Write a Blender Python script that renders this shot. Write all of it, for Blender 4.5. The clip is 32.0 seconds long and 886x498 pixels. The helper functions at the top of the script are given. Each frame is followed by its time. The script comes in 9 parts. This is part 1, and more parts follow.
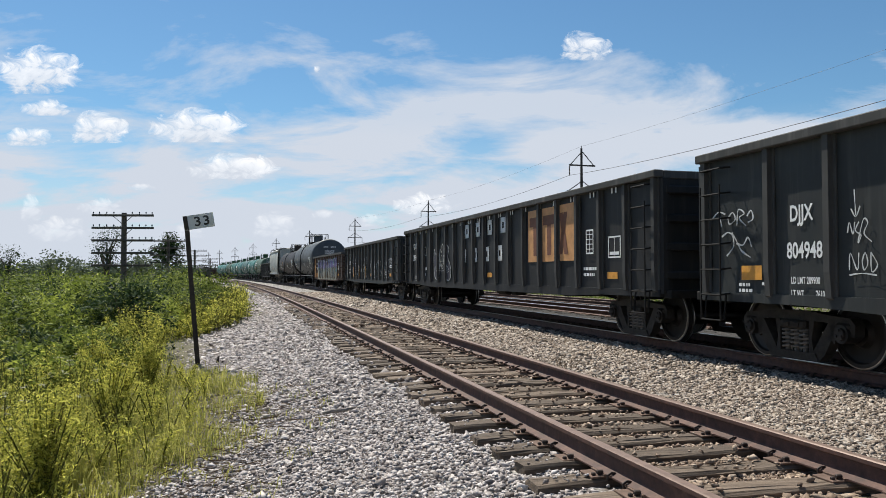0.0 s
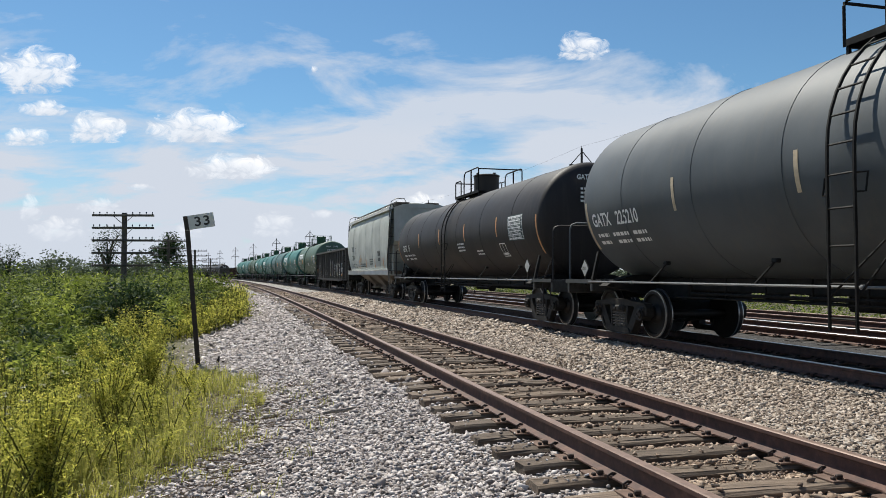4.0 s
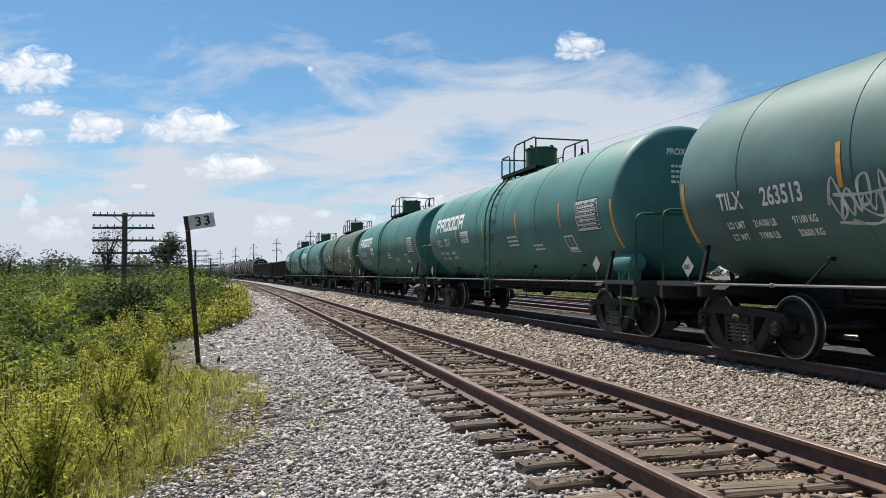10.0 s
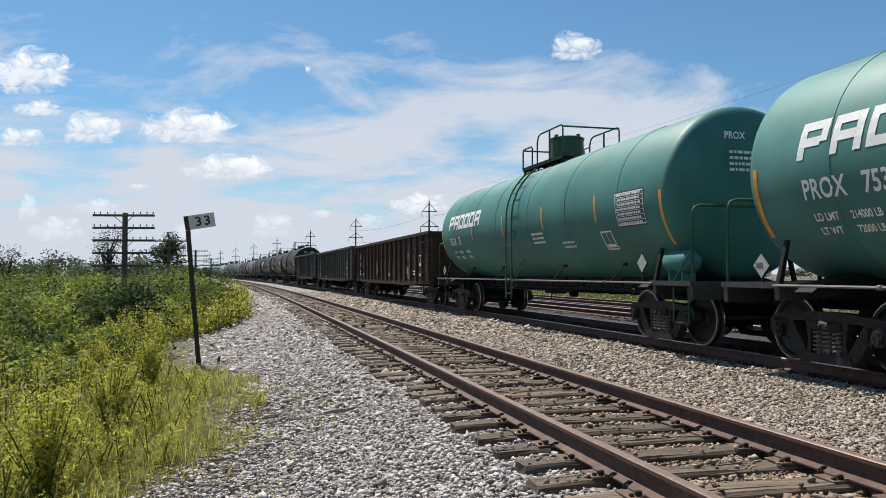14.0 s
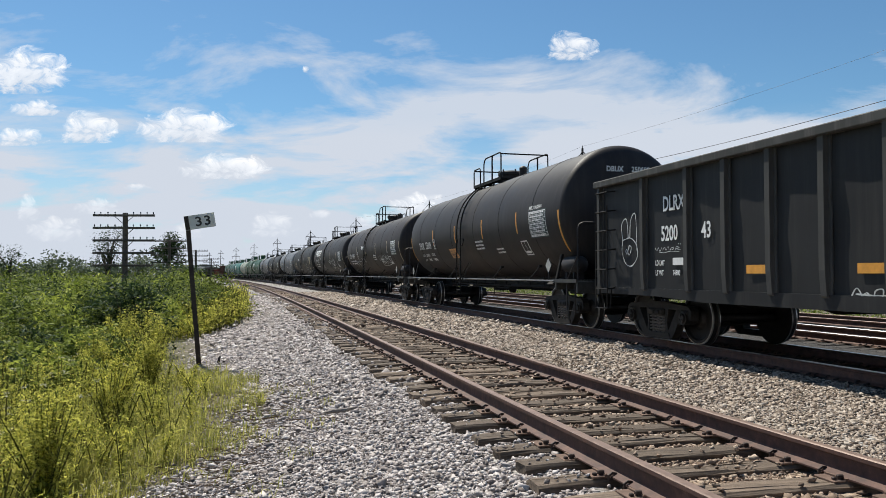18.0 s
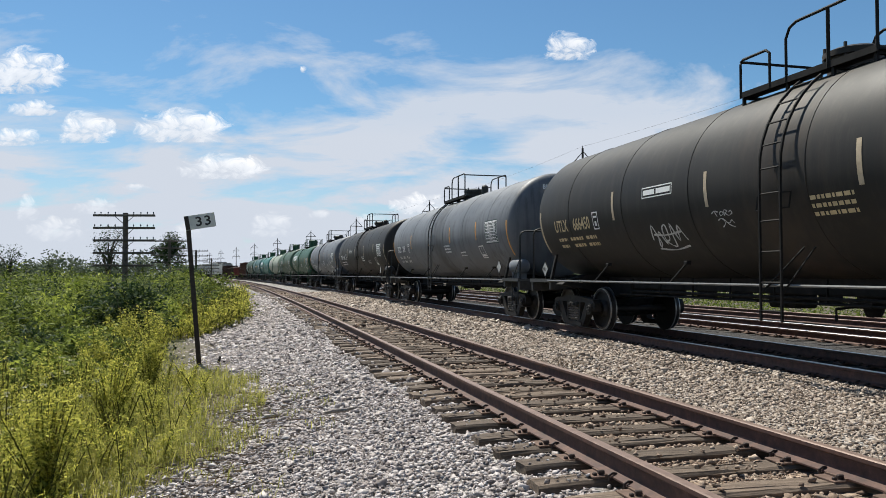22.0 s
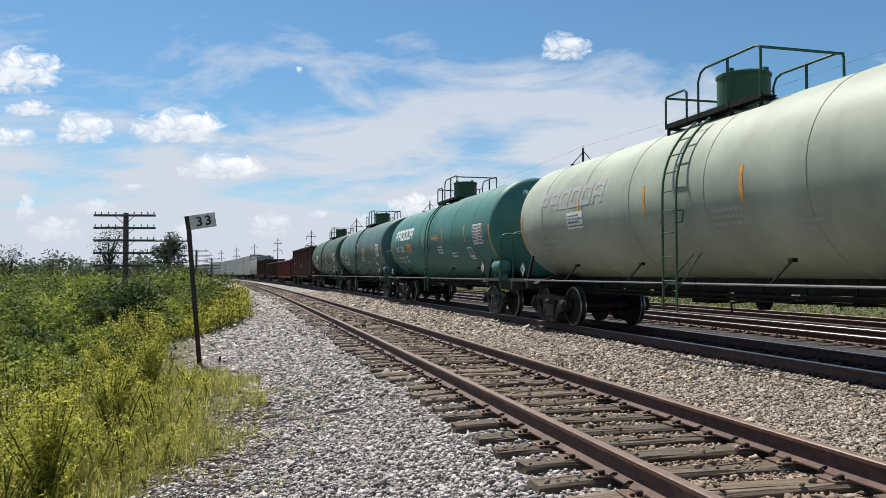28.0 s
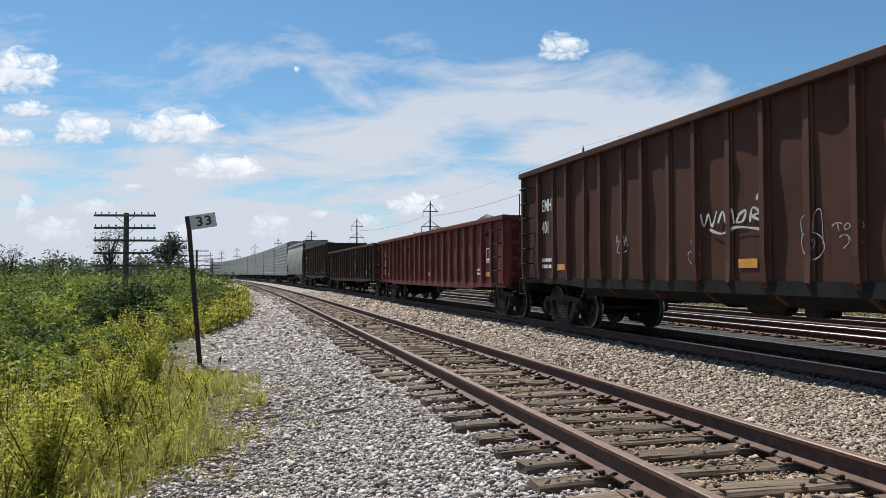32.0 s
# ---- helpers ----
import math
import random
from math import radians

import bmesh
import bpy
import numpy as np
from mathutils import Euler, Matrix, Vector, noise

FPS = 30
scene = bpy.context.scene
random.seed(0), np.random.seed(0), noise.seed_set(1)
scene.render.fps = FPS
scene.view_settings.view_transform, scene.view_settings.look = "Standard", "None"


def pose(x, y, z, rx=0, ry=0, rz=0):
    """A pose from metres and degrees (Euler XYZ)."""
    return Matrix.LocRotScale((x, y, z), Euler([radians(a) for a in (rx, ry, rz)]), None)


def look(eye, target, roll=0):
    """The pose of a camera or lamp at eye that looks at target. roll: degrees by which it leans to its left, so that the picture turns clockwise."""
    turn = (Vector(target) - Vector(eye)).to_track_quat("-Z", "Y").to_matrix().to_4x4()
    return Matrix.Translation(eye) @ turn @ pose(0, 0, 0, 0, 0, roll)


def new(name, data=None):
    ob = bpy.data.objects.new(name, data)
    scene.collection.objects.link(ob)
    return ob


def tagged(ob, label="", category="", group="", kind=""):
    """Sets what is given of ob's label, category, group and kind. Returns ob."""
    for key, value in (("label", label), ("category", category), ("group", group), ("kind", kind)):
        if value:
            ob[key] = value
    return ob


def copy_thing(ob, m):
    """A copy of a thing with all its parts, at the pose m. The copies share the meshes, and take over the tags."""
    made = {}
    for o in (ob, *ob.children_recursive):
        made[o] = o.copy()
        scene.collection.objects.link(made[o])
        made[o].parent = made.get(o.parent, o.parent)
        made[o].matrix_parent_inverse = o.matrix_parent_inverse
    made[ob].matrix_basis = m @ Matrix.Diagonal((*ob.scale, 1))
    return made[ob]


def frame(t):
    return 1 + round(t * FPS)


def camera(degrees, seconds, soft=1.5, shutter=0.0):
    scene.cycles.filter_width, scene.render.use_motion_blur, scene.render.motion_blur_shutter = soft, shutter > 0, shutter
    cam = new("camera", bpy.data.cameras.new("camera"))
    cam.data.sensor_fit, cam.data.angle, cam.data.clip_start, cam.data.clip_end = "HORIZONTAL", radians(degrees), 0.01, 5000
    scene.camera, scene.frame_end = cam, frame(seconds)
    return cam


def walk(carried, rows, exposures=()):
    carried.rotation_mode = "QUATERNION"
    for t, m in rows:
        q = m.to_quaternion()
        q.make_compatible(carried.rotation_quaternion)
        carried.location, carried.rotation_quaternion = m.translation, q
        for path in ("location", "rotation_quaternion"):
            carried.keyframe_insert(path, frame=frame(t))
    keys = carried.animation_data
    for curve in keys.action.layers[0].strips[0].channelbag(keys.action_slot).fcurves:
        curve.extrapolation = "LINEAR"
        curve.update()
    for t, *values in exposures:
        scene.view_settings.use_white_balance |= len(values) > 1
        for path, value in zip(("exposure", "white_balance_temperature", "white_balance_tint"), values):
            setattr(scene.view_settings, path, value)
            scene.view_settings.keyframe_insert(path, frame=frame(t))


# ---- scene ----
FOV = 59.7
EYE = 1.215
cam = camera(FOV, 32.0, soft=0.5)
walk(cam, [(0.0, pose(0, 0, EYE, 90 + 1.845, 0, -0.09)), (11.0, pose(0, 0, EYE, 90 + 1.845, 0, -0.04)),
           (22.0, pose(0, 0, EYE, 90 + 1.845, 0, 0.0)), (32.0, pose(0, 0, EYE, 90 + 1.845, 0, 0.05))])
scene.view_settings.exposure = 0.45

# ---- light: a high sun ahead of the camera, over a sky with thin cloud ----
SUN_AZ, SUN_EL = radians(-32), radians(57)      # azimuth clockwise from +y
SKY_STRENGTH = 0.068


def nodes_of(tree):
    tree.nodes.clear()

    def n(kind, x=0, **kw):
        nd = tree.nodes.new(kind)
        for k, v in kw.items():
            if k in nd.inputs:
                nd.inputs[k].default_value = v
        return nd
    return n, tree.links.new


world = bpy.data.worlds.new("sky")
scene.world = world
world.use_nodes = True
n, link = nodes_of(world.node_tree)
sky = n("ShaderNodeTexSky")
sky.sky_type = "NISHITA"
sky.sun_disc = False
sky.sun_elevation, sky.sun_rotation = SUN_EL, SUN_AZ
sky.air_density, sky.dust_density, sky.ozone_density = 1.0, 0.25, 4.0
geo = n("ShaderNodeTexCoord")
sep = n("ShaderNodeSeparateXYZ")
link(geo.outputs["Generated"], sep.inputs[0])
# directions projected on a flat cloud layer
zmax = n("ShaderNodeMath"); zmax.operation = "MAXIMUM"; zmax.inputs[1].default_value = 0.03
link(sep.outputs[2], zmax.inputs[0])
zadd = n("ShaderNodeMath"); zadd.operation = "ADD"; zadd.inputs[1].default_value = 0.22
link(zmax.outputs[0], zadd.inputs[0])
dx = n("ShaderNodeMath"); dx.operation = "DIVIDE"
dy = n("ShaderNodeMath"); dy.operation = "DIVIDE"
link(sep.outputs[0], dx.inputs[0]); link(zadd.outputs[0], dx.inputs[1])
link(sep.outputs[1], dy.inputs[0]); link(zadd.outputs[0], dy.inputs[1])
flat = n("ShaderNodeCombineXYZ")
link(dx.outputs[0], flat.inputs[0]); link(dy.outputs[0], flat.inputs[1])
mp = n("ShaderNodeMapping")
mp.inputs["Location"].default_value = (0.35, 0.6, 0)
mp.inputs["Rotation"].default_value = (0, 0, radians(38))
mp.inputs["Scale"].default_value = (1.0, 1.4, 1)
link(flat.outputs[0], mp.inputs[0])
cirrus = n("ShaderNodeTexNoise", Scale=2.0, Detail=14.0, Roughness=0.60, Distortion=0.35)
link(mp.outputs[0], cirrus.inputs["Vector"])
cram = n("ShaderNodeValToRGB")
cram.color_ramp.elements[0].position, cram.color_ramp.elements[0].color = 0.42, (0, 0, 0, 1)
cram.color_ramp.elements[1].position, cram.color_ramp.elements[1].color = 0.60, (0.92, 0.92, 0.92, 1)
# the cloud sheet thickens towards the horizon
low = n("ShaderNodeMapRange")
low.inputs["From Min"].default_value, low.inputs["From Max"].default_value = 0.0, 0.20
low.inputs["To Min"].default_value, low.inputs["To Max"].default_value = 0.62, 0.0
link(sep.outputs[2], low.inputs[0])
lift = n("ShaderNodeMapRange")
lift.inputs["From Min"].default_value, lift.inputs["From Max"].default_value = 0.05, 0.42
lift.inputs["To Min"].default_value, lift.inputs["To Max"].default_value = 0.09, -0.16
link(sep.outputs[2], lift.inputs[0])
more = n("ShaderNodeMath"); more.operation = "ADD"
link(cirrus.outputs["Fac"], more.inputs[0]); link(lift.outputs[0], more.inputs[1])
shape = more.outputs[0]
# broad sheets and clear lanes: (right, up) of the view direction, widths, gain
for gx, gz, wx, wz, gain in ((0.06, 0.19, 0.30, 0.055, 0.13), (0.33, 0.33, 0.28, 0.07, -0.12), (-0.22, 0.115, 0.09, 0.018, -0.16), (0.045, 0.160, 0.06, 0.018, -0.22), (0.40, 0.27, 0.16, 0.06, -0.10),
                             (-0.38, 0.21, 0.14, 0.03, -0.10), (-0.12, 0.33, 0.35, 0.04, -0.06), (0.35, 0.165, 0.22, 0.03, 0.10)):
    terms = []
    for sock, c0, w0 in ((sep.outputs[0], gx, wx), (sep.outputs[2], gz, wz)):
        a = n("ShaderNodeMath"); a.operation = "SUBTRACT"; a.inputs[1].default_value = c0
        link(sock, a.inputs[0])
        d = n("ShaderNodeMath"); d.operation = "DIVIDE"; d.inputs[1].default_value = w0
        link(a.outputs[0], d.inputs[0])
        q = n("ShaderNodeMath"); q.operation = "MULTIPLY"
        link(d.outputs[0], q.inputs[0]); link(d.outputs[0], q.inputs[1])
        terms.append(q.outputs[0])
    tot = n("ShaderNodeMath"); tot.operation = "ADD"
    link(terms[0], tot.inputs[0]); link(terms[1], tot.inputs[1])
    ng = n("ShaderNodeMath"); ng.operation = "MULTIPLY"; ng.inputs[1].default_value = -1.0
    link(tot.outputs[0], ng.inputs[0])
    ex = n("ShaderNodeMath"); ex.operation = "EXPONENT"
    link(ng.outputs[0], ex.inputs[0])
    ma = n("ShaderNodeMath"); ma.operation = "MULTIPLY_ADD"; ma.inputs[1].default_value = gain
    link(ex.outputs[0], ma.inputs[0]); link(shape, ma.inputs[2])
    shape = ma.outputs[0]
link(shape, cram.inputs[0])
mx = n("ShaderNodeMath"); mx.operation = "ADD"; mx.use_clamp = True
link(cram.outputs[0], mx.inputs[0]); link(low.outputs[0], mx.inputs[1])
mixc = n("ShaderNodeMix"); mixc.data_type = "RGBA"
link(mx.outputs[0], mixc.inputs[0])
tint = n("ShaderNodeMix"); tint.data_type = "RGBA"; tint.blend_type = "MULTIPLY"
tint.inputs[0].default_value = 1.0
tint.inputs[7].default_value = (0.78, 1.04, 1.10, 1)
link(sky.outputs[0], tint.inputs[6])
link(tint.outputs[2], mixc.inputs[6])
mixc.inputs[7].default_value = (6.9, 7.5, 8.5, 1)
bg = n("ShaderNodeBackground", Strength=SKY_STRENGTH)
link(mixc.outputs[2], bg.inputs[0])
outw = n("ShaderNodeOutputWorld")
link(bg.outputs[0], outw.inputs[0])

sun = new("sun", bpy.data.lights.new("sun", "SUN"))
sun.data.energy, sun.data.angle, sun.data.color = 5.0, radians(0.6), (0.985, 0.95, 0.85)
sdir = Vector((math.sin(SUN_AZ) * math.cos(SUN_EL), math.cos(SUN_AZ) * math.cos(SUN_EL), math.sin(SUN_EL)))
sun.matrix_world = look(sdir * 50, (0, 0, 0))

# ---- the lines of the railway: s along it, away from the camera; l across it, to the right ----
X0, PSI, S0, CURV = 3.3877, 0.257, 9.847, 0.0004244
TRACK_2 = 5.134
TRACK_3, TRACK_4 = 9.25, 13.1
SPEED = 17.1


def centre(s):
    if s <= S0:
        return X0 - math.sin(PSI) * s, math.cos(PSI) * s, PSI
    r, h = 1 / CURV, PSI + (s - S0) * CURV
    cx = X0 - math.sin(PSI) * S0 - r * math.cos(PSI)
    cy = math.cos(PSI) * S0 - r * math.sin(PSI)
    return cx + r * math.cos(h), cy + r * math.sin(h), h


def at(s, l, z=0.0):
    x, y, h = centre(s)
    return Vector((x + l * math.cos(h), y + l * math.sin(h), z))


def at_pose(s, l, z=0.0, turn=0.0):
    """x along the line towards smaller s, y to its left (away from the camera's side is +y)."""
    h = centre(s)[2]
    return Matrix.Translation(at(s, l, z)) @ Matrix.Rotation(h - math.pi / 2 + turn, 4, "Z")


def grid_at(s, l):
    """The same as at() for arrays: x and y."""
    a = np.maximum(s - S0, 0)
    h = PSI + a * CURV
    r = 1 / CURV
    x = np.where(s <= S0, X0 - np.sin(PSI) * s, X0 - np.sin(PSI) * S0 - r * np.cos(PSI) + r * np.cos(h))
    y = np.where(s <= S0, np.cos(PSI) * s, np.cos(PSI) * S0 - r * np.sin(PSI) + r * np.sin(h))
    return x + l * np.cos(h), y + l * np.sin(h)


PROFILE_L = [-900, -60, -12, -7.5, -5.2, -4.0, -3.2, -1.9, -1.42, -0.9, 0, 1.1, 1.6, 2.6, 3.7, 4.2, 15.3, 17.5, 30, 1500]
PROFILE_Z = [-1.6, -1.5, -1.25, -0.95, -0.68, -0.56, -0.48, -0.370, -0.285, -0.246, -0.250, -0.250, -0.265, -0.27, -0.235, -0.20, -0.22, -0.75, -0.6, 0.0]


def ground_z(l):
    return np.interp(l, PROFILE_L, PROFILE_Z)


# ---- materials ----
def material(name):
    m = bpy.data.materials.new(name)
    m.use_nodes = True
    n, link = nodes_of(m.node_tree)
    out = n("ShaderNodeOutputMaterial")
    b = n("ShaderNodeBsdfPrincipled")
    link(b.outputs[0], out.inputs[0])
    return m, n, link, b


def ramp(n, stops):
    r = n("ShaderNodeValToRGB")
    els = r.color_ramp.elements
    while len(els) < len(stops):
        els.new(0.5)
    for e, (p, c) in zip(els, stops):
        e.position, e.color = p, (*c, 1) if len(c) == 3 else c
    return r


def coords(n, link, scale=(1, 1, 1), space="Object"):
    tc = n("ShaderNodeTexCoord")
    mp = n("ShaderNodeMapping")
    mp.inputs["Scale"].default_value = scale
    link(tc.outputs[space], mp.inputs[0])
    return mp.outputs[0]


def mixrgb(n, link, fac, a, b, blend="MIX"):
    m = n("ShaderNodeMix")
    m.data_type, m.blend_type = "RGBA", blend
    for sock, val in ((m.inputs[0], fac), (m.inputs[6], a), (m.inputs[7], b)):
        if hasattr(val, "is_output"):
            link(val, sock)
        elif isinstance(val, tuple):
            sock.default_value = (*val, 1) if len(val) == 3 else val
        else:
            sock.default_value = val
    return m.outputs[2]


def bump(n, link, b, height, strength=0.3, dist=0.02):
    bp = n("ShaderNodeBump")
    bp.inputs["Strength"].default_value, bp.inputs["Distance"].default_value = strength, dist
    link(height, bp.inputs["Height"])
    link(bp.outputs[0], b.inputs["Normal"])


def tone(c, k):
    return tuple(min(1, v * k) for v in c)


def paint(name, colour, grime=0.5, rust=0.0, rough=0.45, dust=(0.20, 0.17, 0.13), spec=0.12, spill=None):
    """Weathered railway paint: faded patches, streaks running down, rust and road dust."""
    m, n, link, b = material(name)
    big = n("ShaderNodeTexNoise", Scale=0.7, Detail=5.0, Roughness=0.6)
    link(coords(n, link, (1, 1, 1)), big.inputs["Vector"])
    run = n("ShaderNodeTexNoise", Scale=1.0, Detail=6.0, Roughness=0.65)
    link(coords(n, link, (5.5, 5.5, 0.35)), run.inputs["Vector"])
    fine = n("ShaderNodeTexNoise", Scale=38.0, Detail=3.0)
    link(coords(n, link), fine.inputs["Vector"])
    r1 = ramp(n, [(0.35, (0, 0, 0)), (0.68, (1, 1, 1))])
    link(big.outputs["Fac"], r1.inputs[0])
    c1 = mixrgb(n, link, r1.outputs[0], tone(colour, 0.76), tone(colour, 1.18))
    b.inputs["Specular IOR Level"].default_value = spec
    r2 = ramp(n, [(0.50, (0, 0, 0)), (0.74, (grime, grime, grime))])
    link(run.outputs["Fac"], r2.inputs[0])
    c2 = mixrgb(n, link, r2.outputs[0], c1, tuple(0.35 * a + 0.4 * d for a, d in zip(colour, dust)))
    r3 = ramp(n, [(0.56, (0, 0, 0)), (0.70, (rust, rust, rust))])
    mixn = n("ShaderNodeMath"); mixn.operation = "MULTIPLY_ADD"
    mixn.inputs[1].default_value, mixn.inputs[2].default_value = 0.55, 0.26
    link(run.outputs["Fac"], mixn.inputs[0])
    addn = n("ShaderNodeMath"); addn.operation = "MULTIPLY_ADD"
    addn.inputs[1].default_value = 0.42
    link(big.outputs["Fac"], addn.inputs[0]); link(mixn.outputs[0], addn.inputs[2])
    link(addn.outputs[0], r3.inputs[0])
    c3 = mixrgb(n, link, r3.outputs[0], c2, (0.16, 0.065, 0.03))
    if spill:
        # residue that ran down from the hatch, round the middle of the tank
        pos = n("ShaderNodeSeparateXYZ")
        link(coords(n, link), pos.inputs[0])
        wav = n("ShaderNodeTexNoise", Scale=1.0, Detail=7.0, Roughness=0.7)
        link(coords(n, link, (3.2, 3.2, 0.5)), wav.inputs["Vector"])
        away = n("ShaderNodeMath"); away.operation = "SUBTRACT"; away.inputs[1].default_value = 0.35
        link(pos.outputs[0], away.inputs[0])
        dist = n("ShaderNodeMath"); dist.operation = "ABSOLUTE"
        link(away.outputs[0], dist.inputs[0])
        fall = n("ShaderNodeMath"); fall.operation = "MULTIPLY_ADD"; fall.inputs[1].default_value = -0.34
        link(dist.outputs[0], fall.inputs[0]); link(wav.outputs["Fac"], fall.inputs[2])
        r4 = ramp(n, [(0.20, (0, 0, 0)), (0.52, (0.75, 0.75, 0.75))])
        link(fall.outputs[0], r4.inputs[0])
        c3 = mixrgb(n, link, r4.outputs[0], c3, spill)
    link(c3, b.inputs["Base Color"])
    rr = n("ShaderNodeMapRange")
    rr.inputs["To Min"].default_value, rr.inputs["To Max"].default_value = rough - 0.02, rough + 0.26
    link(big.outputs["Fac"], rr.inputs[0])
    link(rr.outputs[0], b.inputs["Roughness"])
    bump(n, link, b, fine.outputs["Fac"], 0.12, 0.004)
    return m


def plain(name, colour, rough=0.6, metal=0.0, var=0.25, scale=6.0, bumps=0.15, spec=0.5):
    m, n, link, b = material(name)
    b.inputs["Specular IOR Level"].default_value = spec
    t = n("ShaderNodeTexNoise", Scale=scale, Detail=6.0, Roughness=0.65)
    link(coords(n, link), t.inputs["Vector"])
    r = ramp(n, [(0.3, tone(colour, 1 - var)), (0.72, tone(colour, 1 + var))])
    link(t.outputs["Fac"], r.inputs[0])
    link(r.outputs[0], b.inputs["Base Color"])
    b.inputs["Roughness"].default_value, b.inputs["Metallic"].default_value = rough, metal
    bump(n, link, b, t.outputs["Fac"], bumps, 0.01)
    return m


def leaf(name, lo, hi, rough=0.5, trans=0.35):
    """Leaves: a colour of its own for each blade or leaf, letting light through."""
    m, n, link, b = material(name)
    g = n("ShaderNodeNewGeometry")
    r = ramp(n, [(0.0, lo), (1.0, hi)])
    link(g.outputs["Random Per Island"], r.inputs[0])
    link(r.outputs[0], b.inputs["Base Color"])
    b.inputs["Roughness"].default_value = rough
    b.inputs["Specular IOR Level"].default_value = 0.04
    tr = n("ShaderNodeBsdfTranslucent")
    link(r.outputs[0], tr.inputs[0])
    ms = n("ShaderNodeMixShader")
    ms.inputs[0].default_value = trans
    out = [x for x in m.node_tree.nodes if x.type == "OUTPUT_MATERIAL"][0]
    link(b.outputs[0], ms.inputs[1]); link(tr.outputs[0], ms.inputs[2]); link(ms.outputs[0], out.inputs[0])
    return m


def stones(name, cols):
    m, n, link, b = material(name)
    g = n("ShaderNodeNewGeometry")
    r = ramp(n, [(i / (len(cols) - 1), c) for i, c in enumerate(cols)])
    link(g.outputs["Random Per Island"], r.inputs[0])
    t = n("ShaderNodeTexNoise", Scale=45.0, Detail=5.0, Roughness=0.7)
    link(coords(n, link), t.inputs["Vector"])
    r2 = ramp(n, [(0.3, (0.72, 0.72, 0.72)), (0.7, (1.12, 1.12, 1.12))])
    link(t.outputs["Fac"], r2.inputs[0])
    link(mixrgb(n, link, 1.0, r.outputs[0], r2.outputs[0], "MULTIPLY"), b.inputs["Base Color"])
    b.inputs["Roughness"].default_value = 0.9
    bump(n, link, b, t.outputs["Fac"], 0.5, 0.01)
    return m


def ground_material():
    """Ballast under and beside the tracks, sandy soil and dry grass beyond; attribute 'across' is l."""
    m, n, link, b = material("ground_soil_and_ballast")
    at_ = n("ShaderNodeAttribute")
    at_.attribute_name = "across"
    v = n("ShaderNodeTexVoronoi", Scale=17.0)
    link(coords(n, link), v.inputs["Vector"])
    sepc = n("ShaderNodeSeparateColor")
    link(v.outputs["Color"], sepc.inputs[0])
    st = ramp(n, [(0.0, (0.16, 0.14, 0.125)), (0.35, (0.30, 0.275, 0.25)), (0.8, (0.42, 0.40, 0.38)), (1.0, (0.52, 0.50, 0.48))])
    link(sepc.outputs[0], st.inputs[0])
    joint = ramp(n, [(0.35, (1, 1, 1)), (0.75, (0.35, 0.33, 0.31))])
    vd = n("ShaderNodeMath"); vd.operation = "MULTIPLY"; vd.inputs[1].default_value = 1.0
    link(v.outputs["Distance"], vd.inputs[0])
    link(vd.outputs[0], joint.inputs[0])
    ball = mixrgb(n, link, 1.0, st.outputs[0], joint.outputs[0], "MULTIPLY")
    big = n("ShaderNodeTexNoise", Scale=0.5, Detail=6.0)
    link(coords(n, link), big.inputs["Vector"])
    fine = n("ShaderNodeTexNoise", Scale=14.0, Detail=6.0, Roughness=0.7)
    link(coords(n, link), fine.inputs["Vector"])
    soil = ramp(n, [(0.3, (0.065, 0.052, 0.034)), (0.7, (0.165, 0.135, 0.095))])
    link(fine.outputs["Fac"], soil.inputs[0])
    grass = ramp(n, [(0.3, (0.035, 0.055, 0.012)), (0.7, (0.11, 0.12, 0.03))])
    link(big.outputs["Fac"], grass.inputs[0])
    # left edge of the ballast, a little ragged, then soil under weeds
    jit = n("ShaderNodeMath"); jit.operation = "MULTIPLY_ADD"; jit.inputs[1].default_value = 1.6
    link(big.outputs["Fac"], jit.inputs[0]); link(at_.outputs["Fac"], jit.inputs[2])
    le = n("ShaderNodeMapRange")
    le.inputs["From Min"].default_value, le.inputs["From Max"].default_value = -2.75, -2.1
    link(jit.outputs[0], le.inputs[0])
    re = n("ShaderNodeMapRange")
    re.inputs["From Min"].default_value, re.inputs["From Max"].default_value = 17.8, 16.3
    link(jit.outputs[0], re.inputs[0])
    inn = n("ShaderNodeMath"); inn.operation = "MULTIPLY"
    link(le.outputs[0], inn.inputs[0]); link(re.outputs[0], inn.inputs[1])
    fr = n("ShaderNodeMapRange")
    fr.inputs["From Min"].default_value, fr.inputs["From Max"].default_value = -7.0, -3.6
    link(at_.outputs["Fac"], fr.inputs[0])
    out_c = mixrgb(n, link, fr.outputs[0], grass.outputs[0], soil.outputs[0])
    # dark ballast from the main line on, with the train's shade mixed into it
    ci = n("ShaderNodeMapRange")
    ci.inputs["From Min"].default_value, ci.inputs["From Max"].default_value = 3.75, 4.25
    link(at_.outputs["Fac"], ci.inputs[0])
    shaded_cinder = mixrgb(n, link, 1.0, ball, (0.14, 0.134, 0.13), "MULTIPLY")
    ball = mixrgb(n, link, ci.outputs[0], ball, shaded_cinder)
    mid = n("ShaderNodeMath"); mid.operation = "ABSOLUTE"
    link(at_.outputs["Fac"], mid.inputs[0])
    rust = n("ShaderNodeMapRange")
    rust.inputs["From Min"].default_value, rust.inputs["From Max"].default_value = 0.95, 0.65
    link(mid.outputs[0], rust.inputs[0])
    ball = mixrgb(n, link, rust.outputs[0], ball, mixrgb(n, link, 1.0, ball, (0.86, 0.66, 0.50), "MULTIPLY"))
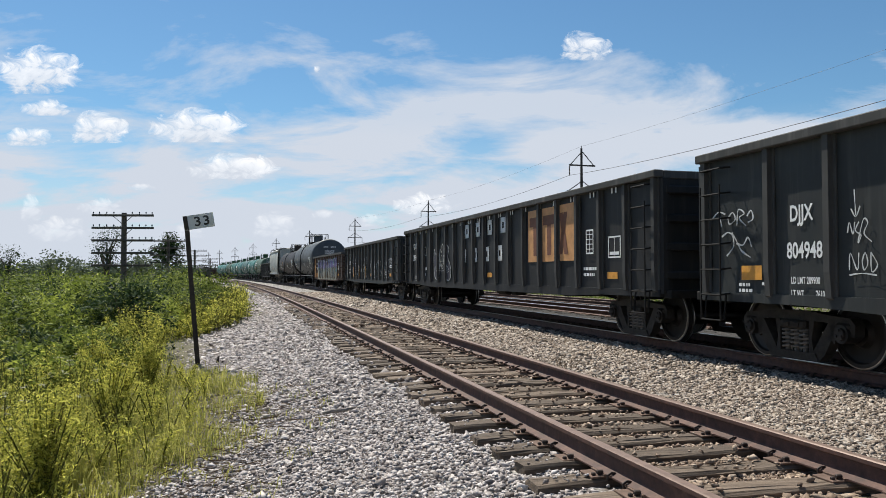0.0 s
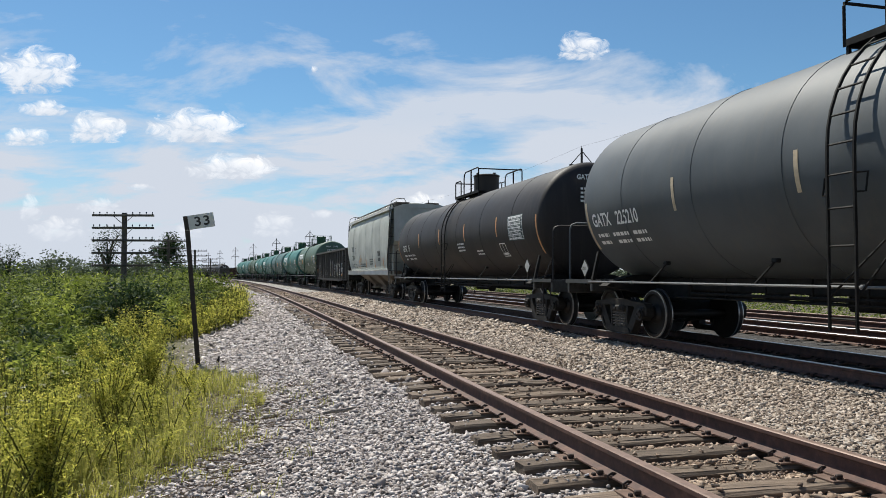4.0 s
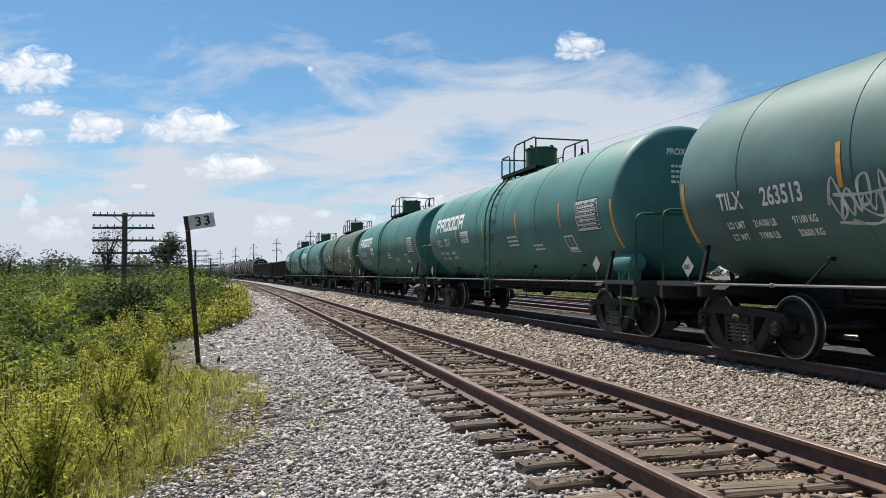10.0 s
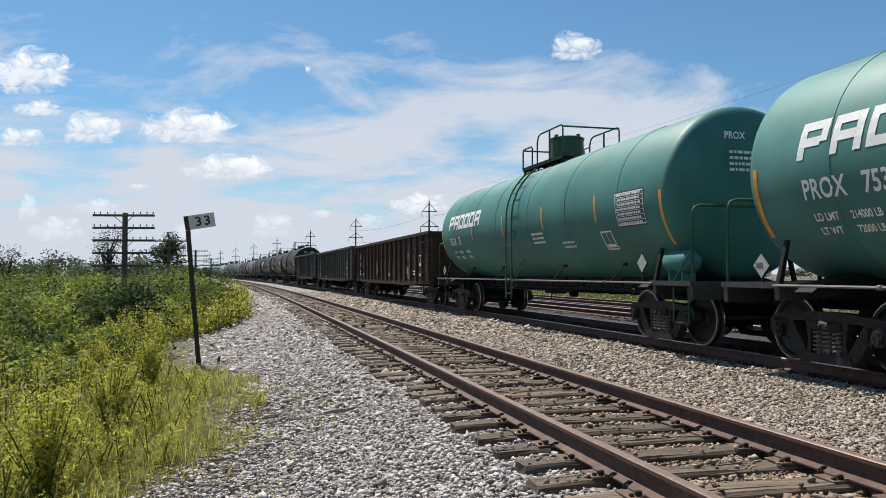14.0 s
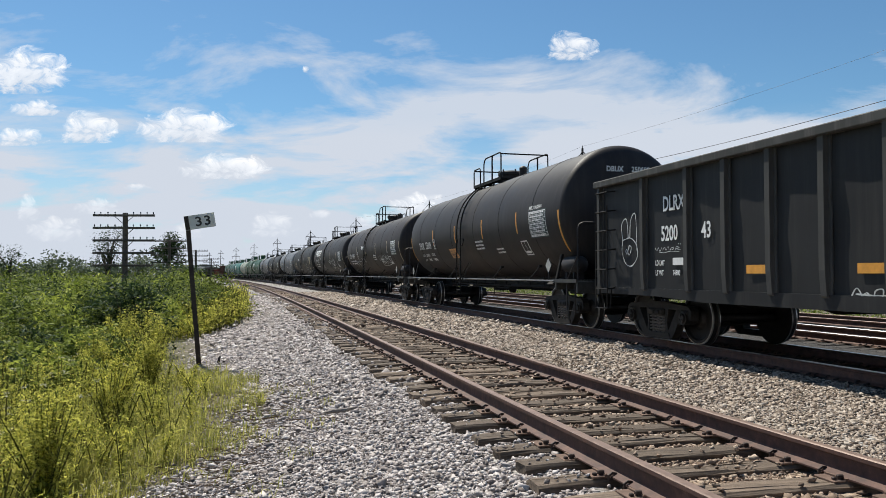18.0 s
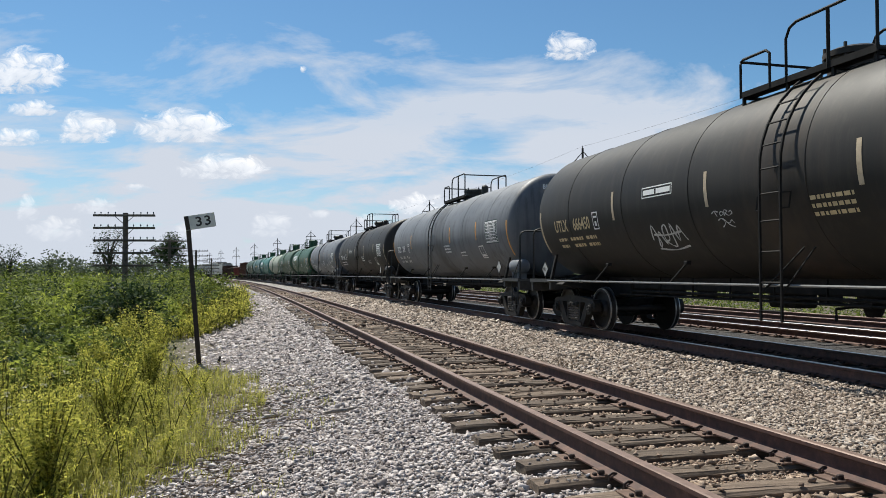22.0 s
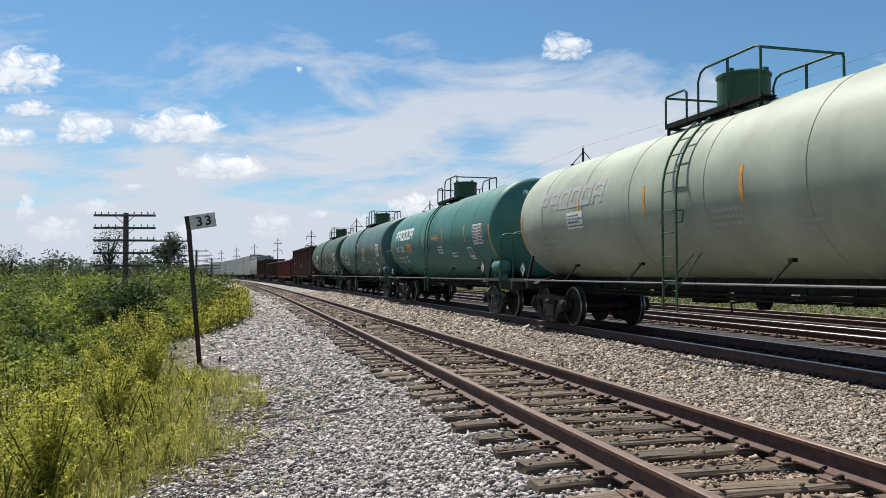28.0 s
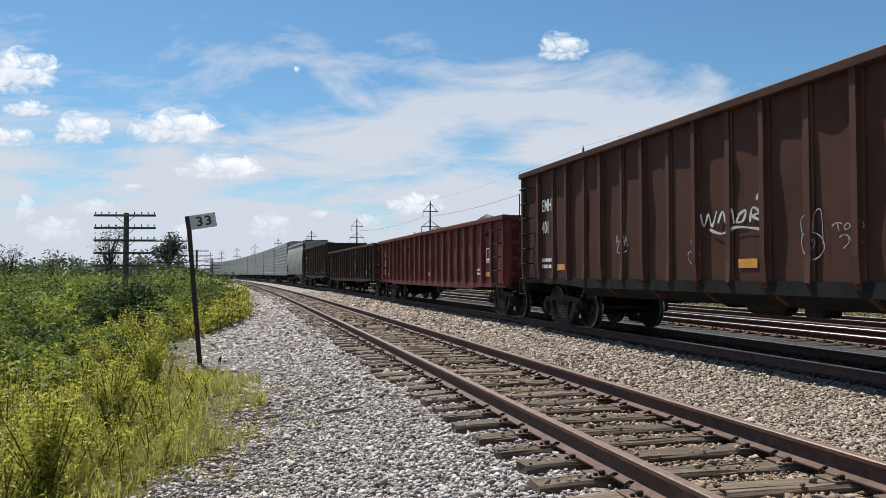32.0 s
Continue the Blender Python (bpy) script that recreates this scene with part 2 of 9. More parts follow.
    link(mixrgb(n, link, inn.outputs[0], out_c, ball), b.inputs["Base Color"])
    b.inputs["Roughness"].default_value = 0.95
    inv = n("ShaderNodeMath"); inv.operation = "SUBTRACT"; inv.inputs[0].default_value = 1.0
    link(v.outputs["Distance"], inv.inputs[1])
    bump(n, link, b, inv.outputs[0], 0.9, 0.04)
    return m


def rail_steel(name):
    m, n, link, b = material(name)
    t = n("ShaderNodeTexNoise", Scale=9.0, Detail=7.0, Roughness=0.7)
    link(coords(n, link), t.inputs["Vector"])
    r = ramp(n, [(0.3, (0.042, 0.021, 0.016)), (0.55, (0.090, 0.043, 0.031)), (0.8, (0.17, 0.085, 0.058))])
    link(t.outputs["Fac"], r.inputs[0])
    link(r.outputs[0], b.inputs["Base Color"])
    b.inputs["Roughness"].default_value = 0.75
    bump(n, link, b, t.outputs["Fac"], 0.25, 0.004)
    return m


def timber(name, lo, hi):
    m, n, link, b = material(name)
    g = n("ShaderNodeTexNoise", Scale=1.0, Detail=8.0, Roughness=0.7, Distortion=0.3)
    link(coords(n, link, (46, 2.2, 30)), g.inputs["Vector"])
    oi = n("ShaderNodeObjectInfo")
    r = ramp(n, [(0.32, lo), (0.7, hi)])
    link(g.outputs["Fac"], r.inputs[0])
    k = n("ShaderNodeMapRange")
    k.inputs["To Min"].default_value, k.inputs["To Max"].default_value = 0.6, 1.3
    link(oi.outputs["Random"], k.inputs[0])
    kc = n("ShaderNodeCombineColor")
    for i in range(3):
        link(k.outputs[0], kc.inputs[i])
    link(mixrgb(n, link, 1.0, r.outputs[0], kc.outputs[0], "MULTIPLY"), b.inputs["Base Color"])
    b.inputs["Roughness"].default_value = 0.88
    bump(n, link, b, g.outputs["Fac"], 0.8, 0.015)
    return m


M_GROUND = ground_material()
M_RAIL = rail_steel("rusty_rail_steel")
M_RAIL_TOP = plain("worn_rail_head", (0.20, 0.135, 0.105), 0.55, 0.3, 0.25, 12, 0.08)
M_RAIL_SHINE = plain("polished_rail_head", (0.50, 0.49, 0.48), 0.3, 0.9, 0.1, 12, 0.05)
M_TIE = timber("weathered_tie_timber", (0.048, 0.032, 0.022), (0.215, 0.158, 0.112))
# the same timber in a darker tone, for tracks 2 to 4
M_TIE_DARK = timber("dark_tie_timber", (0.018, 0.015, 0.013), (0.075, 0.062, 0.052))
M_POLE = timber("old_pole_timber", (0.05, 0.04, 0.035), (0.13, 0.11, 0.09))
M_PLATE = plain("rusty_tie_plate", (0.15, 0.095, 0.07), 0.8, 0.3, 0.3, 14)
M_SPIKE = plain("dark_spike_iron", (0.05, 0.035, 0.03), 0.7, 0.5, 0.2, 20)
# grimy black; also stands in for shade on saddle braces and the belly sill
M_UNDER = plain("grimy_shaded_underframe_black", (0.016, 0.015, 0.014), 0.7, 0.0, 0.5, 5, 0.2, 0.15)
M_SPRING = plain("dusty_spring_steel", (0.12, 0.108, 0.095), 0.7, 0.1, 0.4, 9, 0.2)
M_TRUCK = plain("dusty_cast_steel", (0.027, 0.024, 0.021), 0.65, 0.0, 0.5, 7, 0.25, 0.2)
M_WHEEL = plain("brown_wheel_steel", (0.020, 0.017, 0.015), 0.55, 0.35, 0.4, 4, 0.12)
M_TREAD = plain("bright_wheel_tread", (0.42, 0.40, 0.38), 0.32, 0.9, 0.15, 8, 0.05)
M_PIPE = plain("pale_grey_pipe_paint", (0.15, 0.15, 0.145), 0.45, 0.1, 0.25, 4, 0.1)
M_RUN = plain("galvanised_grating", (0.06, 0.06, 0.058), 0.5, 0.5, 0.3, 10, 0.2)
M_BOARD = plain("weathered_roof_grating", (0.11, 0.095, 0.082), 0.6, 0.3, 0.3, 10, 0.2)
M_WHITE = plain("white_lettering_paint", (0.78, 0.78, 0.76), 0.55, 0.0, 0.12, 9, 0.0)
M_GREYLET = plain("faded_lettering_paint", (0.36, 0.36, 0.34), 0.6, 0.0, 0.2, 9, 0.0)
M_DARKLET = plain("dark_green_lettering_paint", (0.03, 0.05, 0.045), 0.6, 0.0, 0.1, 9, 0.0)
M_YELLOW = plain("yellow_reflective_tape", (0.66, 0.30, 0.04), 0.5, 0.0, 0.2, 7, 0.0)
M_TAPE = plain("faded_cream_tape", (0.50, 0.40, 0.27), 0.55, 0.0, 0.25, 7, 0.0)
M_CREAMLET = plain("cream_lettering_paint", (0.56, 0.45, 0.26), 0.55, 0.0, 0.15, 9, 0.0)
M_ORANGE = plain("orange_panel_paint", (0.55, 0.27, 0.10), 0.6, 0.0, 0.25, 3, 0.0)
M_BLACKLET = plain("black_panel_paint", (0.02, 0.02, 0.02), 0.5, 0.0, 0.2, 9, 0.0)
M_SPRAY = plain("white_spray_paint", (0.52, 0.53, 0.52), 0.7, 0.0, 0.3, 5, 0.0)


# ---- mesh building ----
class Build:
    """Gathers simple solids into one mesh."""

    def __init__(self):
        self.v, self.f, self.mi = [], [], []
        self.slot = 0

    def add(self, verts, faces):
        o = len(self.v)
        self.v += [tuple(p) for p in verts]
        self.f += [tuple(i + o for i in q) for q in faces]
        self.mi += [self.slot] * len(faces)
        return self

    def box(self, x0, x1, y0, y1, z0, z1, m=None):
        p = [Vector((x, y, z)) for x in (x0, x1) for y in (y0, y1) for z in (z0, z1)]
        if m:
            p = [m @ q for q in p]
        return self.add(p, [(0, 1, 3, 2), (4, 6, 7, 5), (0, 4, 5, 1), (2, 3, 7, 6), (0, 2, 6, 4), (1, 5, 7, 3)])

    def soft(self, x0, x1, y0, y1, z0, z1, c=0.01, m=None):
        """A box with chamfered edges."""
        X, Y, Z = (x0, x1), (y0, y1), (z0, z1)
        idx, p = {}, []
        for i in (0, 1):
            for j in (0, 1):
                for k in (0, 1):
                    for a in range(3):
                        q = [X[i], Y[j], Z[k]]
                        for b in range(3):
                            if b != a:
                                q[b] += c * (1 if (i, j, k)[b] == 0 else -1)
                        idx[i, j, k, a] = len(p)
                        p.append(Vector(q))
        if m:
            p = [m @ q for q in p]
        f = []

        def key(a, b, c_, u, v, w, ax):
            t = [0, 0, 0]
            t[a], t[b], t[c_] = u, v, w
            return idx[(*t, ax)]
        for a in range(3):
            b, c_ = (a + 1) % 3, (a + 2) % 3
            for u in (0, 1):
                q = [key(a, b, c_, u, v, w, a) for v, w in ((0, 0), (1, 0), (1, 1), (0, 1))]
                f.append(tuple(q if u else q[::-1]))
            for v in (0, 1):
                for w in (0, 1):
                    q = [key(a, b, c_, 0, v, w, b), key(a, b, c_, 1, v, w, b), key(a, b, c_, 1, v, w, c_), key(a, b, c_, 0, v, w, c_)]
                    f.append(tuple(q if v == w else q[::-1]))
        for i in (0, 1):
            for j in (0, 1):
                for k in (0, 1):
                    q = [idx[i, j, k, a] for a in range(3)]
                    f.append(tuple(q if (i + j + k) % 2 else q[::-1]))
        return self.add(p, f)

    def tube(self, pts, r, sides=6, closed=False):
        pts = [Vector(p) for p in pts]
        rings, up = [], None
        for i, p in enumerate(pts):
            d = (pts[min(i + 1, len(pts) - 1)] - pts[max(i - 1, 0)]).normalized()
            if up is None or abs(up.dot(d)) > 0.95:
                up = Vector((0, 0, 1)) if abs(d.z) < 0.9 else Vector((1, 0, 0))
            a = d.cross(up).normalized()
            b = a.cross(d).normalized()
            up = b
            rr = r[i] if isinstance(r, (list, tuple)) else r
            rings.append([p + rr * (math.cos(t) * a + math.sin(t) * b) for t in (2 * math.pi * k / sides for k in range(sides))])
        v = [q for ring in rings for q in ring]
        f = []
        for i in range(len(pts) - 1):
            for k in range(sides):
                k2 = (k + 1) % sides
                f.append((i * sides + k, i * sides + k2, (i + 1) * sides + k2, (i + 1) * sides + k))
        f.append(tuple(range(sides))[::-1])
        f.append(tuple((len(pts) - 1) * sides + k for k in range(sides)))
        return self.add(v, f)

    def lathe(self, prof, axis="x", sides=32, origin=(0, 0, 0), slots=None, start=0.0):
        """prof: (along, radius) pairs; turned round the axis."""
        v, f, mi = [], [], []
        for a, r in prof:
            for k in range(sides):
                t = start + 2 * math.pi * k / sides
                c, s_ = r * math.cos(t), r * math.sin(t)
                q = {"x": (a, c, s_), "y": (s_, a, c), "z": (c, s_, a)}[axis]
                v.append((q[0] + origin[0], q[1] + origin[1], q[2] + origin[2]))
        for i in range(len(prof) - 1):
            for k in range(sides):
                k2 = (k + 1) % sides
                f.append((i * sides + k, i * sides + k2, (i + 1) * sides + k2, (i + 1) * sides + k))
                mi.append(slots[i] if slots else self.slot)
        f.append(tuple(range(sides))[::-1]); mi.append(slots[0] if slots else self.slot)
        f.append(tuple((len(prof) - 1) * sides + k for k in range(sides))); mi.append(slots[-1] if slots else self.slot)
        self.add(v, f)
        self.mi[-len(mi):] = mi
        return self

    def prism(self, poly, y0, y1, plane="xz"):
        """A flat outline given in the plane, made thick from y0 to y1."""
        def p3(a, b, t):
            return {"xz": (a, t, b), "yz": (t, a, b), "xy": (a, b, t)}[plane]
        k = len(poly)
        v = [p3(a, b, y0) for a, b in poly] + [p3(a, b, y1) for a, b in poly]
        f = [tuple(range(k)), tuple(range(2 * k - 1, k - 1, -1))]
        f += [(i, i + k, (i + 1) % k + k, (i + 1) % k) for i in range(k)]
        return self.add(v, f)

    def mesh(self, name, smooth=None):
        me = bpy.data.meshes.new(name)
        me.from_pydata(self.v, [], self.f)
        bm = bmesh.new()
        bm.from_mesh(me)
        bmesh.ops.recalc_face_normals(bm, faces=bm.faces)
        bm.to_mesh(me)
        bm.free()
        nslots = max(self.mi) + 1 if self.mi else 1
        for _ in range(nslots):
            me.materials.append(None)
        if nslots > 1:
            me.polygons.foreach_set("material_index", self.mi)
        if smooth:
            me.polygons.foreach_set("use_smooth", [True] * len(me.polygons))
            me.set_sharp_from_angle(angle=radians(smooth))
        return me


def put(name, me, mats, parent=None, m=None, label="", hold=None):
    """Links a mesh as one object; the materials belong to the object, so that meshes can be shared."""
    ob = new(name, me)
    mats = mats if isinstance(mats, (list, tuple)) else [mats]
    for sl, mt in zip(ob.material_slots, mats):
        sl.link, sl.material = "OBJECT", mt
    if parent:
        ob.parent = parent
    if m is not None:
        ob.matrix_basis = m
    if label:
        ob["label"] = label
    return ob


CACHE = {}


def cached(key, make):
    if key not in CACHE:
        CACHE[key] = make()
    return CACHE[key]


def fast_mesh(name, verts, faces, mats, smooth=False):
    """verts (n, 3) and faces (m, k) as arrays; k alike for all faces."""
    me = bpy.data.meshes.new(name)
    nv, (nf, k) = len(verts), faces.shape
    me.vertices.add(nv)
    me.vertices.foreach_set("co", np.ascontiguousarray(verts, dtype=np.float32).ravel())
    me.loops.add(nf * k)
    me.loops.foreach_set("vertex_index", faces.astype(np.int32).ravel())
    me.polygons.add(nf)
    me.polygons.foreach_set("loop_start", np.arange(0, nf * k, k, dtype=np.int32))
    if smooth:
        me.polygons.foreach_set("use_smooth", np.ones(nf, dtype=bool))
    me.update(calc_edges=True)
    for mt in mats:
        me.materials.append(mt)
    return me


# ---- ground: one sheet ----
def build_ground():
    s = np.concatenate([np.linspace(-300, -20, 15), np.linspace(-15, 4, 12), np.arange(4.5, 40, 0.22), np.arange(40, 120, 1.5),
                        np.linspace(122, 400, 60), np.linspace(420, 1700, 40)])
    l = np.concatenate([[-900, -500, -300, -200, -120, -80], np.linspace(-60, -14, 24), np.arange(-13, -4.2, 0.4), np.arange(-4.2, 4.3, 0.13),
                        np.arange(4.4, 18, 0.5), np.linspace(18.5, 60, 18), [80, 120, 200, 350, 600, 1000, 1500]])
    S, Lt = np.meshgrid(s, l, indexing="ij")
    x, y = grid_at(S, Lt)
    rng = np.random.default_rng(3)
    z = ground_z(Lt)
    lump = sum(a * np.sin(x * fx + p) * np.sin(y * fy + q) for a, fx, fy, p, q in
               ((0.05, 0.21, 0.17, 0.3, 1.0), (0.03, 0.53, 0.61, 2.0, 0.4), (0.012, 1.9, 2.3, 0.1, 2.2)))
    wild = np.clip((np.abs(Lt - 6) - 9) / 3, 0, 1)
    near = np.clip((60 - S) / 30, 0, 1)
    z = z + lump * (0.12 + 1.6 * wild) + rng.normal(0, 0.010, z.shape) * near * (np.abs(Lt) < 5)
    ni, nj = S.shape
    i, j = np.meshgrid(np.arange(ni - 1), np.arange(nj - 1), indexing="ij")
    a = (i * nj + j).ravel()
    me = fast_mesh("ground", np.stack([x, y, z], -1).reshape(-1, 3), np.stack([a, a + 1, a + nj + 1, a + nj], -1), [M_GROUND], True)
    me.attributes.new("across", "FLOAT", "POINT").data.foreach_set("value", Lt.ravel().astype(np.float32))
    ob = new("ground", me)
    tagged(ob, "grey crushed-stone ballast running into sandy soil and grass", "ground", kind="structure")


build_ground()

# ---- tracks ----
RAIL_SECTION = [(-0.070, -0.171), (0.070, -0.171), (0.070, -0.160), (0.016, -0.140), (0.010, -0.125), (0.010, -0.048), (0.020, -0.040),
                (0.036, -0.034), (0.036, -0.008), (0.028, 0.0), (-0.028, 0.0), (-0.036, -0.008), (-0.036, -0.034), (-0.020, -0.040),
                (-0.010, -0.048), (-0.010, -0.125), (-0.016, -0.140), (-0.070, -0.160)]


def rail_mesh(line, off, s_list):
    k = len(RAIL_SECTION)
    v, f, mi = [], [], []
    for s in s_list:
        for a, b in RAIL_SECTION:
            v.append(at(s, line + off + a, b))
    for i in range(len(s_list) - 1):
        for j in range(k):
            f.append((i * k + j, i * k + (j + 1) % k, (i + 1) * k + (j + 1) % k, (i + 1) * k + j))
            mi.append(1 if j in (8, 9, 10) else 0)
    me = bpy.data.meshes.new("rail")
    me.from_pydata([tuple(p) for p in v], [], f)
    me.materials.append(None), me.materials.append(None)
    me.polygons.foreach_set("material_index", mi)
    return me


def s_steps(a, b):
    out, s = [], a
    while s < b:
        out.append(s)
        s += 3.0 if s < 60 else 8.0
    return out + [b]


def tie_mesh(seed):
    rr = random.Random(seed)
    w, h = 0.115, 0.17
    split, deep = rr.uniform(-0.06, 0.06), rr.choice((0.002, 0.004, 0.006, 0.016))
    b = Build()
    nseg = 9
    v, f = [], []
    for i in range(nseg):
        y = -1.3 + 2.6 * i / (nseg - 1)
        e = 0.012 if i in (0, nseg - 1) else 0.0
        for a, c in ((-w, -h), (w, -h), (w, -0.02), (w - 0.02, 0), (split + 0.010, 0.0), (split, -deep), (split - 0.010, 0.0), (-w + 0.02, 0), (-w, -0.02)):
            v.append((a * (1 - e * 5) + rr.gauss(0, 0.004), y + rr.gauss(0, 0.012 if e else 0.0), c - (e if c > -0.1 else 0) + rr.gauss(0, 0.004)))
    for i in range(nseg - 1):
        for j in range(9):
            f.append((i * 9 + j, i * 9 + (j + 1) % 9, (i + 1) * 9 + (j + 1) % 9, (i + 1) * 9 + j))
    f += [tuple(range(9)), tuple(range(9 * nseg - 1, 9 * nseg - 10, -1))]
    b.add(v, f)
    return b.mesh("tie")


def plate_mesh():
    b = Build()
    b.soft(-0.10, 0.10, -0.18, 0.18, 0.0, 0.016, 0.004)
    b.box(-0.10, 0.10, -0.092, -0.074, 0.016, 0.028)
    b.box(-0.10, 0.10, 0.074, 0.092, 0.016, 0.028)
    return b.mesh("tie_plate")


def spike_mesh():
    b = Build()
    for x, sgn in ((-0.06, 1), (0.06, -1)):
        b.soft(x - 0.016, x + 0.016, sgn * 0.098 - 0.028, sgn * 0.098 + 0.018, 0.02, 0.05, 0.006)
        b.soft(x - 0.014, x + 0.014, sgn * 0.150 - 0.014, sgn * 0.150 + 0.014, 0.014, 0.036, 0.005)
    return b.mesh("spikes")


def anchor_mesh():
    b = Build()
    b.tube([(0, -0.085, -0.012), (0, -0.088, 0.012), (0, -0.06, 0.026), (0, -0.03, 0.02)], 0.011, 5)
    b.tube([(0, 0.085, -0.012), (0, 0.088, 0.012)], 0.011, 5)
    b.box(-0.01, 0.01, -0.09, 0.09, -0.02, -0.006)
    return b.mesh("rail_anchor")


TIE_MESHES = [tie_mesh(k) for k in range(7)]
PLATE, SPIKES, ANCHOR = plate_mesh(), spike_mesh(), anchor_mesh()


def build_track(name, line, s0, s1, near_ties, label, shiny, tie_z=-0.187, tie_mat=None):
    tie_mat = tie_mat or M_TIE
    tr = tagged(new(name), label, "railway track", "railway tracks", "structure")
    for off in (-0.7535, 0.7535):
        put("rail", rail_mesh(line, off, s_steps(s0, s1)), [M_RAIL, M_RAIL_SHINE if shiny else M_RAIL_TOP], tr)
    rr = random.Random(line)
    s, k = -8.0, 0
    far = Build()
    places = []
    while s < 160:
        places.append(s)
        side = rr.gauss(0, 0.05)
        m = at_pose(s, line + side, tie_z + rr.gauss(0, 0.006)) @ pose(0, 0, 0, 0, rr.gauss(0, 0.8), rr.gauss(0, 1.1))
        if k < near_ties:
            put("tie", TIE_MESHES[rr.randrange(7)], tie_mat, tr, m)
            if s < 34:
                for off in (-0.7535, 0.7535):
                    mp_ = at_pose(s, line + off, tie_z + 0.0)
                    put("tie_plate", PLATE, M_PLATE, tr, mp_)
                    if s < 24:
                        put("spikes", SPIKES, M_SPIKE, tr, mp_)
                        if rr.random() < 0.75:
                            put("rail_anchor", ANCHOR, M_SPIKE, tr, at_pose(s + rr.choice((-0.15, 0.15)), line + off, -0.166))
        else:
            far.box(-0.115, 0.115, -1.3, 1.3, -0.17, 0, m)
        k += 1
        s += 0.497 + rr.gauss(0, 0.022)
    if far.v:
        tagged(put("distant_ties", far.mesh("distant_ties"), tie_mat, tr), kind="stuff")
    return np.array(places)


TIES_1 = build_track("track_1", 0.0, -40, 900, 130, "rusty rails on weathered timber ties in pale ballast", False)
build_track("track_2", TRACK_2, -200, 900, 110, "main line with bright rail heads on timber ties in ballast", True, tie_mat=M_TIE_DARK)
build_track("track_3", TRACK_3, -60, 700, 75, "siding rails on timber ties behind the main line", True, tie_mat=M_TIE_DARK)
build_track("track_4", TRACK_4, -60, 700, 45, "outer siding rails in dark ballast beside grass", False, tie_mat=M_TIE_DARK)


# ---- freight cars: x towards the front, -y the camera's side, z from the rail heads ----
def make_side_frame():
    """A cast side frame: arched top, pedestals over the axles, diagonal legs to the spring seat, rounded windows left open."""
    b = Build()
    T0, T1 = -0.075, 0.075
    top = [(-1.07, 0.42), (-1.08, 0.58), (-1.00, 0.66), (-0.66, 0.68), (-0.30, 0.72), (0.30, 0.72), (0.66, 0.68), (1.00, 0.66), (1.08, 0.58), (1.07, 0.42), (1.00, 0.44), (0.96, 0.54),
           (0.55, 0.59), (-0.55, 0.59), (-0.96, 0.54), (-1.00, 0.44)]
    b.prism(top, T0, T1)
    for sgn in (-1, 1):
        b.prism([(sgn * 0.80, 0.56), (sgn * 0.64, 0.60), (sgn * 0.36, 0.20), (sgn * 0.34, 0.07), (sgn * 0.46, 0.07), (sgn * 0.56, 0.16)], T0, T1)      # diagonal leg
        b.prism([(sgn * 0.38, 0.60), (sgn * 0.28, 0.60), (sgn * 0.28, 0.15), (sgn * 0.36, 0.15), (sgn * 0.33, 0.36)], T0, T1)                        # column
        b.prism([(sgn * 0.77, 0.56), (sgn * 0.74, 0.32), (sgn * 0.68, 0.36), (sgn * 0.66, 0.56)], T0, T1)                                          # inner pedestal jaw
        b.soft(sgn * 0.889 - 0.12, sgn * 0.889 + 0.12, T0 - 0.03, T1 + 0.01, 0.50, 0.60, 0.03)
    b.prism([(-0.47, 0.06), (0.47, 0.06), (0.40, 0.17), (-0.40, 0.17)], T0 - 0.02, T1)
    b.soft(-0.25, 0.25, -0.12, 0.10, 0.47, 0.60, 0.03)                                                          # bolster end
    b.soft(-0.15, -0.04, -0.14, -0.11, 0.50, 0.56, 0.008)
    b.soft(0.04, 0.15, -0.14, -0.11, 0.50, 0.56, 0.008)
    return b.mesh("side_frame")


def make_spring():
    """One nest of coils: a close spiral of round wire."""
    b = Build()
    turns, k = 5, 12
    b.tube([(0.068 * math.cos(2 * math.pi * i / k), 0.068 * math.sin(2 * math.pi * i / k), 0.185 + 0.28 * i / (turns * k)) for i in range(turns * k + 1)], 0.018, 5)
    b.lathe([(0.17, 0.04), (0.47, 0.04)], "z", 8)
    return b.mesh("coil_spring", 50)


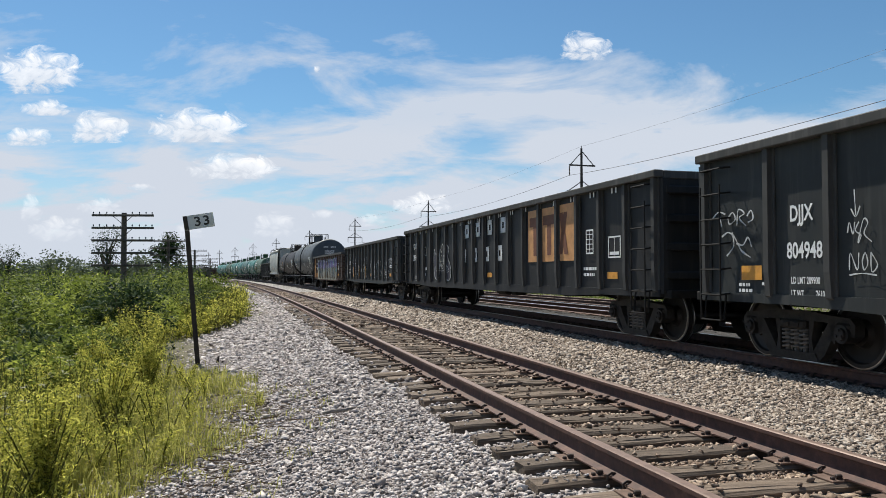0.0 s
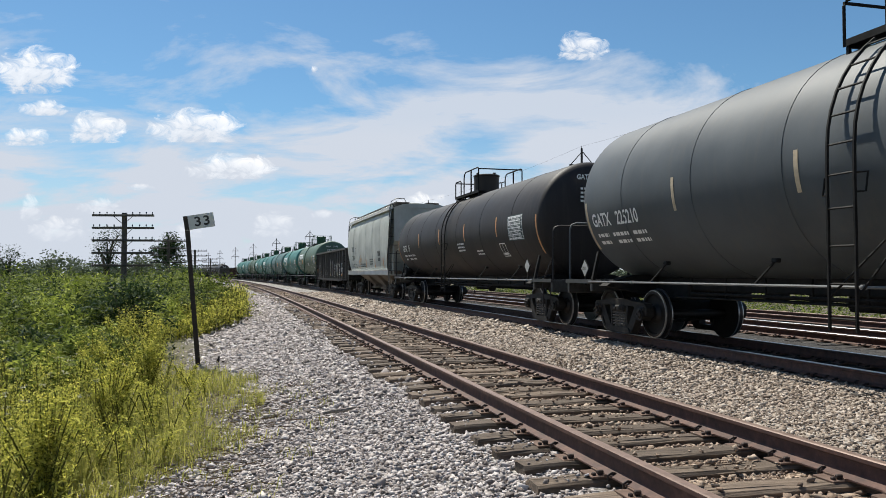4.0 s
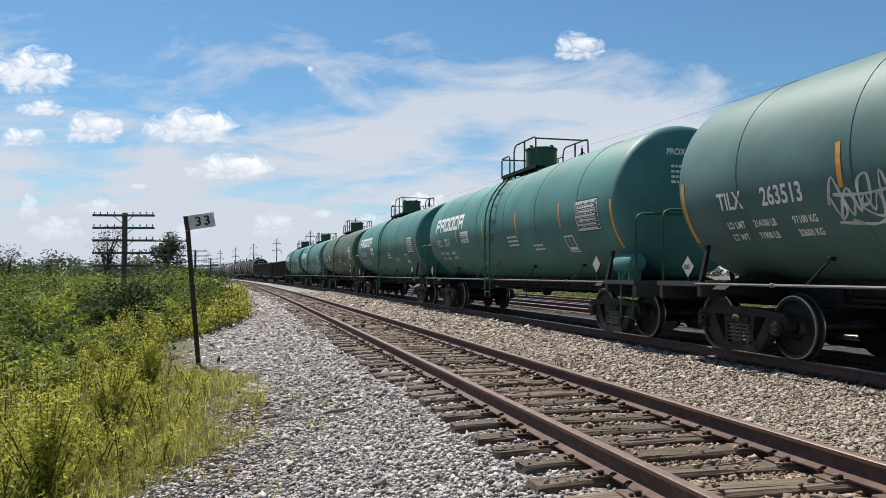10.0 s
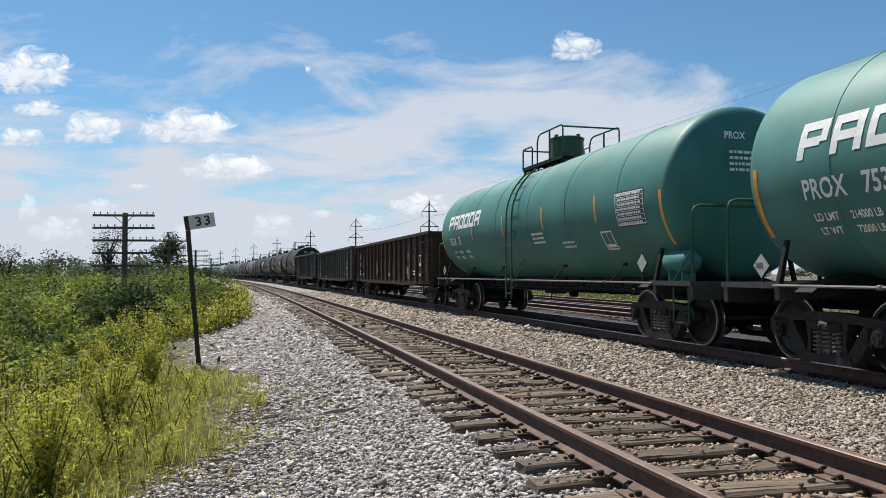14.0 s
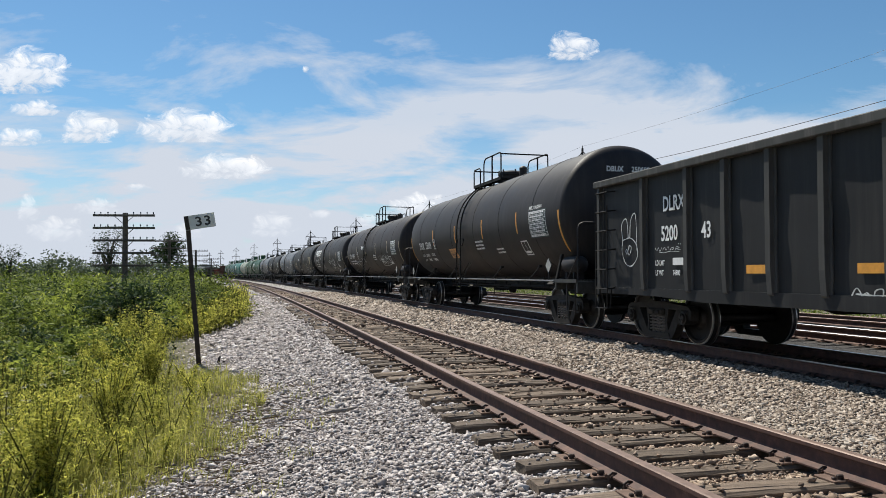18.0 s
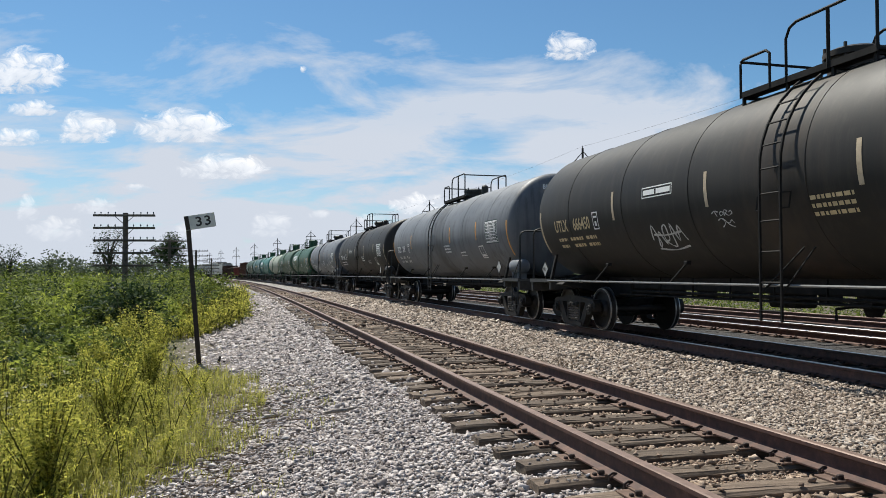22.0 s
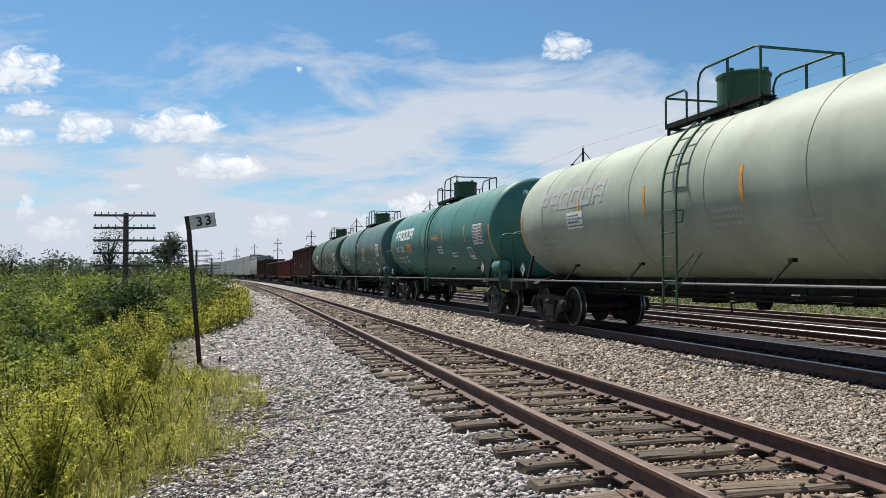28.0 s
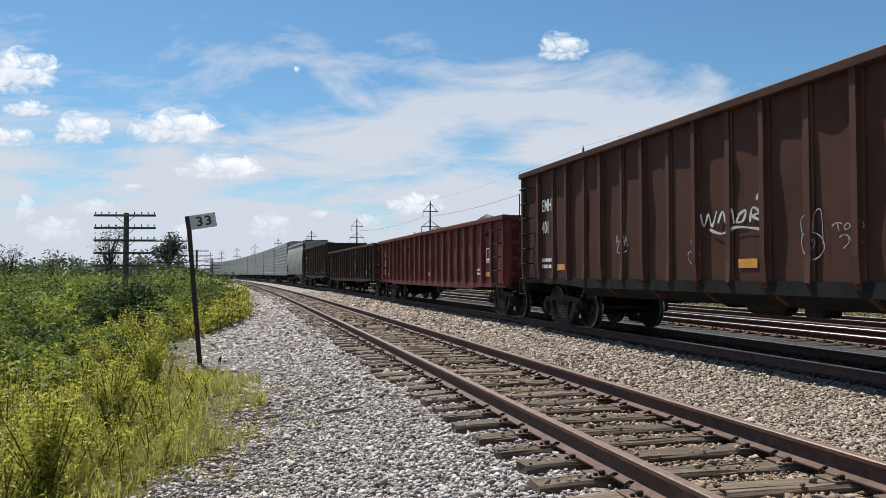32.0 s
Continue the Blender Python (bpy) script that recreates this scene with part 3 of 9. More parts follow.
def make_wheelset():
    """Axle along y at the origin; slot 0 plates and axle, slot 1 worn treads."""
    b = Build()
    for sgn in (-1, 1):
        prof = [(sgn * 0.690, 0.30), (sgn * 0.690, 0.478), (sgn * 0.715, 0.484), (sgn * 0.728, 0.462), (sgn * 0.80, 0.455), (sgn * 0.825, 0.448),
                (sgn * 0.827, 0.434), (sgn * 0.825, 0.385), (sgn * 0.790, 0.365), (sgn * 0.765, 0.30), (sgn * 0.775, 0.19), (sgn * 0.840, 0.15), (sgn * 0.840, 0.09)]
        b.lathe(prof, "y", 36, slots=[0, 1, 0, 0, 1, 1, 0, 0, 0, 0, 0, 0, 0])
    b.slot = 0
    b.lathe([(-1.0, 0.075), (-0.84, 0.085), (-0.6, 0.088), (0, 0.075), (0.6, 0.088), (0.84, 0.085), (1.0, 0.075)], "y", 12)
    for sgn in (-1, 1):
        b.lathe([(sgn * 0.90, 0.12), (sgn * 1.12, 0.12), (sgn * 1.12, 0.085), (sgn * 1.15, 0.08)], "y", 14)
        for k in range(3):
            a = 2 * math.pi * k / 3
            b.lathe([(sgn * 1.115, 0.02), (sgn * 1.165, 0.02)], "y", 6, (0.05 * math.sin(a), 0, 0.05 * math.cos(a)))
    return b.mesh("wheelset", 35)


def make_bolster():
    b = Build()
    b.soft(-0.20, 0.20, -0.95, 0.95, 0.42, 0.68, 0.03)
    b.lathe([(0.68, 0.2), (0.76, 0.2)], "z", 16)
    for x in (-0.52, 0.52):
        b.tube([(x, -0.72, 0.36), (x * 0.8, 0, 0.30), (x, 0.72, 0.36)], 0.04, 6)
        for y in (-0.72, 0.72):
            b.soft(x - 0.07, x + 0.07, y - 0.05, y + 0.05, 0.25, 0.52, 0.015)
    b.tube([(-0.5, 0.15, 0.33), (0.5, 0.15, 0.33)], 0.025, 6)
    return b.mesh("bolster")


SIDE_FRAME, SPRING, WHEELSET, BOLSTER = make_side_frame(), make_spring(), make_wheelset(), make_bolster()
WHEELS = []          # (car index, wheelset object, its place in the truck, the truck's x)


def add_trucks(car, k, tc):
    for x in (tc / 2, -tc / 2):
        tr = put("truck", BOLSTER, M_TRUCK, car, pose(x, 0, 0))
        put("side_frame", SIDE_FRAME, M_TRUCK, tr, pose(0, -1.0, 0))
        put("side_frame", SIDE_FRAME, M_TRUCK, tr, pose(0, 1.0, 0, 0, 0, 180))
        for sx in (-0.17, 0.0, 0.17):
            put("coil_spring", SPRING, M_SPRING, tr, pose(sx, -1.03, 0))
        for ax in (0.889, -0.889):
            w = put("wheelset", WHEELSET, [M_WHEEL, M_TREAD], tr, pose(ax, 0, 0.457))
            WHEELS.append((k, w, (ax, 0, 0.457), x))


def add_couplers(car, half):
    def make():
        b = Build()
        b.soft(-0.9, -0.18, -0.09, 0.09, 0.78, 0.95, 0.02)
        b.soft(-0.24, 0.0, -0.15, 0.06, 0.72, 1.0, 0.03)
        b.soft(-0.14, 0.02, 0.03, 0.16, 0.74, 0.98, 0.03)
        b.tube([(-0.5, 0.25, 0.72), (-0.3, 0.3, 0.5), (-0.05, 0.28, 0.42), (0.05, 0.28, 0.44)], 0.03, 6)
        return b.mesh("coupler")
    me = cached("coupler", make)
    put("coupler", me, M_UNDER, car, pose(half, 0, 0))
    put("coupler", me, M_UNDER, car, pose(-half, 0, 0, 0, 0, 180))


# ---- lettering and marks ----
FONT_CACHE = {}


def letters(text, size, wide=1.0):
    """Flat outlines of a line of text: vertices (u to the right, v up) and triangles. It starts at u = 0 on its base line."""
    if (text, size, wide) not in FONT_CACHE:
        cu = bpy.data.curves.new("lettering", "FONT")
        cu.body, cu.size, cu.resolution_u, cu.offset = text, size, 3, size * 0.022
        ob = bpy.data.objects.new("lettering", cu)
        scene.collection.objects.link(ob)
        me = bpy.data.meshes.new_from_object(ob.evaluated_get(bpy.context.evaluated_depsgraph_get()))
        v = [(p.co.x * wide, p.co.y) for p in me.vertices]
        f = [tuple(q.vertices) for q in me.polygons]
        bpy.data.objects.remove(ob)
        bpy.data.curves.remove(cu)
        bpy.data.meshes.remove(me)
        FONT_CACHE[text, size, wide] = (v, f)
    return FONT_CACHE[text, size, wide]


def rect_uv(u0, v0, u1, v1, slant=0.0):
    """A rectangle in strips, so that it can be bent."""
    k = max(1, int(abs(v1 - v0) / 0.12))
    v = [(u + slant * (v0 + (v1 - v0) * i / k), v0 + (v1 - v0) * i / k) for i in range(k + 1) for u in (u0, u1)]
    return v, [(2 * i, 2 * i + 1, 2 * i + 3, 2 * i + 2) for i in range(k)]


def merge_uv(pieces):
    V, Fc = [], []
    for v, f in pieces:
        o = len(V)
        V += list(v)
        Fc += [tuple(i + o for i in q) for q in f]
    return V, Fc


def shift_uv(piece, du, dv):
    return [(a + du, b + dv) for a, b in piece[0]], piece[1]


def lines_uv(specs):
    """Rows of small writing that cannot be read, as bars: (u, v, length, height)."""
    out = []
    for u, v, w, h in specs:
        rr = random.Random(int(u * 1000 + v * 77 + w * 13))
        x = u
        while x < u + w - 0.01:
            q = min(rr.uniform(0.03, 0.11) * h / 0.05, u + w - x)
            out.append(rect_uv(x, v, x + q, v + h))
            x += q + 0.022 * h / 0.05
    return merge_uv(out)


def frame_uv(u, v, w, h, t=0.02, rows=0, cols=0):
    out = [rect_uv(u, v, u + w, v + t), rect_uv(u, v + h - t, u + w, v + h), rect_uv(u, v, u + t, v + h), rect_uv(u + w - t, v, u + w, v + h)]
    for i in range(1, rows):
        out.append(rect_uv(u, v + h * i / rows - t / 4, u + w, v + h * i / rows + t / 4))
    for i in range(1, cols):
        out.append(rect_uv(u + w * i / cols - t / 4, v, u + w * i / cols + t / 4, v + h))
    return merge_uv(out)


GLYPHS = (lambda a: (0.5 + 0.46 * math.sin(6.28 * a + 0.6) * (0.6 + 0.4 * a), 1 - a),
          lambda a: (0.5 + 0.46 * math.cos(0.5 + 5.4 * a), 0.5 + 0.5 * math.sin(0.5 + 5.4 * a)),
          lambda a: (a, 1 - math.sin(math.pi * a) ** 0.7),
          lambda a: (0.85 - 0.75 * max(0, a - 0.6) ** 0.7, 1 - 1.15 * a if a < 0.75 else 0.14 + 0.9 * (a - 0.75)),
          lambda a: ((0.05, 0.12, 0.88, 0.95)[min(3, int(a * 3.999))] + 0.1 * a, abs(((a * 3) % 2) - 1)),
          lambda a: (0.5 + 0.42 * math.cos(6.4 * a), 0.5 + 0.5 * math.sin(6.4 * a)),
          lambda a: (0.15 + 0.7 * abs(((a * 2.2) % 2) - 1), 1 - a),
          lambda a: (0.2 + 0.6 * math.sin(3.14 * a) if a < 0.5 else 0.8 - 0.5 * math.sin(3.14 * (a - 0.5)), 1 - a))


def stroke_uv(pts, width):
    v, n_ = [], len(pts)
    for i, (a, b_) in enumerate(pts):
        p, q2 = pts[max(i - 1, 0)], pts[min(i + 1, n_ - 1)]
        d = Vector((q2[0] - p[0], q2[1] - p[1]))
        d = d.normalized() if d.length > 1e-6 else Vector((1, 0))
        ww = width * (0.75 + 0.25 * math.sin(i * 0.9))
        v += [(a - d.y * ww / 2, b_ + d.x * ww / 2), (a + d.y * ww / 2, b_ - d.x * ww / 2)]
    return v, [(2 * i, 2 * i + 1, 2 * i + 3, 2 * i + 2) for i in range(n_ - 1)]


def scribble_uv(seed, w, h, strokes=5, width=0.035):
    """A sprayed tag: letter-like strokes in a row, leaning and overlapping, with an inner line and a flourish."""
    rr = random.Random(seed)
    out, cell = [], w / strokes
    lean = rr.uniform(-0.1, 0.35)
    for k in range(strokes):
        g = rr.choice(GLYPHS)
        s1, s2 = cell * rr.uniform(0.95, 1.35), h * rr.uniform(0.7, 1.05)
        u0, v0 = k * cell, rr.uniform(-0.06, 0.1) * h
        flip = rr.random() < 0.35
        pts = []
        for i in range(19):
            a, b_ = g(i / 18)
            a = 1 - a if flip else a
            pts.append((u0 + s1 * a + lean * s2 * b_ * 0.5, v0 + s2 * b_))
        out.append(stroke_uv(pts, width))
        if rr.random() < 0.7:
            cx, cy = sum(p[0] for p in pts) / 19, sum(p[1] for p in pts) / 19
            out.append(stroke_uv([(cx + (p[0] - cx) * 0.55, cy + (p[1] - cy) * 0.6) for p in pts], width * 0.7))
    if rr.random() < 0.25:
        out.append(stroke_uv([(w * i / 12, -0.12 * h + 0.05 * h * math.sin(i * 0.8)) for i in range(13)], width * 0.8))
    return merge_uv(out)


def decal(name, uv, place, mat, car, label=""):
    """Lays flat outlines on a car's side; place maps (u, v) to a point."""
    v, f = uv
    if not v:
        return None
    me = bpy.data.meshes.new(name)
    me.from_pydata([place(a, b) for a, b in v], [], f)
    me.materials.append(None)
    return put(name, me, mat, car, None, label)


def on_tank(x, z, lift=0.006, r=1.43, zc=2.55):
    """Places marks on the near side of a round tank: u along x from x, v along the wall, starting at height z."""
    a0 = math.asin(max(-1, min(1, (z - zc) / r)))

    def place(u, v):
        a = a0 + v / r
        return (x + u, -(r + lift) * math.cos(a), zc + (r + lift) * math.sin(a))
    return place


def on_wall(x, z, y):
    def place(u, v):
        return (x + u, y, z + v)
    return place


def on_end(y, z, x, sgn=1):
    """On an end that faces +x: u runs to +y."""
    def place(u, v):
        return (x, y + u, z + v)
    return place


# ---- tank cars ----
TANK_R, TANK_Z = 1.43, 2.55


def make_shell(lt, bands):
    h = lt / 2
    prof, sl = [], []
    head = [(0.0, 0.02), (-0.012, 0.35), (-0.045, 0.75), (-0.095, 1.05), (-0.15, 1.24), (-0.215, 1.355), (-0.29, 1.413), (-0.37, TANK_R)]
    for a, r in head:
        prof.append((-h - a, r))
        sl.append(0)
    for xb in bands:
        prof += [(xb - 0.014, TANK_R), (xb - 0.010, TANK_R + 0.007), (xb + 0.010, TANK_R + 0.007), (xb + 0.014, TANK_R)]
        sl += [0, 1, 1, 1]
    for a, r in head[::-1]:
        prof.append((h + a, r))
        sl.append(0)
    b = Build()
    b.lathe(prof, "x", 64, (0, 0, TANK_Z), slots=sl)
    return b.mesh("tank_shell", 30)


def make_dome(x=0.22):
    b = Build()
    b.lathe([(TANK_Z + TANK_R - 0.08, 0.52), (TANK_Z + TANK_R + 0.06, 0.52), (TANK_Z + TANK_R + 0.06, 0.44), (TANK_Z + TANK_R + 0.60, 0.44),
             (TANK_Z + TANK_R + 0.62, 0.46), (TANK_Z + TANK_R + 0.66, 0.46), (TANK_Z + TANK_R + 0.69, 0.40), (TANK_Z + TANK_R + 0.69, 0.05)], "z", 28, (x, 0, 0))
    for k in range(4):
        a = k * math.pi / 2 + 0.4
        b.box(x + 0.40 * math.cos(a) - 0.04, x + 0.40 * math.cos(a) + 0.04, 0.40 * math.sin(a) - 0.04, 0.40 * math.sin(a) + 0.04, TANK_Z + TANK_R + 0.66, TANK_Z + TANK_R + 0.73)
    return b.mesh("manway_housing", 35)


def make_low_dome():
    b = Build()
    t = TANK_Z + TANK_R
    b.lathe([(t - 0.08, 0.36), (t + 0.20, 0.36), (t + 0.20, 0.42), (t + 0.28, 0.42), (t + 0.33, 0.30), (t + 0.33, 0.05)], "z", 24, (0.5, 0, 0))
    for k in range(6):
        a = k * math.pi / 3
        b.tube([(0.5 + 0.39 * math.cos(a), 0.39 * math.sin(a), t + 0.16), (0.5 + 0.39 * math.cos(a), 0.39 * math.sin(a), t + 0.36)], 0.025, 5)
    b.lathe([(t - 0.05, 0.12), (t + 0.35, 0.12), (t + 0.4, 0.06)], "z", 12, (1.3, 0.1, 0))
    return b.mesh("manway_cover", 35)


def make_platform():
    b = Build()
    t = TANK_Z + TANK_R
    for y0, y1 in ((-0.76, -0.50), (0.50, 0.76)):
        b.box(-1.05, 1.70, y0, y1, t - 0.055, t - 0.03)
        for k in range(12):
            b.box(-1.03 + k * 0.24, -1.00 + k * 0.24, y0 + 0.01, y1 - 0.01, t - 0.03, t - 0.017)
        b.box(-1.05, 1.70, y0 - 0.01 if y0 < 0 else y1 - 0.012, y0 + 0.012 if y0 < 0 else y1 + 0.01, t - 0.08, t + 0.01)
    for x in (-1.0, 0.0, 0.9, 1.62):
        b.box(x - 0.025, x + 0.025, -0.74, 0.74, t - 0.10, t - 0.055)
        for sg in (-1, 1):
            b.box(x - 0.025, x + 0.025, sg * 0.72 - 0.02, sg * 0.72 + 0.02, t - 0.34, t - 0.05)
    return b.mesh("top_platform")


def make_platform_rail():
    b = Build()
    t, r = TANK_Z + TANK_R, 0.022
    for y in (-0.76, 0.76):
        b.tube([(-1.03, y, t - 0.06), (-1.03, y, t + 0.46), (-0.98, y, t + 0.52), (-0.42, y, t + 0.52), (-0.34, y, t + 0.46), (-0.34, y, t - 0.06)], r, 6)
        b.tube([(0.02, y, t - 0.06), (0.02, y, t + 0.56), (0.10, y, t + 0.70), (0.24, y, t + 0.75), (1.56, y, t + 0.75), (1.65, y, t + 0.72), (1.68, y, t + 0.64), (1.68, y, t - 0.06)], r, 6)
        b.tube([(-0.34, y, t + 0.50), (0.02, y, t + 0.50)], r * 0.8, 6) if y > 0 else None
        b.tube([(0.85, y, t - 0.06), (0.85, y, t + 0.75)], r * 1.2, 6)
    b.tube([(-1.03, -0.76, t + 0.50), (-1.03, 0.76, t + 0.50)], r, 6)
    b.tube([(1.68, -0.76, t + 0.70), (1.68, 0.76, t + 0.70)], r, 6)
    return b.mesh("platform_railing", 50)


def make_tank_ladder():
    b = Build()
    r = TANK_R + 0.10
    path = [(-1.53, 0.60), (-1.53, 1.0), (-1.53, 1.6), (-1.535, 2.2)]
    path += [(-r * math.cos(radians(a)), TANK_Z + r * math.sin(radians(a))) for a in (0, 8, 16, 24, 32, 40, 48, 55)]
    for x in (-0.62, -0.20):
        b.tube([(x, y, z) for y, z in path], 0.022, 5)
    dense = []
    for (y0, z0), (y1, z1) in zip(path, path[1:]):
        for i in range(6):
            dense.append((y0 + (y1 - y0) * i / 6, z0 + (z1 - z0) * i / 6))
    acc, last = 0.25, dense[0]
    for p in dense:
        acc += math.hypot(p[0] - last[0], p[1] - last[1])
        last = p
        if acc > 0.32:
            acc = 0
            b.tube([(-0.62, p[0], p[1]), (-0.20, p[0], p[1])], 0.013, 5)
    for sg in (-1, 1):
        b.tube([(-0.41 + sg * 0.21, -1.53, 2.05), (-0.41 + sg * 0.33, -1.50, 2.05), (-0.41 + sg * 0.33, -1.47, 2.25), (-0.41 + sg * 0.21, -1.53, 2.25)], 0.013, 5)
        b.tube([(-0.41 + sg * 0.21, -1.53, 0.95), (0.05 + sg * 0.1, -1.30, 1.55)], 0.014, 5)
    return b.mesh("ladder", 50)


def make_tank_under(half, tc):
    b = Build()
    for sg in (-1, 1):
        x0, x1 = sorted((sg * (half - 0.35), sg * (half - 3.3)))
        b.soft(x0, x1, -0.33, 0.33, 0.72, 1.06, 0.02)
        xb = sg * tc / 2
        b.prism([(-1.42, 0.98), (-0.4, 0.78), (0.4, 0.78), (1.42, 0.98), (1.30, 1.06), (0.8, 1.20), (-0.8, 1.20), (-1.30, 1.06)], xb - 0.16, xb + 0.16, "yz")
    q = tc / 2 - 1.6
    b.tube([(-q, -0.45, 0.86), (q, -0.45, 0.86)], 0.028, 6)
    b.tube([(-q, 0.40, 0.80), (q, 0.40, 0.80)], 0.022, 6)
    b.tube([(-q, 0.75, 0.74), (q, 0.75, 0.74)], 0.020, 6)
    # added full-length box that darkens the gap below the tank; real sills are stubs
    b.soft(-q - 1.6, q + 1.6, -0.26, 0.26, 0.90, 1.20, 0.02)
    b.tube([(-q, -0.75, 0.80), (q * 0.4, -0.75, 0.80), (q * 0.45, -0.75, 0.90), (q, -0.75, 0.90)], 0.016, 5)
    for x in np.linspace(-q, q, 11):
        b.box(x - 0.012, x + 0.012, -0.78, -0.42, 0.78, 0.81)
        b.box(x - 0.012, x + 0.012, -0.47, -0.44, 0.78, 1.14)
        b.box(x - 0.012, x + 0.012, 0.36, 0.80, 0.72, 0.98)
    b.lathe([(0.62, 0.09), (0.70, 0.13), (0.80, 0.13), (0.84, 0.20), (1.16, 0.24)], "z", 14, (0.35, 0, 0))
    b.box(0.15, 0.55, -0.22, 0.22, 0.74, 0.82)
    b.tube([(0.35, -0.1, 0.78), (0.35, -0.62, 0.74), (0.35, -0.62, 0.58)], 0.02, 5)
    b.soft(-2.1, -1.4, 0.2, 0.6, 0.66, 1.0, 0.03)
    return b.mesh("underframe")


def make_side_pipe(half, y):
    b = Build()
    q = half - 1.55
    sg = -1 if y < 0 else 1
    b.tube([(-q, y, 1.06), (q, y, 1.06)], 0.021, 6)
    for x in (-q + 1.8, 0.0, q - 1.8):
        b.soft(x - 0.03, x + 0.03, y - 0.03, y + 0.03, 1.03, 1.09, 0.008)
    return b.mesh("side_walk_pipe", 50)


def make_strut():
    b = Build()
    b.tube([(0, -1.5, 1.04), (0.20, -1.27, 1.40)], 0.017, 5)
    b.soft(0.15, 0.25, -1.31, -1.22, 1.37, 1.43, 0.008)
    return b.mesh("strut")


def make_end_deck():
    """The platform over one end, front end at x = 0."""
    b = Build()
    b.box(-1.62, -0.42, -1.46, 1.46, 1.04, 1.075)
    for k in range(9):
        b.box(-1.60 + k * 0.135, -1.57 + k * 0.135, -1.45, 1.45, 1.075, 1.088)
    for y in (-1.50, 1.46):
        b.box(-1.66, -0.40, y, y + 0.04, 1.02, 1.10)
    b.soft(-0.50, -0.40, -1.46, 1.46, 0.80, 1.06, 0.012)
    b.soft(-1.62, -1.52, -1.46, 1.46, 0.86, 1.05, 0.012)
    return b.mesh("end_deck")


def make_end_rail():
    b = Build()
    b.tube([(-0.46, -1.42, 1.08), (-0.46, -1.42, 2.18), (-0.46, -1.38, 2.28), (-0.46, -1.28, 2.32), (-0.46, 1.28, 2.32), (-0.46, 1.38, 2.28), (-0.46, 1.42, 2.18), (-0.46, 1.42, 1.08)], 0.024, 6)
    b.tube([(-0.46, -1.42, 1.62), (-1.0, -1.42, 1.10)], 0.014, 5)
    for y in (-1.46,):
        b.tube([(-0.52, y, 1.0), (-0.52, y, 0.42), (-0.95, y, 0.42), (-0.95, y, 1.0)], 0.016, 5)
    return b.mesh("end_handrail", 50)


def make_saddle_post():
    return Build().prism([(-1.46, 1.06), (-1.39, 1.06), (-1.26, 1.66), (-1.31, 1.67)], -0.035, 0.035, "yz").mesh("saddle_brace")


def make_hand_brake():
    """A spoked brake wheel on a thin mast over the end deck."""
    b = Build()
    ring = [(-1.02, -0.35 + 0.24 * math.cos(2 * math.pi * i / 18), 1.92 + 0.24 * math.sin(2 * math.pi * i / 18)) for i in range(19)]
    b.tube(ring, 0.018, 6)
    for i in range(4):
        a = math.pi * i / 4
        b.tube([(-1.02, -0.35 - 0.23 * math.cos(a), 1.92 - 0.23 * math.sin(a)), (-1.02, -0.35 + 0.23 * math.cos(a), 1.92 + 0.23 * math.sin(a))], 0.010, 4)
    b.soft(-1.12, -1.03, -0.50, -0.20, 1.74, 2.10, 0.02)
    b.tube([(-1.08, -0.35, 1.08), (-1.08, -0.35, 1.76)], 0.03, 6)
    return b.mesh("hand_brake", 45)


def make_reservoir():
    b = Build()
    b.lathe([(-0.40, 0.08), (-0.37, 0.15), (-0.30, 0.19), (0.30, 0.19), (0.37, 0.15), (0.40, 0.08)], "x", 20, (-1.15, -1.18, 1.42))
    for x in (-1.35, -0.95):
        b.box(x - 0.03, x + 0.03, -1.3, -1.06, 1.07, 1.26)
    return b.mesh("air_reservoir", 40)


def make_valves():
    b = Build()
    b.lathe([(-0.02, 0.05), (0.0, 0.22), (0.03, 0.22), (0.05, 0.05)], "x", 20, (-0.95, -0.35, 1.95))
    b.soft(-1.35, -0.75, -1.2, -0.5, 1.10, 1.24, 0.02)
    for x, y, z, r in ((-1.2, -1.05, 1.35, 0.10), (-0.95, -0.9, 1.38, 0.12), (-0.8, -1.1, 1.30, 0.08), (-1.1, -0.65, 1.42, 0.10)):
        b.lathe([(z - 0.14, r * 0.7), (z - 0.05, r), (z + 0.06, r), (z + 0.12, r * 0.5)], "z", 10, (x, y, 0))
    b.tube([(-1.3, -1.15, 1.2), (-1.3, -1.15, 1.5), (-0.9, -1.15, 1.52), (-0.7, -0.8, 1.3)], 0.018, 5)
    b.tube([(-0.9, -0.35, 1.1), (-0.9, -0.35, 1.95)], 0.03, 6)
    return b.mesh("brake_gear", 40)


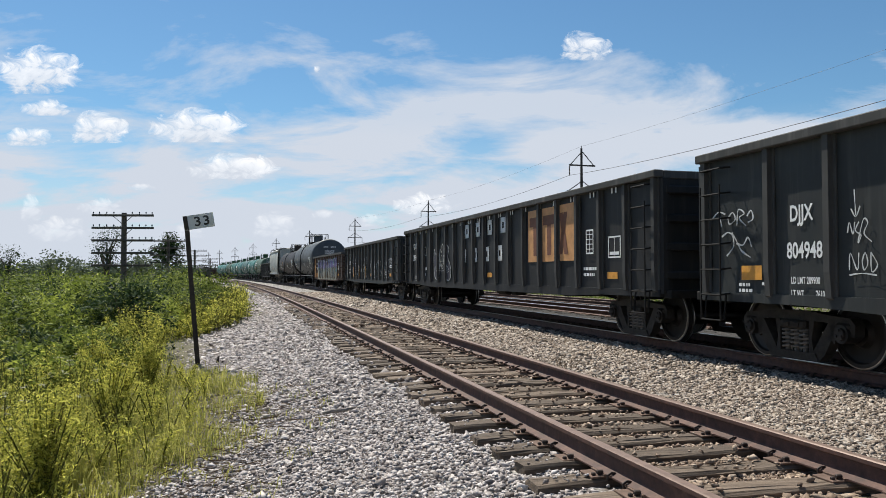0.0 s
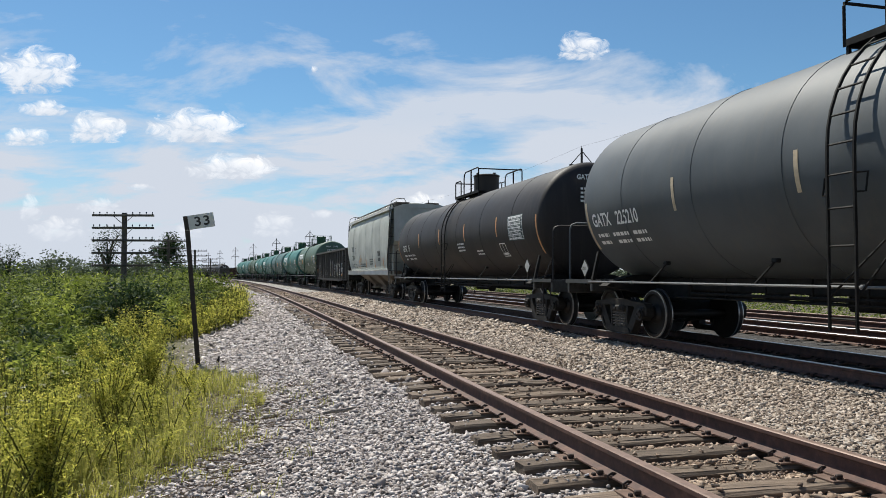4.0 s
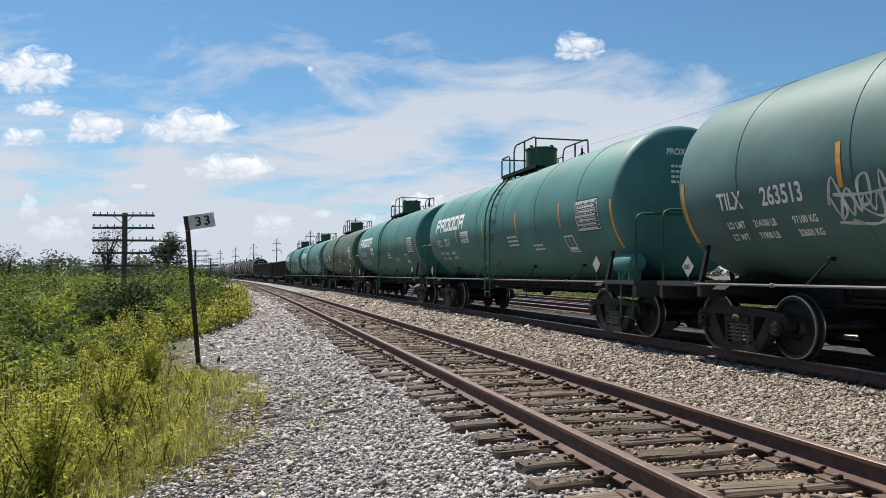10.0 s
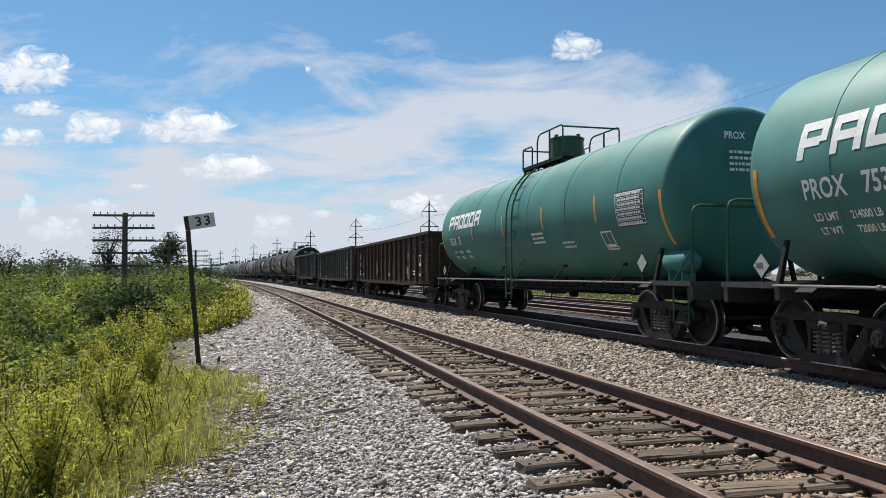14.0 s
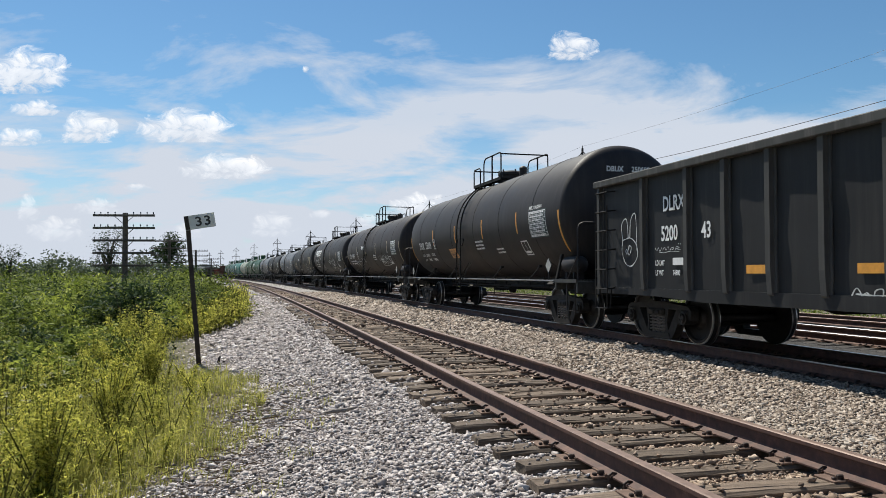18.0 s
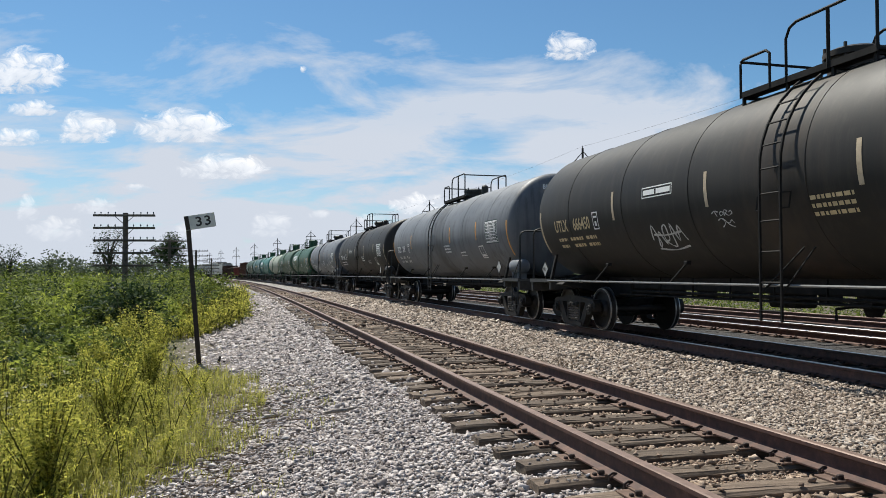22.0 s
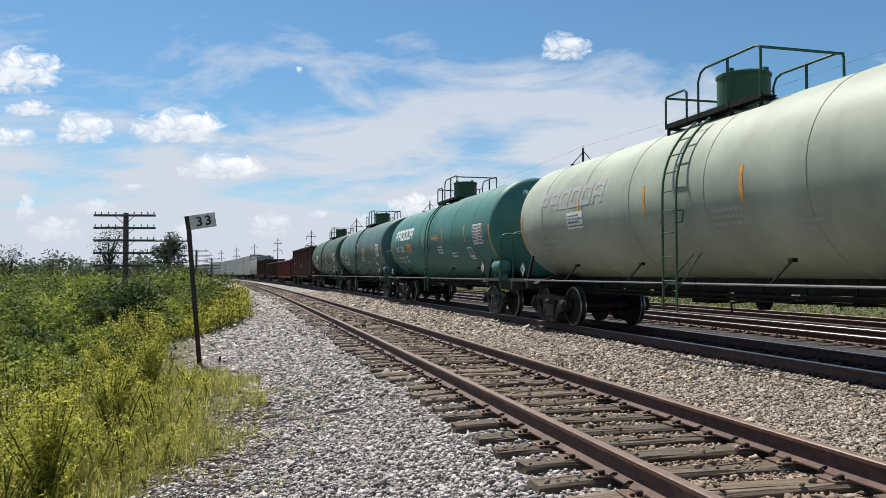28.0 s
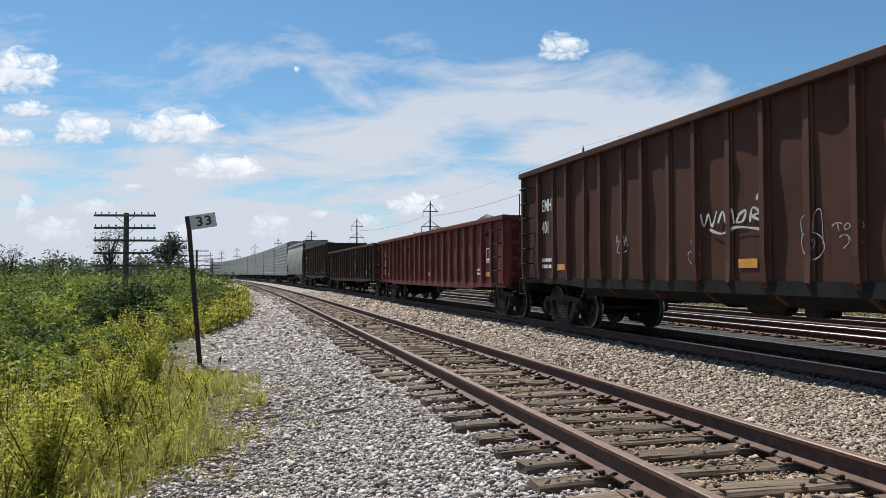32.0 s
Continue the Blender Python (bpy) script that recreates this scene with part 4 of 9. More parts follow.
def tank_car(k, length, mat, marks, low_dome=False, brand=0, gear="reservoir", stripe=M_YELLOW, lid=None, seam=None, pipe=M_PIPE, logo_mat=None, letter=None, girth=1.0, ahead=0.0, load=None, notice=None, spec="", shift=0.0, inset=0.0, plat=0.0, lad=0.0):
    half, tc = length / 2, length - 4.05
    GIRTHS[k] = girth
    lt = length - 1.78 - 0.4 * shift
    letter = letter or M_WHITE
    key = round(length, 1)
    # fatter or slimmer tanks keep their underside where it is
    settle = Matrix.Translation((shift, 0, 0))
    grow = Matrix.Translation((ahead, 0, 1.12)) @ Matrix.Diagonal((1, girth, girth, 1)) @ Matrix.Translation((0, 0, -1.12))
    def on_this(x, z, lift=0.006):
        return on_tank(x + ahead, z, lift, TANK_R * girth, 1.12 + TANK_R * girth)

    up = 2 * TANK_R * (girth - 1)
    car = new("tank_car")
    bands = [round(lt * q, 2) for q in (-0.38, -0.235, -0.10, 0.06, 0.21, 0.37)]
    put("tank_shell", cached(("shell", key), lambda: make_shell(lt, bands)), [mat, seam or mat], car, settle @ grow)
    put("manway_housing", cached("low" if low_dome else "dome", make_low_dome if low_dome else make_dome), lid or mat, car, pose(-0.3 + ahead + 0.8 * shift + plat, 0, up))
    put("top_platform", cached("platform", make_platform), M_UNDER, car, pose(-0.3 + ahead + 0.8 * shift + plat, 0, up))
    put("platform_railing", cached("prail", make_platform_rail), lid or M_UNDER, car, pose(-0.3 + ahead + 0.8 * shift + plat, 0, up))
    put("ladder", cached("ladder", make_tank_ladder), lid or M_UNDER, car, Matrix.Translation((lad, 0, 0)) @ grow)
    put("underframe", cached(("under", key), lambda: make_tank_under(half, tc)), M_UNDER, car)
    put("side_pipe", cached(("pipe", key, 0), lambda: make_side_pipe(half, -1.5)), pipe, car)
    put("side_pipe", cached(("pipe", key, 1), lambda: make_side_pipe(half, 1.5)), pipe, car)
    strut, q = cached("strut", make_strut), half - 1.55
    for x in (-q + 2.4, -q + 5.2, q - 4.4, q - 1.6):
        put("strut", strut, M_UNDER, car, pose(x, 0, 0))
    for turn in (0, 180):
        m = pose(half if turn == 0 else -half, 0, 0, 0, 0, turn)
        put("end_deck", cached("deck", make_end_deck), M_RUN, car, m)
        put("end_handrail", cached("erail", make_end_rail), lid or mat, car, m)
        # braces share the tank's paint; their shade is put in as black
        for side in (0, 180):
            put("saddle_brace", cached("brace", make_saddle_post), M_UNDER, car, pose((half - 1.58) * (1 if turn == 0 else -1), 0, 0, 0, 0, side))
    put("hand_brake", cached("hand_brake", make_hand_brake), M_UNDER, car, pose(-half, 0, 0, 0, 0, 180) @ pose(0, 0.7, 0))
    if gear == "reservoir":
        put("air_reservoir", cached("reservoir", make_reservoir), mat, car, pose(half, 0, 0))
    elif gear == "valves":
        put("brake_gear", cached("valves", make_valves), M_UNDER, car, pose(-half + 2.05, 0, 0))
    add_trucks(car, k, tc)
    add_couplers(car, half)
    # marks on the near side; the rear end (smaller x) is the reader's first end
    xr = -(length - 1.78) / 2 + 0.60 + inset
    t1, t2 = marks
    line = merge_uv([letters(t1, 0.36, 0.76), shift_uv(letters(t2, 0.36, 0.76), 0.36 * 0.585 * len(t1) + 0.14, 0)])
    zt = 2.16
    decal("reporting_mark", line, on_this(xr, zt), letter, car)
    if load:
        rows = []
        for i, (head, pounds, kilos) in enumerate((("LD LMT",) + load[0], ("LT WT",) + load[1])):
            y = 0.10 - 0.20 * i
            rows += [shift_uv(letters(head, 0.15, 0.8), 0.02, y), shift_uv(letters(pounds + " LB", 0.15, 0.72), 0.62, y), shift_uv(letters(kilos + " KG", 0.15, 0.72), 1.42, y)]
        decal("load_limit_lines", merge_uv(rows), on_this(xr + 0.05, zt - 0.36), letter, car)
    else:
        decal("load_limit_lines", lines_uv([(0.0, 0.10, 0.45, 0.075), (0.62, 0.10, 0.62, 0.075), (1.4, 0.10, 0.5, 0.075),
                                        (0.0, -0.06, 0.4, 0.075), (0.70, -0.06, 0.54, 0.075), (1.4, -0.06, 0.5, 0.075)]), on_this(xr + 0.05, zt - 0.30), letter, car)
    for i, x in enumerate((-0.455, -0.27, -0.085, 0.10, 0.285, 0.455)):
        zz = 2.25 if i not in (0, 5) else 1.72
        hh = 0.55 if i not in (0, 5) else 1.0
        decal("reflective_stripe", rect_uv(0, 0, 0.08, hh), on_this(lt * x if i not in (0, 5) else (lt / 2 - 0.42) * (1 if i == 5 else -1) - 0.05 + shift, zz, 0.005), stripe if i % 5 else (stripe if stripe != M_GREYLET else M_WHITE), car)
    # tables and small notes
    if notice:
        nm_, nx, nz = notice
        decal("notice_plate", rect_uv(0, 0, 0.80, 0.36), on_this(nx, nz, 0.006), nm_, car)
        decal("notice_lines", lines_uv([(0.06, 0.04 + 0.075 * i, 0.68 - 0.12 * (i % 2), 0.05 if i == 1 else 0.028) for i in range(4)]), on_this(nx, nz, 0.009), M_BLACKLET, car)
    if spec:
        decal("tank_spec", letters(spec, 0.13, 0.85), on_this(lt * 0.345, 2.78), letter, car)
    decal("data_panel", rect_uv(-0.03, -0.03, 1.08, 0.65), on_this(lt * 0.345, 2.12, 0.004), M_DARKLET, car)
    decal("data_table", merge_uv([frame_uv(0, 0, 1.05, 0.62, 0.018, 7, 4), lines_uv([(0.05, 0.09 * i + 0.02, 0.9, 0.04) for i in range(7)])]), on_this(lt * 0.345, 2.12), letter, car)
    decal("stencil_box", merge_uv([frame_uv(0, 0, 0.46, 0.42, 0.03, 0, 2), rect_uv(0.06, 0.06, 0.40, 0.13)]), on_this(lt * 0.29, 1.70), letter, car)
    decal("stencil_notes", lines_uv([(0, 0.11 * i, 0.75, 0.055) for i in range(3)]), on_this(lt * 0.05, 1.95), letter, car)
    decal("stencil_notes", lines_uv([(0, 0.11 * i, 0.6, 0.05) for i in range(2)]), on_this(lt * 0.16, 1.80), letter, car)
    decal("end_mark", merge_uv([shift_uv(letters(t1, 0.17, 0.9), 0, 0.55), shift_uv(letters(t2, 0.17, 0.9), 0.62, 0.55), lines_uv([(0.1, 0.1 * i, 0.85, 0.05) for i in range(4)])]),
          on_end(-0.55, 2.95, lt / 2 + 0.02 + ahead + shift), letter, car)
    dia = ([(0.02, 0.19), (0.19, 0.02), (0.36, 0.19), (0.19, 0.36)], [(0, 1, 2, 3)])
    decal("hazard_placard", dia, on_wall(half - 2.15, 1.22, -1.47), M_GREYLET, car)
    put("placard_holder", cached("holder", lambda: Build().prism([(0.0, 0.19), (0.19, 0), (0.38, 0.19), (0.19, 0.38)], -1.462, -1.45).box(0.17, 0.21, -1.46, -1.44, -0.16, 0.1).mesh("placard_holder")),
        M_UNDER, car, pose(half - 2.15, 0, 1.22))
    if girth > 1.01 or brand:
        decal("hazard_placard", dia, on_wall(-half + 1.05, 1.14, -1.44), M_GREYLET, car, "faded white diamond hazard placard numbered 3082")
        decal("placard_number", letters("3082", 0.105, 0.8), on_wall(-half + 1.12, 1.295, -1.444), M_BLACKLET, car)
        put("placard_holder", CACHE["holder"], M_UNDER, car, pose(-half + 1.05, 0.03, 1.14))
    if brand:
        brand_blocks(car, on_this, xr - 0.05 if brand == 1 else xr + 0.2, logo_mat or M_WHITE)
    return car


def brand_blocks(car, on_this, x, mat):
    """The owner's mark as six plain slanted blocks with holes."""
    w, h, t, sl = 0.485, 0.47, 0.115, 0.16
    for i in range(6):
        low = 0.15 if i in (0, 1, 5) else 0.0
        bars = [rect_uv(0, 0.0, t, h, sl), rect_uv(w - t, 0.0 if i else 0.19, w, h, sl), rect_uv(t, h - t, w - t, h, sl), rect_uv(t, low, w - t, low + t, sl)]
        decal("brand_block", merge_uv(bars), on_this(x + i * 0.565, 2.66, 0.006), mat, car)


# ---- gondolas ----
def make_gondola_body(length, z0, z1):
    """Open box: near and far walls, ends, floor."""
    half = length / 2 - 0.62
    out = []
    rr = random.Random(int(length * 10))
    for sg in (-1, 1):
        b = Build()
        # plates a little dented between the posts
        nx, nz = 44, 5
        v, f = [], []
        for i in range(nx + 1):
            for j in range(nz + 1):
                dent = rr.gauss(0, 0.010) if 0 < i < nx and 0 < j < nz else 0.0
                v.append((-half + 2 * half * i / nx, sg * 1.452 + dent, z0 + 0.12 + (z1 - z0 - 0.17) * j / nz))
        for i in range(nx):
            for j in range(nz):
                a = i * (nz + 1) + j
                f.append((a, a + nz + 1, a + nz + 2, a + 1))
        b.add(v, f)
        y0, y1 = sorted((sg * 1.40, sg * 1.425))
        b.box(-half + 0.06, half - 0.06, y0, y1, z0 + 0.181, z1 - 0.05)
        me = b.mesh("side_wall", 60)
        out.append(("side_wall", me))
    b = Build()
    b.box(-half + 0.06, half - 0.06, -1.42, 1.42, z0 + 0.10, z0 + 0.18)
    out.append(("floor_plate", b.mesh("floor_plate")))
    for sg in (-1, 1):
        b = Build()
        x0, x1 = sorted((sg * half, sg * (half - 0.06)))
        b.box(x0, x1, -1.44, 1.44, z0 + 0.08, z1 - 0.04)
        out.append(("end_wall", b.mesh("end_wall")))
    return out


def make_gondola_sill(length, z0):
    half = length / 2 - 0.62
    b = Build()
    for sg in (-1, 1):
        y0, y1 = sorted((sg * 1.40, sg * 1.485))
        b.prism([(-half, z0 + 0.12), (half, z0 + 0.12), (half, z0 + 0.0), (half - 2.2, z0 - 0.01), (half - 3.6, z0 - 0.07), (-half + 3.6, z0 - 0.07), (-half + 2.2, z0 - 0.01), (-half, z0 + 0.0)], y0, y1)
    return b.mesh("side_sill")


def make_rib(z0, z1, deep=0.13):
    b = Build()
    b.prism([(-1.455, z0 + 0.06), (-1.52, z0 + 0.10), (-1.455 - deep, z0 + 0.42), (-1.455 - deep, z1 - 0.05), (-1.455, z1 - 0.05)], -0.05, 0.05, "yz")
    b.prism([(-1.455, z0 + 0.02), (-1.475, z0 + 0.02), (-1.475, z1 - 0.05), (-1.455, z1 - 0.05)], -0.10, 0.10, "yz")
    return b.mesh("side_post")


def make_top_chord(length, z1):
    half = length / 2 - 0.62
    b = Build()
    for sg in (-1, 1):
        y0, y1 = sorted((sg * 1.40, sg * 1.585))
        b.soft(-half - 0.02, half + 0.02, y0, y1, z1 - 0.11, z1 + 0.02, 0.015)
        x0, x1 = sorted((sg * (half + 0.03), sg * (half - 0.14)))
        b.soft(x0, x1, -1.398, 1.398, z1 - 0.13, z1 + 0.01, 0.015)
    return b.mesh("top_chord")


def make_end_ribs(length, z0, z1):
    half = length / 2 - 0.62
    b = Build()
    for sg in (1,):
        for i in range(4):
            z = z0 + 0.30 + i * (z1 - z0 - 0.5) / 3.4
            x0, x1 = sorted((sg * half, sg * (half + 0.11)))
            b.soft(x0, x1, -1.42, 1.42, z, z + 0.14, 0.02)
        x0, x1 = sorted((sg * half, sg * (half + 0.10)))
        for y in (-1.46, 1.34):
            b.box(x0, x1, y, y + 0.12, z0 + 0.05, z1 - 0.13)
    return b.mesh("end_ribbing")


def make_gon_under(length, z0):
    half, tc = length / 2, length - 4.3
    b = Build()
    b.soft(-half + 0.3, half - 0.3, -0.30, 0.30, 0.72, z0 + 0.10, 0.02)
    for x in np.linspace(-tc / 2 + 1.8, tc / 2 - 1.8, 6):
        b.prism([(-1.42, z0 + 0.08), (1.42, z0 + 0.08), (0.5, 0.66), (-0.5, 0.66)], x - 0.05, x + 0.05, "yz")
    for sg in (-1, 1):
        b.prism([(-1.42, z0 + 0.08), (1.42, z0 + 0.08), (1.42, z0 - 0.02), (0.4, 0.78), (-0.4, 0.78), (-1.42, z0 - 0.02)], sg * tc / 2 - 0.2, sg * tc / 2 + 0.2, "yz")
        x0, x1 = sorted((sg * (half - 0.62), sg * (half - 0.36)))
        b.soft(x0, x1, -1.42, 1.42, 0.80, z0 + 0.12, 0.015)
    b.tube([(-tc / 2 + 1.4, -0.62, 0.74), (tc / 2 - 1.4, -0.62, 0.74)], 0.025, 5)
    b.lathe([(-0.5, 0.14), (-0.45, 0.17), (0.3, 0.17), (0.36, 0.12)], "x", 14, (0.6, -0.85, 0.78))
    b.lathe([(-0.2, 0.12), (0.0, 0.16), (0.2, 0.12)], "x", 12, (-1.0, 0.7, 0.78))
    b.soft(1.3, 1.7, -0.95, -0.65, 0.62, 0.92, 0.03)
    return b.mesh("underframe")


def make_gon_ladder(z0, z1):
    b = Build()
    k = int((z1 - z0 - 0.2) / 0.36) + 1
    for i in range(k + 1):
        z = z0 - 0.26 + i * 0.37
        if z > z1 - 0.1:
            break
        y = -1.64
        b.tube([(-0.24, -1.46 if z > z0 + 0.1 else -1.55, z), (-0.24, y, z - 0.02), (0.24, y, z - 0.02), (0.24, -1.46 if z > z0 + 0.1 else -1.55, z)], 0.014, 5)
    for x in (-0.24, 0.24):
        b.tube([(x, -1.55, z0 + 0.1), (x, -1.58, z0 - 0.28)], 0.016, 5)
        b.tube([(x, -1.64, z0 - 0.28), (x, -1.64, z1 - 0.5)], 0.014, 5)
    return b.mesh("ladder", 50)


def post_places(half, ribs, bays=None):
    """Where the side posts stand; bays: the first two from either end, where the end bays are wider."""
    if not bays:
        return [-half + 1.15 + i * (2 * half - 2.3) / (ribs - 1) for i in range(ribs)]
    a, b_ = bays
    inner = [-half + b_ + i * (2 * half - 2 * b_) / (ribs - 3) for i in range(ribs - 2)]
    return [-half + a] + inner + [half - a]


def gondola(k, length, z0, z1, mat, ribs, marks, spray=0, load=None, rib_mat=None, chord=None, tape=M_YELLOW, letter=None, belly=False, deep=0.09, first=0, big=1.0, bays=None, rows=None):
    car = new("gondola_car")
    letter = letter or M_WHITE
    key = (round(length, 1), z0, z1)
    half, tc = length / 2 - 0.62, length - 4.3
    for nm, me in cached(("gw", key), lambda: make_gondola_body(length, z0, z1)):
        put(nm, me, mat, car)
    # under a belly the sill is black: the recess's shade put into its colour
    put("side_sill", cached(("gs", key), lambda: make_gondola_sill(length, z0)), M_UNDER if belly else mat, car)
    put("top_chord", cached(("gc", key), lambda: make_top_chord(length, z1)), chord or mat, car)
    er = cached(("ge", key), lambda: make_end_ribs(length, z0, z1))
    put("end_ribbing", er, mat, car)
    put("end_ribbing", er, mat, car, pose(0, 0, 0, 0, 0, 180))
    put("underframe", cached(("gu", key), lambda: make_gon_under(length, z0)), M_UNDER, car)
    rib = cached(("rib", z0, z1, deep), lambda: make_rib(z0, z1, deep))
    xs = post_places(half, ribs, bays)
    shallow = cached(("rib", z0, z1, 0.045), lambda: make_rib(z0, z1, 0.045))
    for i, x in enumerate(xs + [-half + 0.12, half - 0.12]):
        put("side_post", shallow if belly and i % 2 else rib, rib_mat or mat, car, pose(x, 0, 0))
    for x in xs[::2]:
        put("side_post", rib, rib_mat or mat, car, pose(x, 0, 0, 0, 0, 180))
    if belly:
        b = Build()
        q = tc / 2 - 1.35
        b.prism([(-1.40, z0 + 0.02), (1.40, z0 + 0.02), (1.0, 0.74), (-1.0, 0.74)], -q, q, "yz")
        put("belly", b.mesh("belly"), M_UNDER, car)
        gus = cached("gusset", lambda: Build().prism([(-1.60, z0 + 0.10), (-1.50, z0 + 0.10), (-1.06, 0.78), (-1.14, 0.78)], -0.05, 0.05, "yz").mesh("gusset"))
        for x in xs[::2]:
            if abs(x) < q:
                put("gusset", gus, rib_mat or mat, car, pose(x, 0, 0))
    lad = cached(("gl", z0, z1), lambda: make_gon_ladder(z0, z1))
    put("ladder", lad, M_UNDER, car, pose(half - 0.45, 0, 0))
    put("ladder", lad, M_UNDER, car, pose(-half + 0.45, 0, 0))
    add_trucks(car, k, tc)
    add_couplers(car, length / 2)
    yw = -1.466
    t1, t2 = marks
    gap = xs[1] - xs[0]
    h = min(0.34, max(0.25, gap / max(len(t2), 4) * 1.6)) * big
    zt = z0 + 0.62 * (z1 - z0)
    bay = xs[first] + 0.12
    za, zb, h, dx_ = rows or (zt, zt - h * 1.3, h, 0.0)
    decal("reporting_mark", letters(t1, h, 0.74), on_wall(bay + dx_ + (0.06 if rows else 0), za, yw), letter, car)
    decal("car_number", letters(t2, h, 0.74), on_wall(bay + dx_, zb, yw), letter, car)
    if not rows:
        decal("load_limit_lines", lines_uv([(0, 0, 0.8 * gap, 0.08), (0, 0.15, 0.8 * gap, 0.08)]), on_wall(bay, z0 + 0.35, yw), letter, car)
    decal("stencil_box", merge_uv([frame_uv(0, 0, 0.5, 0.42, 0.03, 0, 2), rect_uv(0.06, 0.06, 0.44, 0.12)]), on_wall(xs[-2] + 0.3, z0 + 0.7, yw), letter, car)
    decal("stencil_notes", lines_uv([(0, 0, 0.5, 0.06), (0, 0.12, 0.6, 0.06)]), on_wall(xs[-3] + 0.25, z0 + 0.35, yw), letter, car)
    for x in (xs[ribs // 2] + 0.2, xs[-2] + 0.25) if rows else (xs[1] + 0.2, xs[ribs // 2] + 0.2, xs[-2] + 0.25):
        decal("reflective_stripe", rect_uv(0, 0, 0.42, 0.13), on_wall(x, z0 + 0.30, yw), tape, car)
    rr = random.Random(k)
    for i in range(spray):
        w = gap * rr.uniform(0.45, 0.75)
        x = xs[int((i + 0.7) / spray * (ribs - 1))] + 0.16
        hh = rr.uniform(0.2, 0.48) * (z1 - z0)
        zg = z0 + rr.uniform(0.2, 0.6)
        decal("graffiti", scribble_uv(k * 31 + i, w, hh, rr.choice((2, 2, 3, 3)), rr.uniform(0.026, 0.045)), on_wall(x, zg, -1.478), M_SPRAY, car)
        if rr.random() < 0.45:
            decal("graffiti", scribble_uv(k * 31 + i + 500, w * 0.8, hh * 0.6, rr.choice((2, 3)), 0.022), on_wall(x + 0.1, zg + hh + 0.12, -1.478), M_GREYLET, car)
    return car


# ---- covered hopper ----
def hopper_section(z):
    """Half width of the rounded side at height z."""
    return float(np.interp(z, [1.40, 1.7, 2.4, 3.2, 3.8, 4.15, 4.30], [1.46, 1.53, 1.585, 1.585, 1.53, 1.42, 1.36]))


def make_hopper_sides(half):
    """Curved side sheets and roof, cut back at the ends where the slope sheets start."""
    b = Build()
    zs = [1.40, 1.7, 2.05, 2.4, 2.8, 3.2, 3.5, 3.8, 4.0, 4.15, 4.30]
    ends = [float(np.interp(z, [1.4, 2.75, 4.3], [1.10, 0.30, 0.28])) for z in zs]
    nx = 24
    for sg in (-1, 1):
        v, f = [], []
        for z, e in zip(zs, ends):
            for i in range(nx + 1):
                v.append((-half + e + (2 * half - 2 * e) * i / nx, sg * hopper_section(z), z))
        for i in range(len(zs) - 1):
            for j in range(nx):
                f.append((i * (nx + 1) + j, i * (nx + 1) + j + 1, (i + 1) * (nx + 1) + j + 1, (i + 1) * (nx + 1) + j))
        b.add(v, f)
    b.prism([(-1.36, 4.30), (-0.9, 4.47), (0, 4.52), (0.9, 4.47), (1.36, 4.30)], -half + 0.28, half - 0.28, "yz")
    return b.mesh("hopper_sides", 35)


def make_hopper_eave(half):
    b = Build()
    for sg in (-1, 1):
        b.prism([(sg * 1.36, 4.28), (sg * 1.52, 4.20), (sg * 1.52, 4.36), (sg * 1.36, 4.44)], -half + 0.42, half - 0.42, "yz")
    return b.mesh("eave_rail")


def make_hopper_ends(half):
    b = Build()
    for sg in (-1, 1):
        b.prism([(sg * (half - 1.6), 1.35), (sg * (half - 0.32), 2.75), (sg * (half - 0.32), 4.30), (sg * (half - 0.9), 4.30), (sg * (half - 0.9), 2.9), (sg * (half - 2.6), 1.35)], -1.30, 1.30)
        for y in (-1.32, 1.24):
            x0, x1 = sorted((sg * (half - 0.55), sg * (half - 0.70)))
            b.box(x0, x1, y, y + 0.08, 1.2, 4.2)
        x0, x1 = sorted((sg * (half - 0.5), sg * (half - 1.9)))
        b.box(x0, x1, -1.4, 1.4, 1.14, 1.20)
    return b.mesh("end_slope_sheet")


def make_hopper_sill(half):
    b = Build()
    for sg in (-1, 1):
        y0, y1 = sorted((sg * 1.44, sg * 1.58))
        b.soft(-half + 0.42, half - 0.42, y0, y1, 1.17, 1.40, 0.012)
        y0, y1 = sorted((sg * 1.40, sg * 1.62))
        b.box(-half + 0.42, half - 0.42, y0, y1, 1.385, 1.412)
    return b.mesh("side_sill")


def make_hopper_bay():
    b = Build()
    for xc, w in ((0.0, 1.44),):
        v = []
        for z, a, y in ((1.38, w, 1.42), (0.62, 0.45, 0.55), (0.48, 0.42, 0.50)):
            v += [(xc - a, -y, z), (xc + a, -y, z), (xc + a, y, z), (xc - a, y, z)]
        f = [(0, 1, 2, 3), (8, 11, 10, 9)]
        for i in (0, 4):
            f += [(i + j, i + (j + 1) % 4, i + 4 + (j + 1) % 4, i + 4 + j) for j in range(4)]
        b.add(v, f)
        b.soft(xc - 0.55, xc + 0.55, -0.62, 0.62, 0.40, 0.50, 0.02)
    return b.mesh("outlet_hopper")


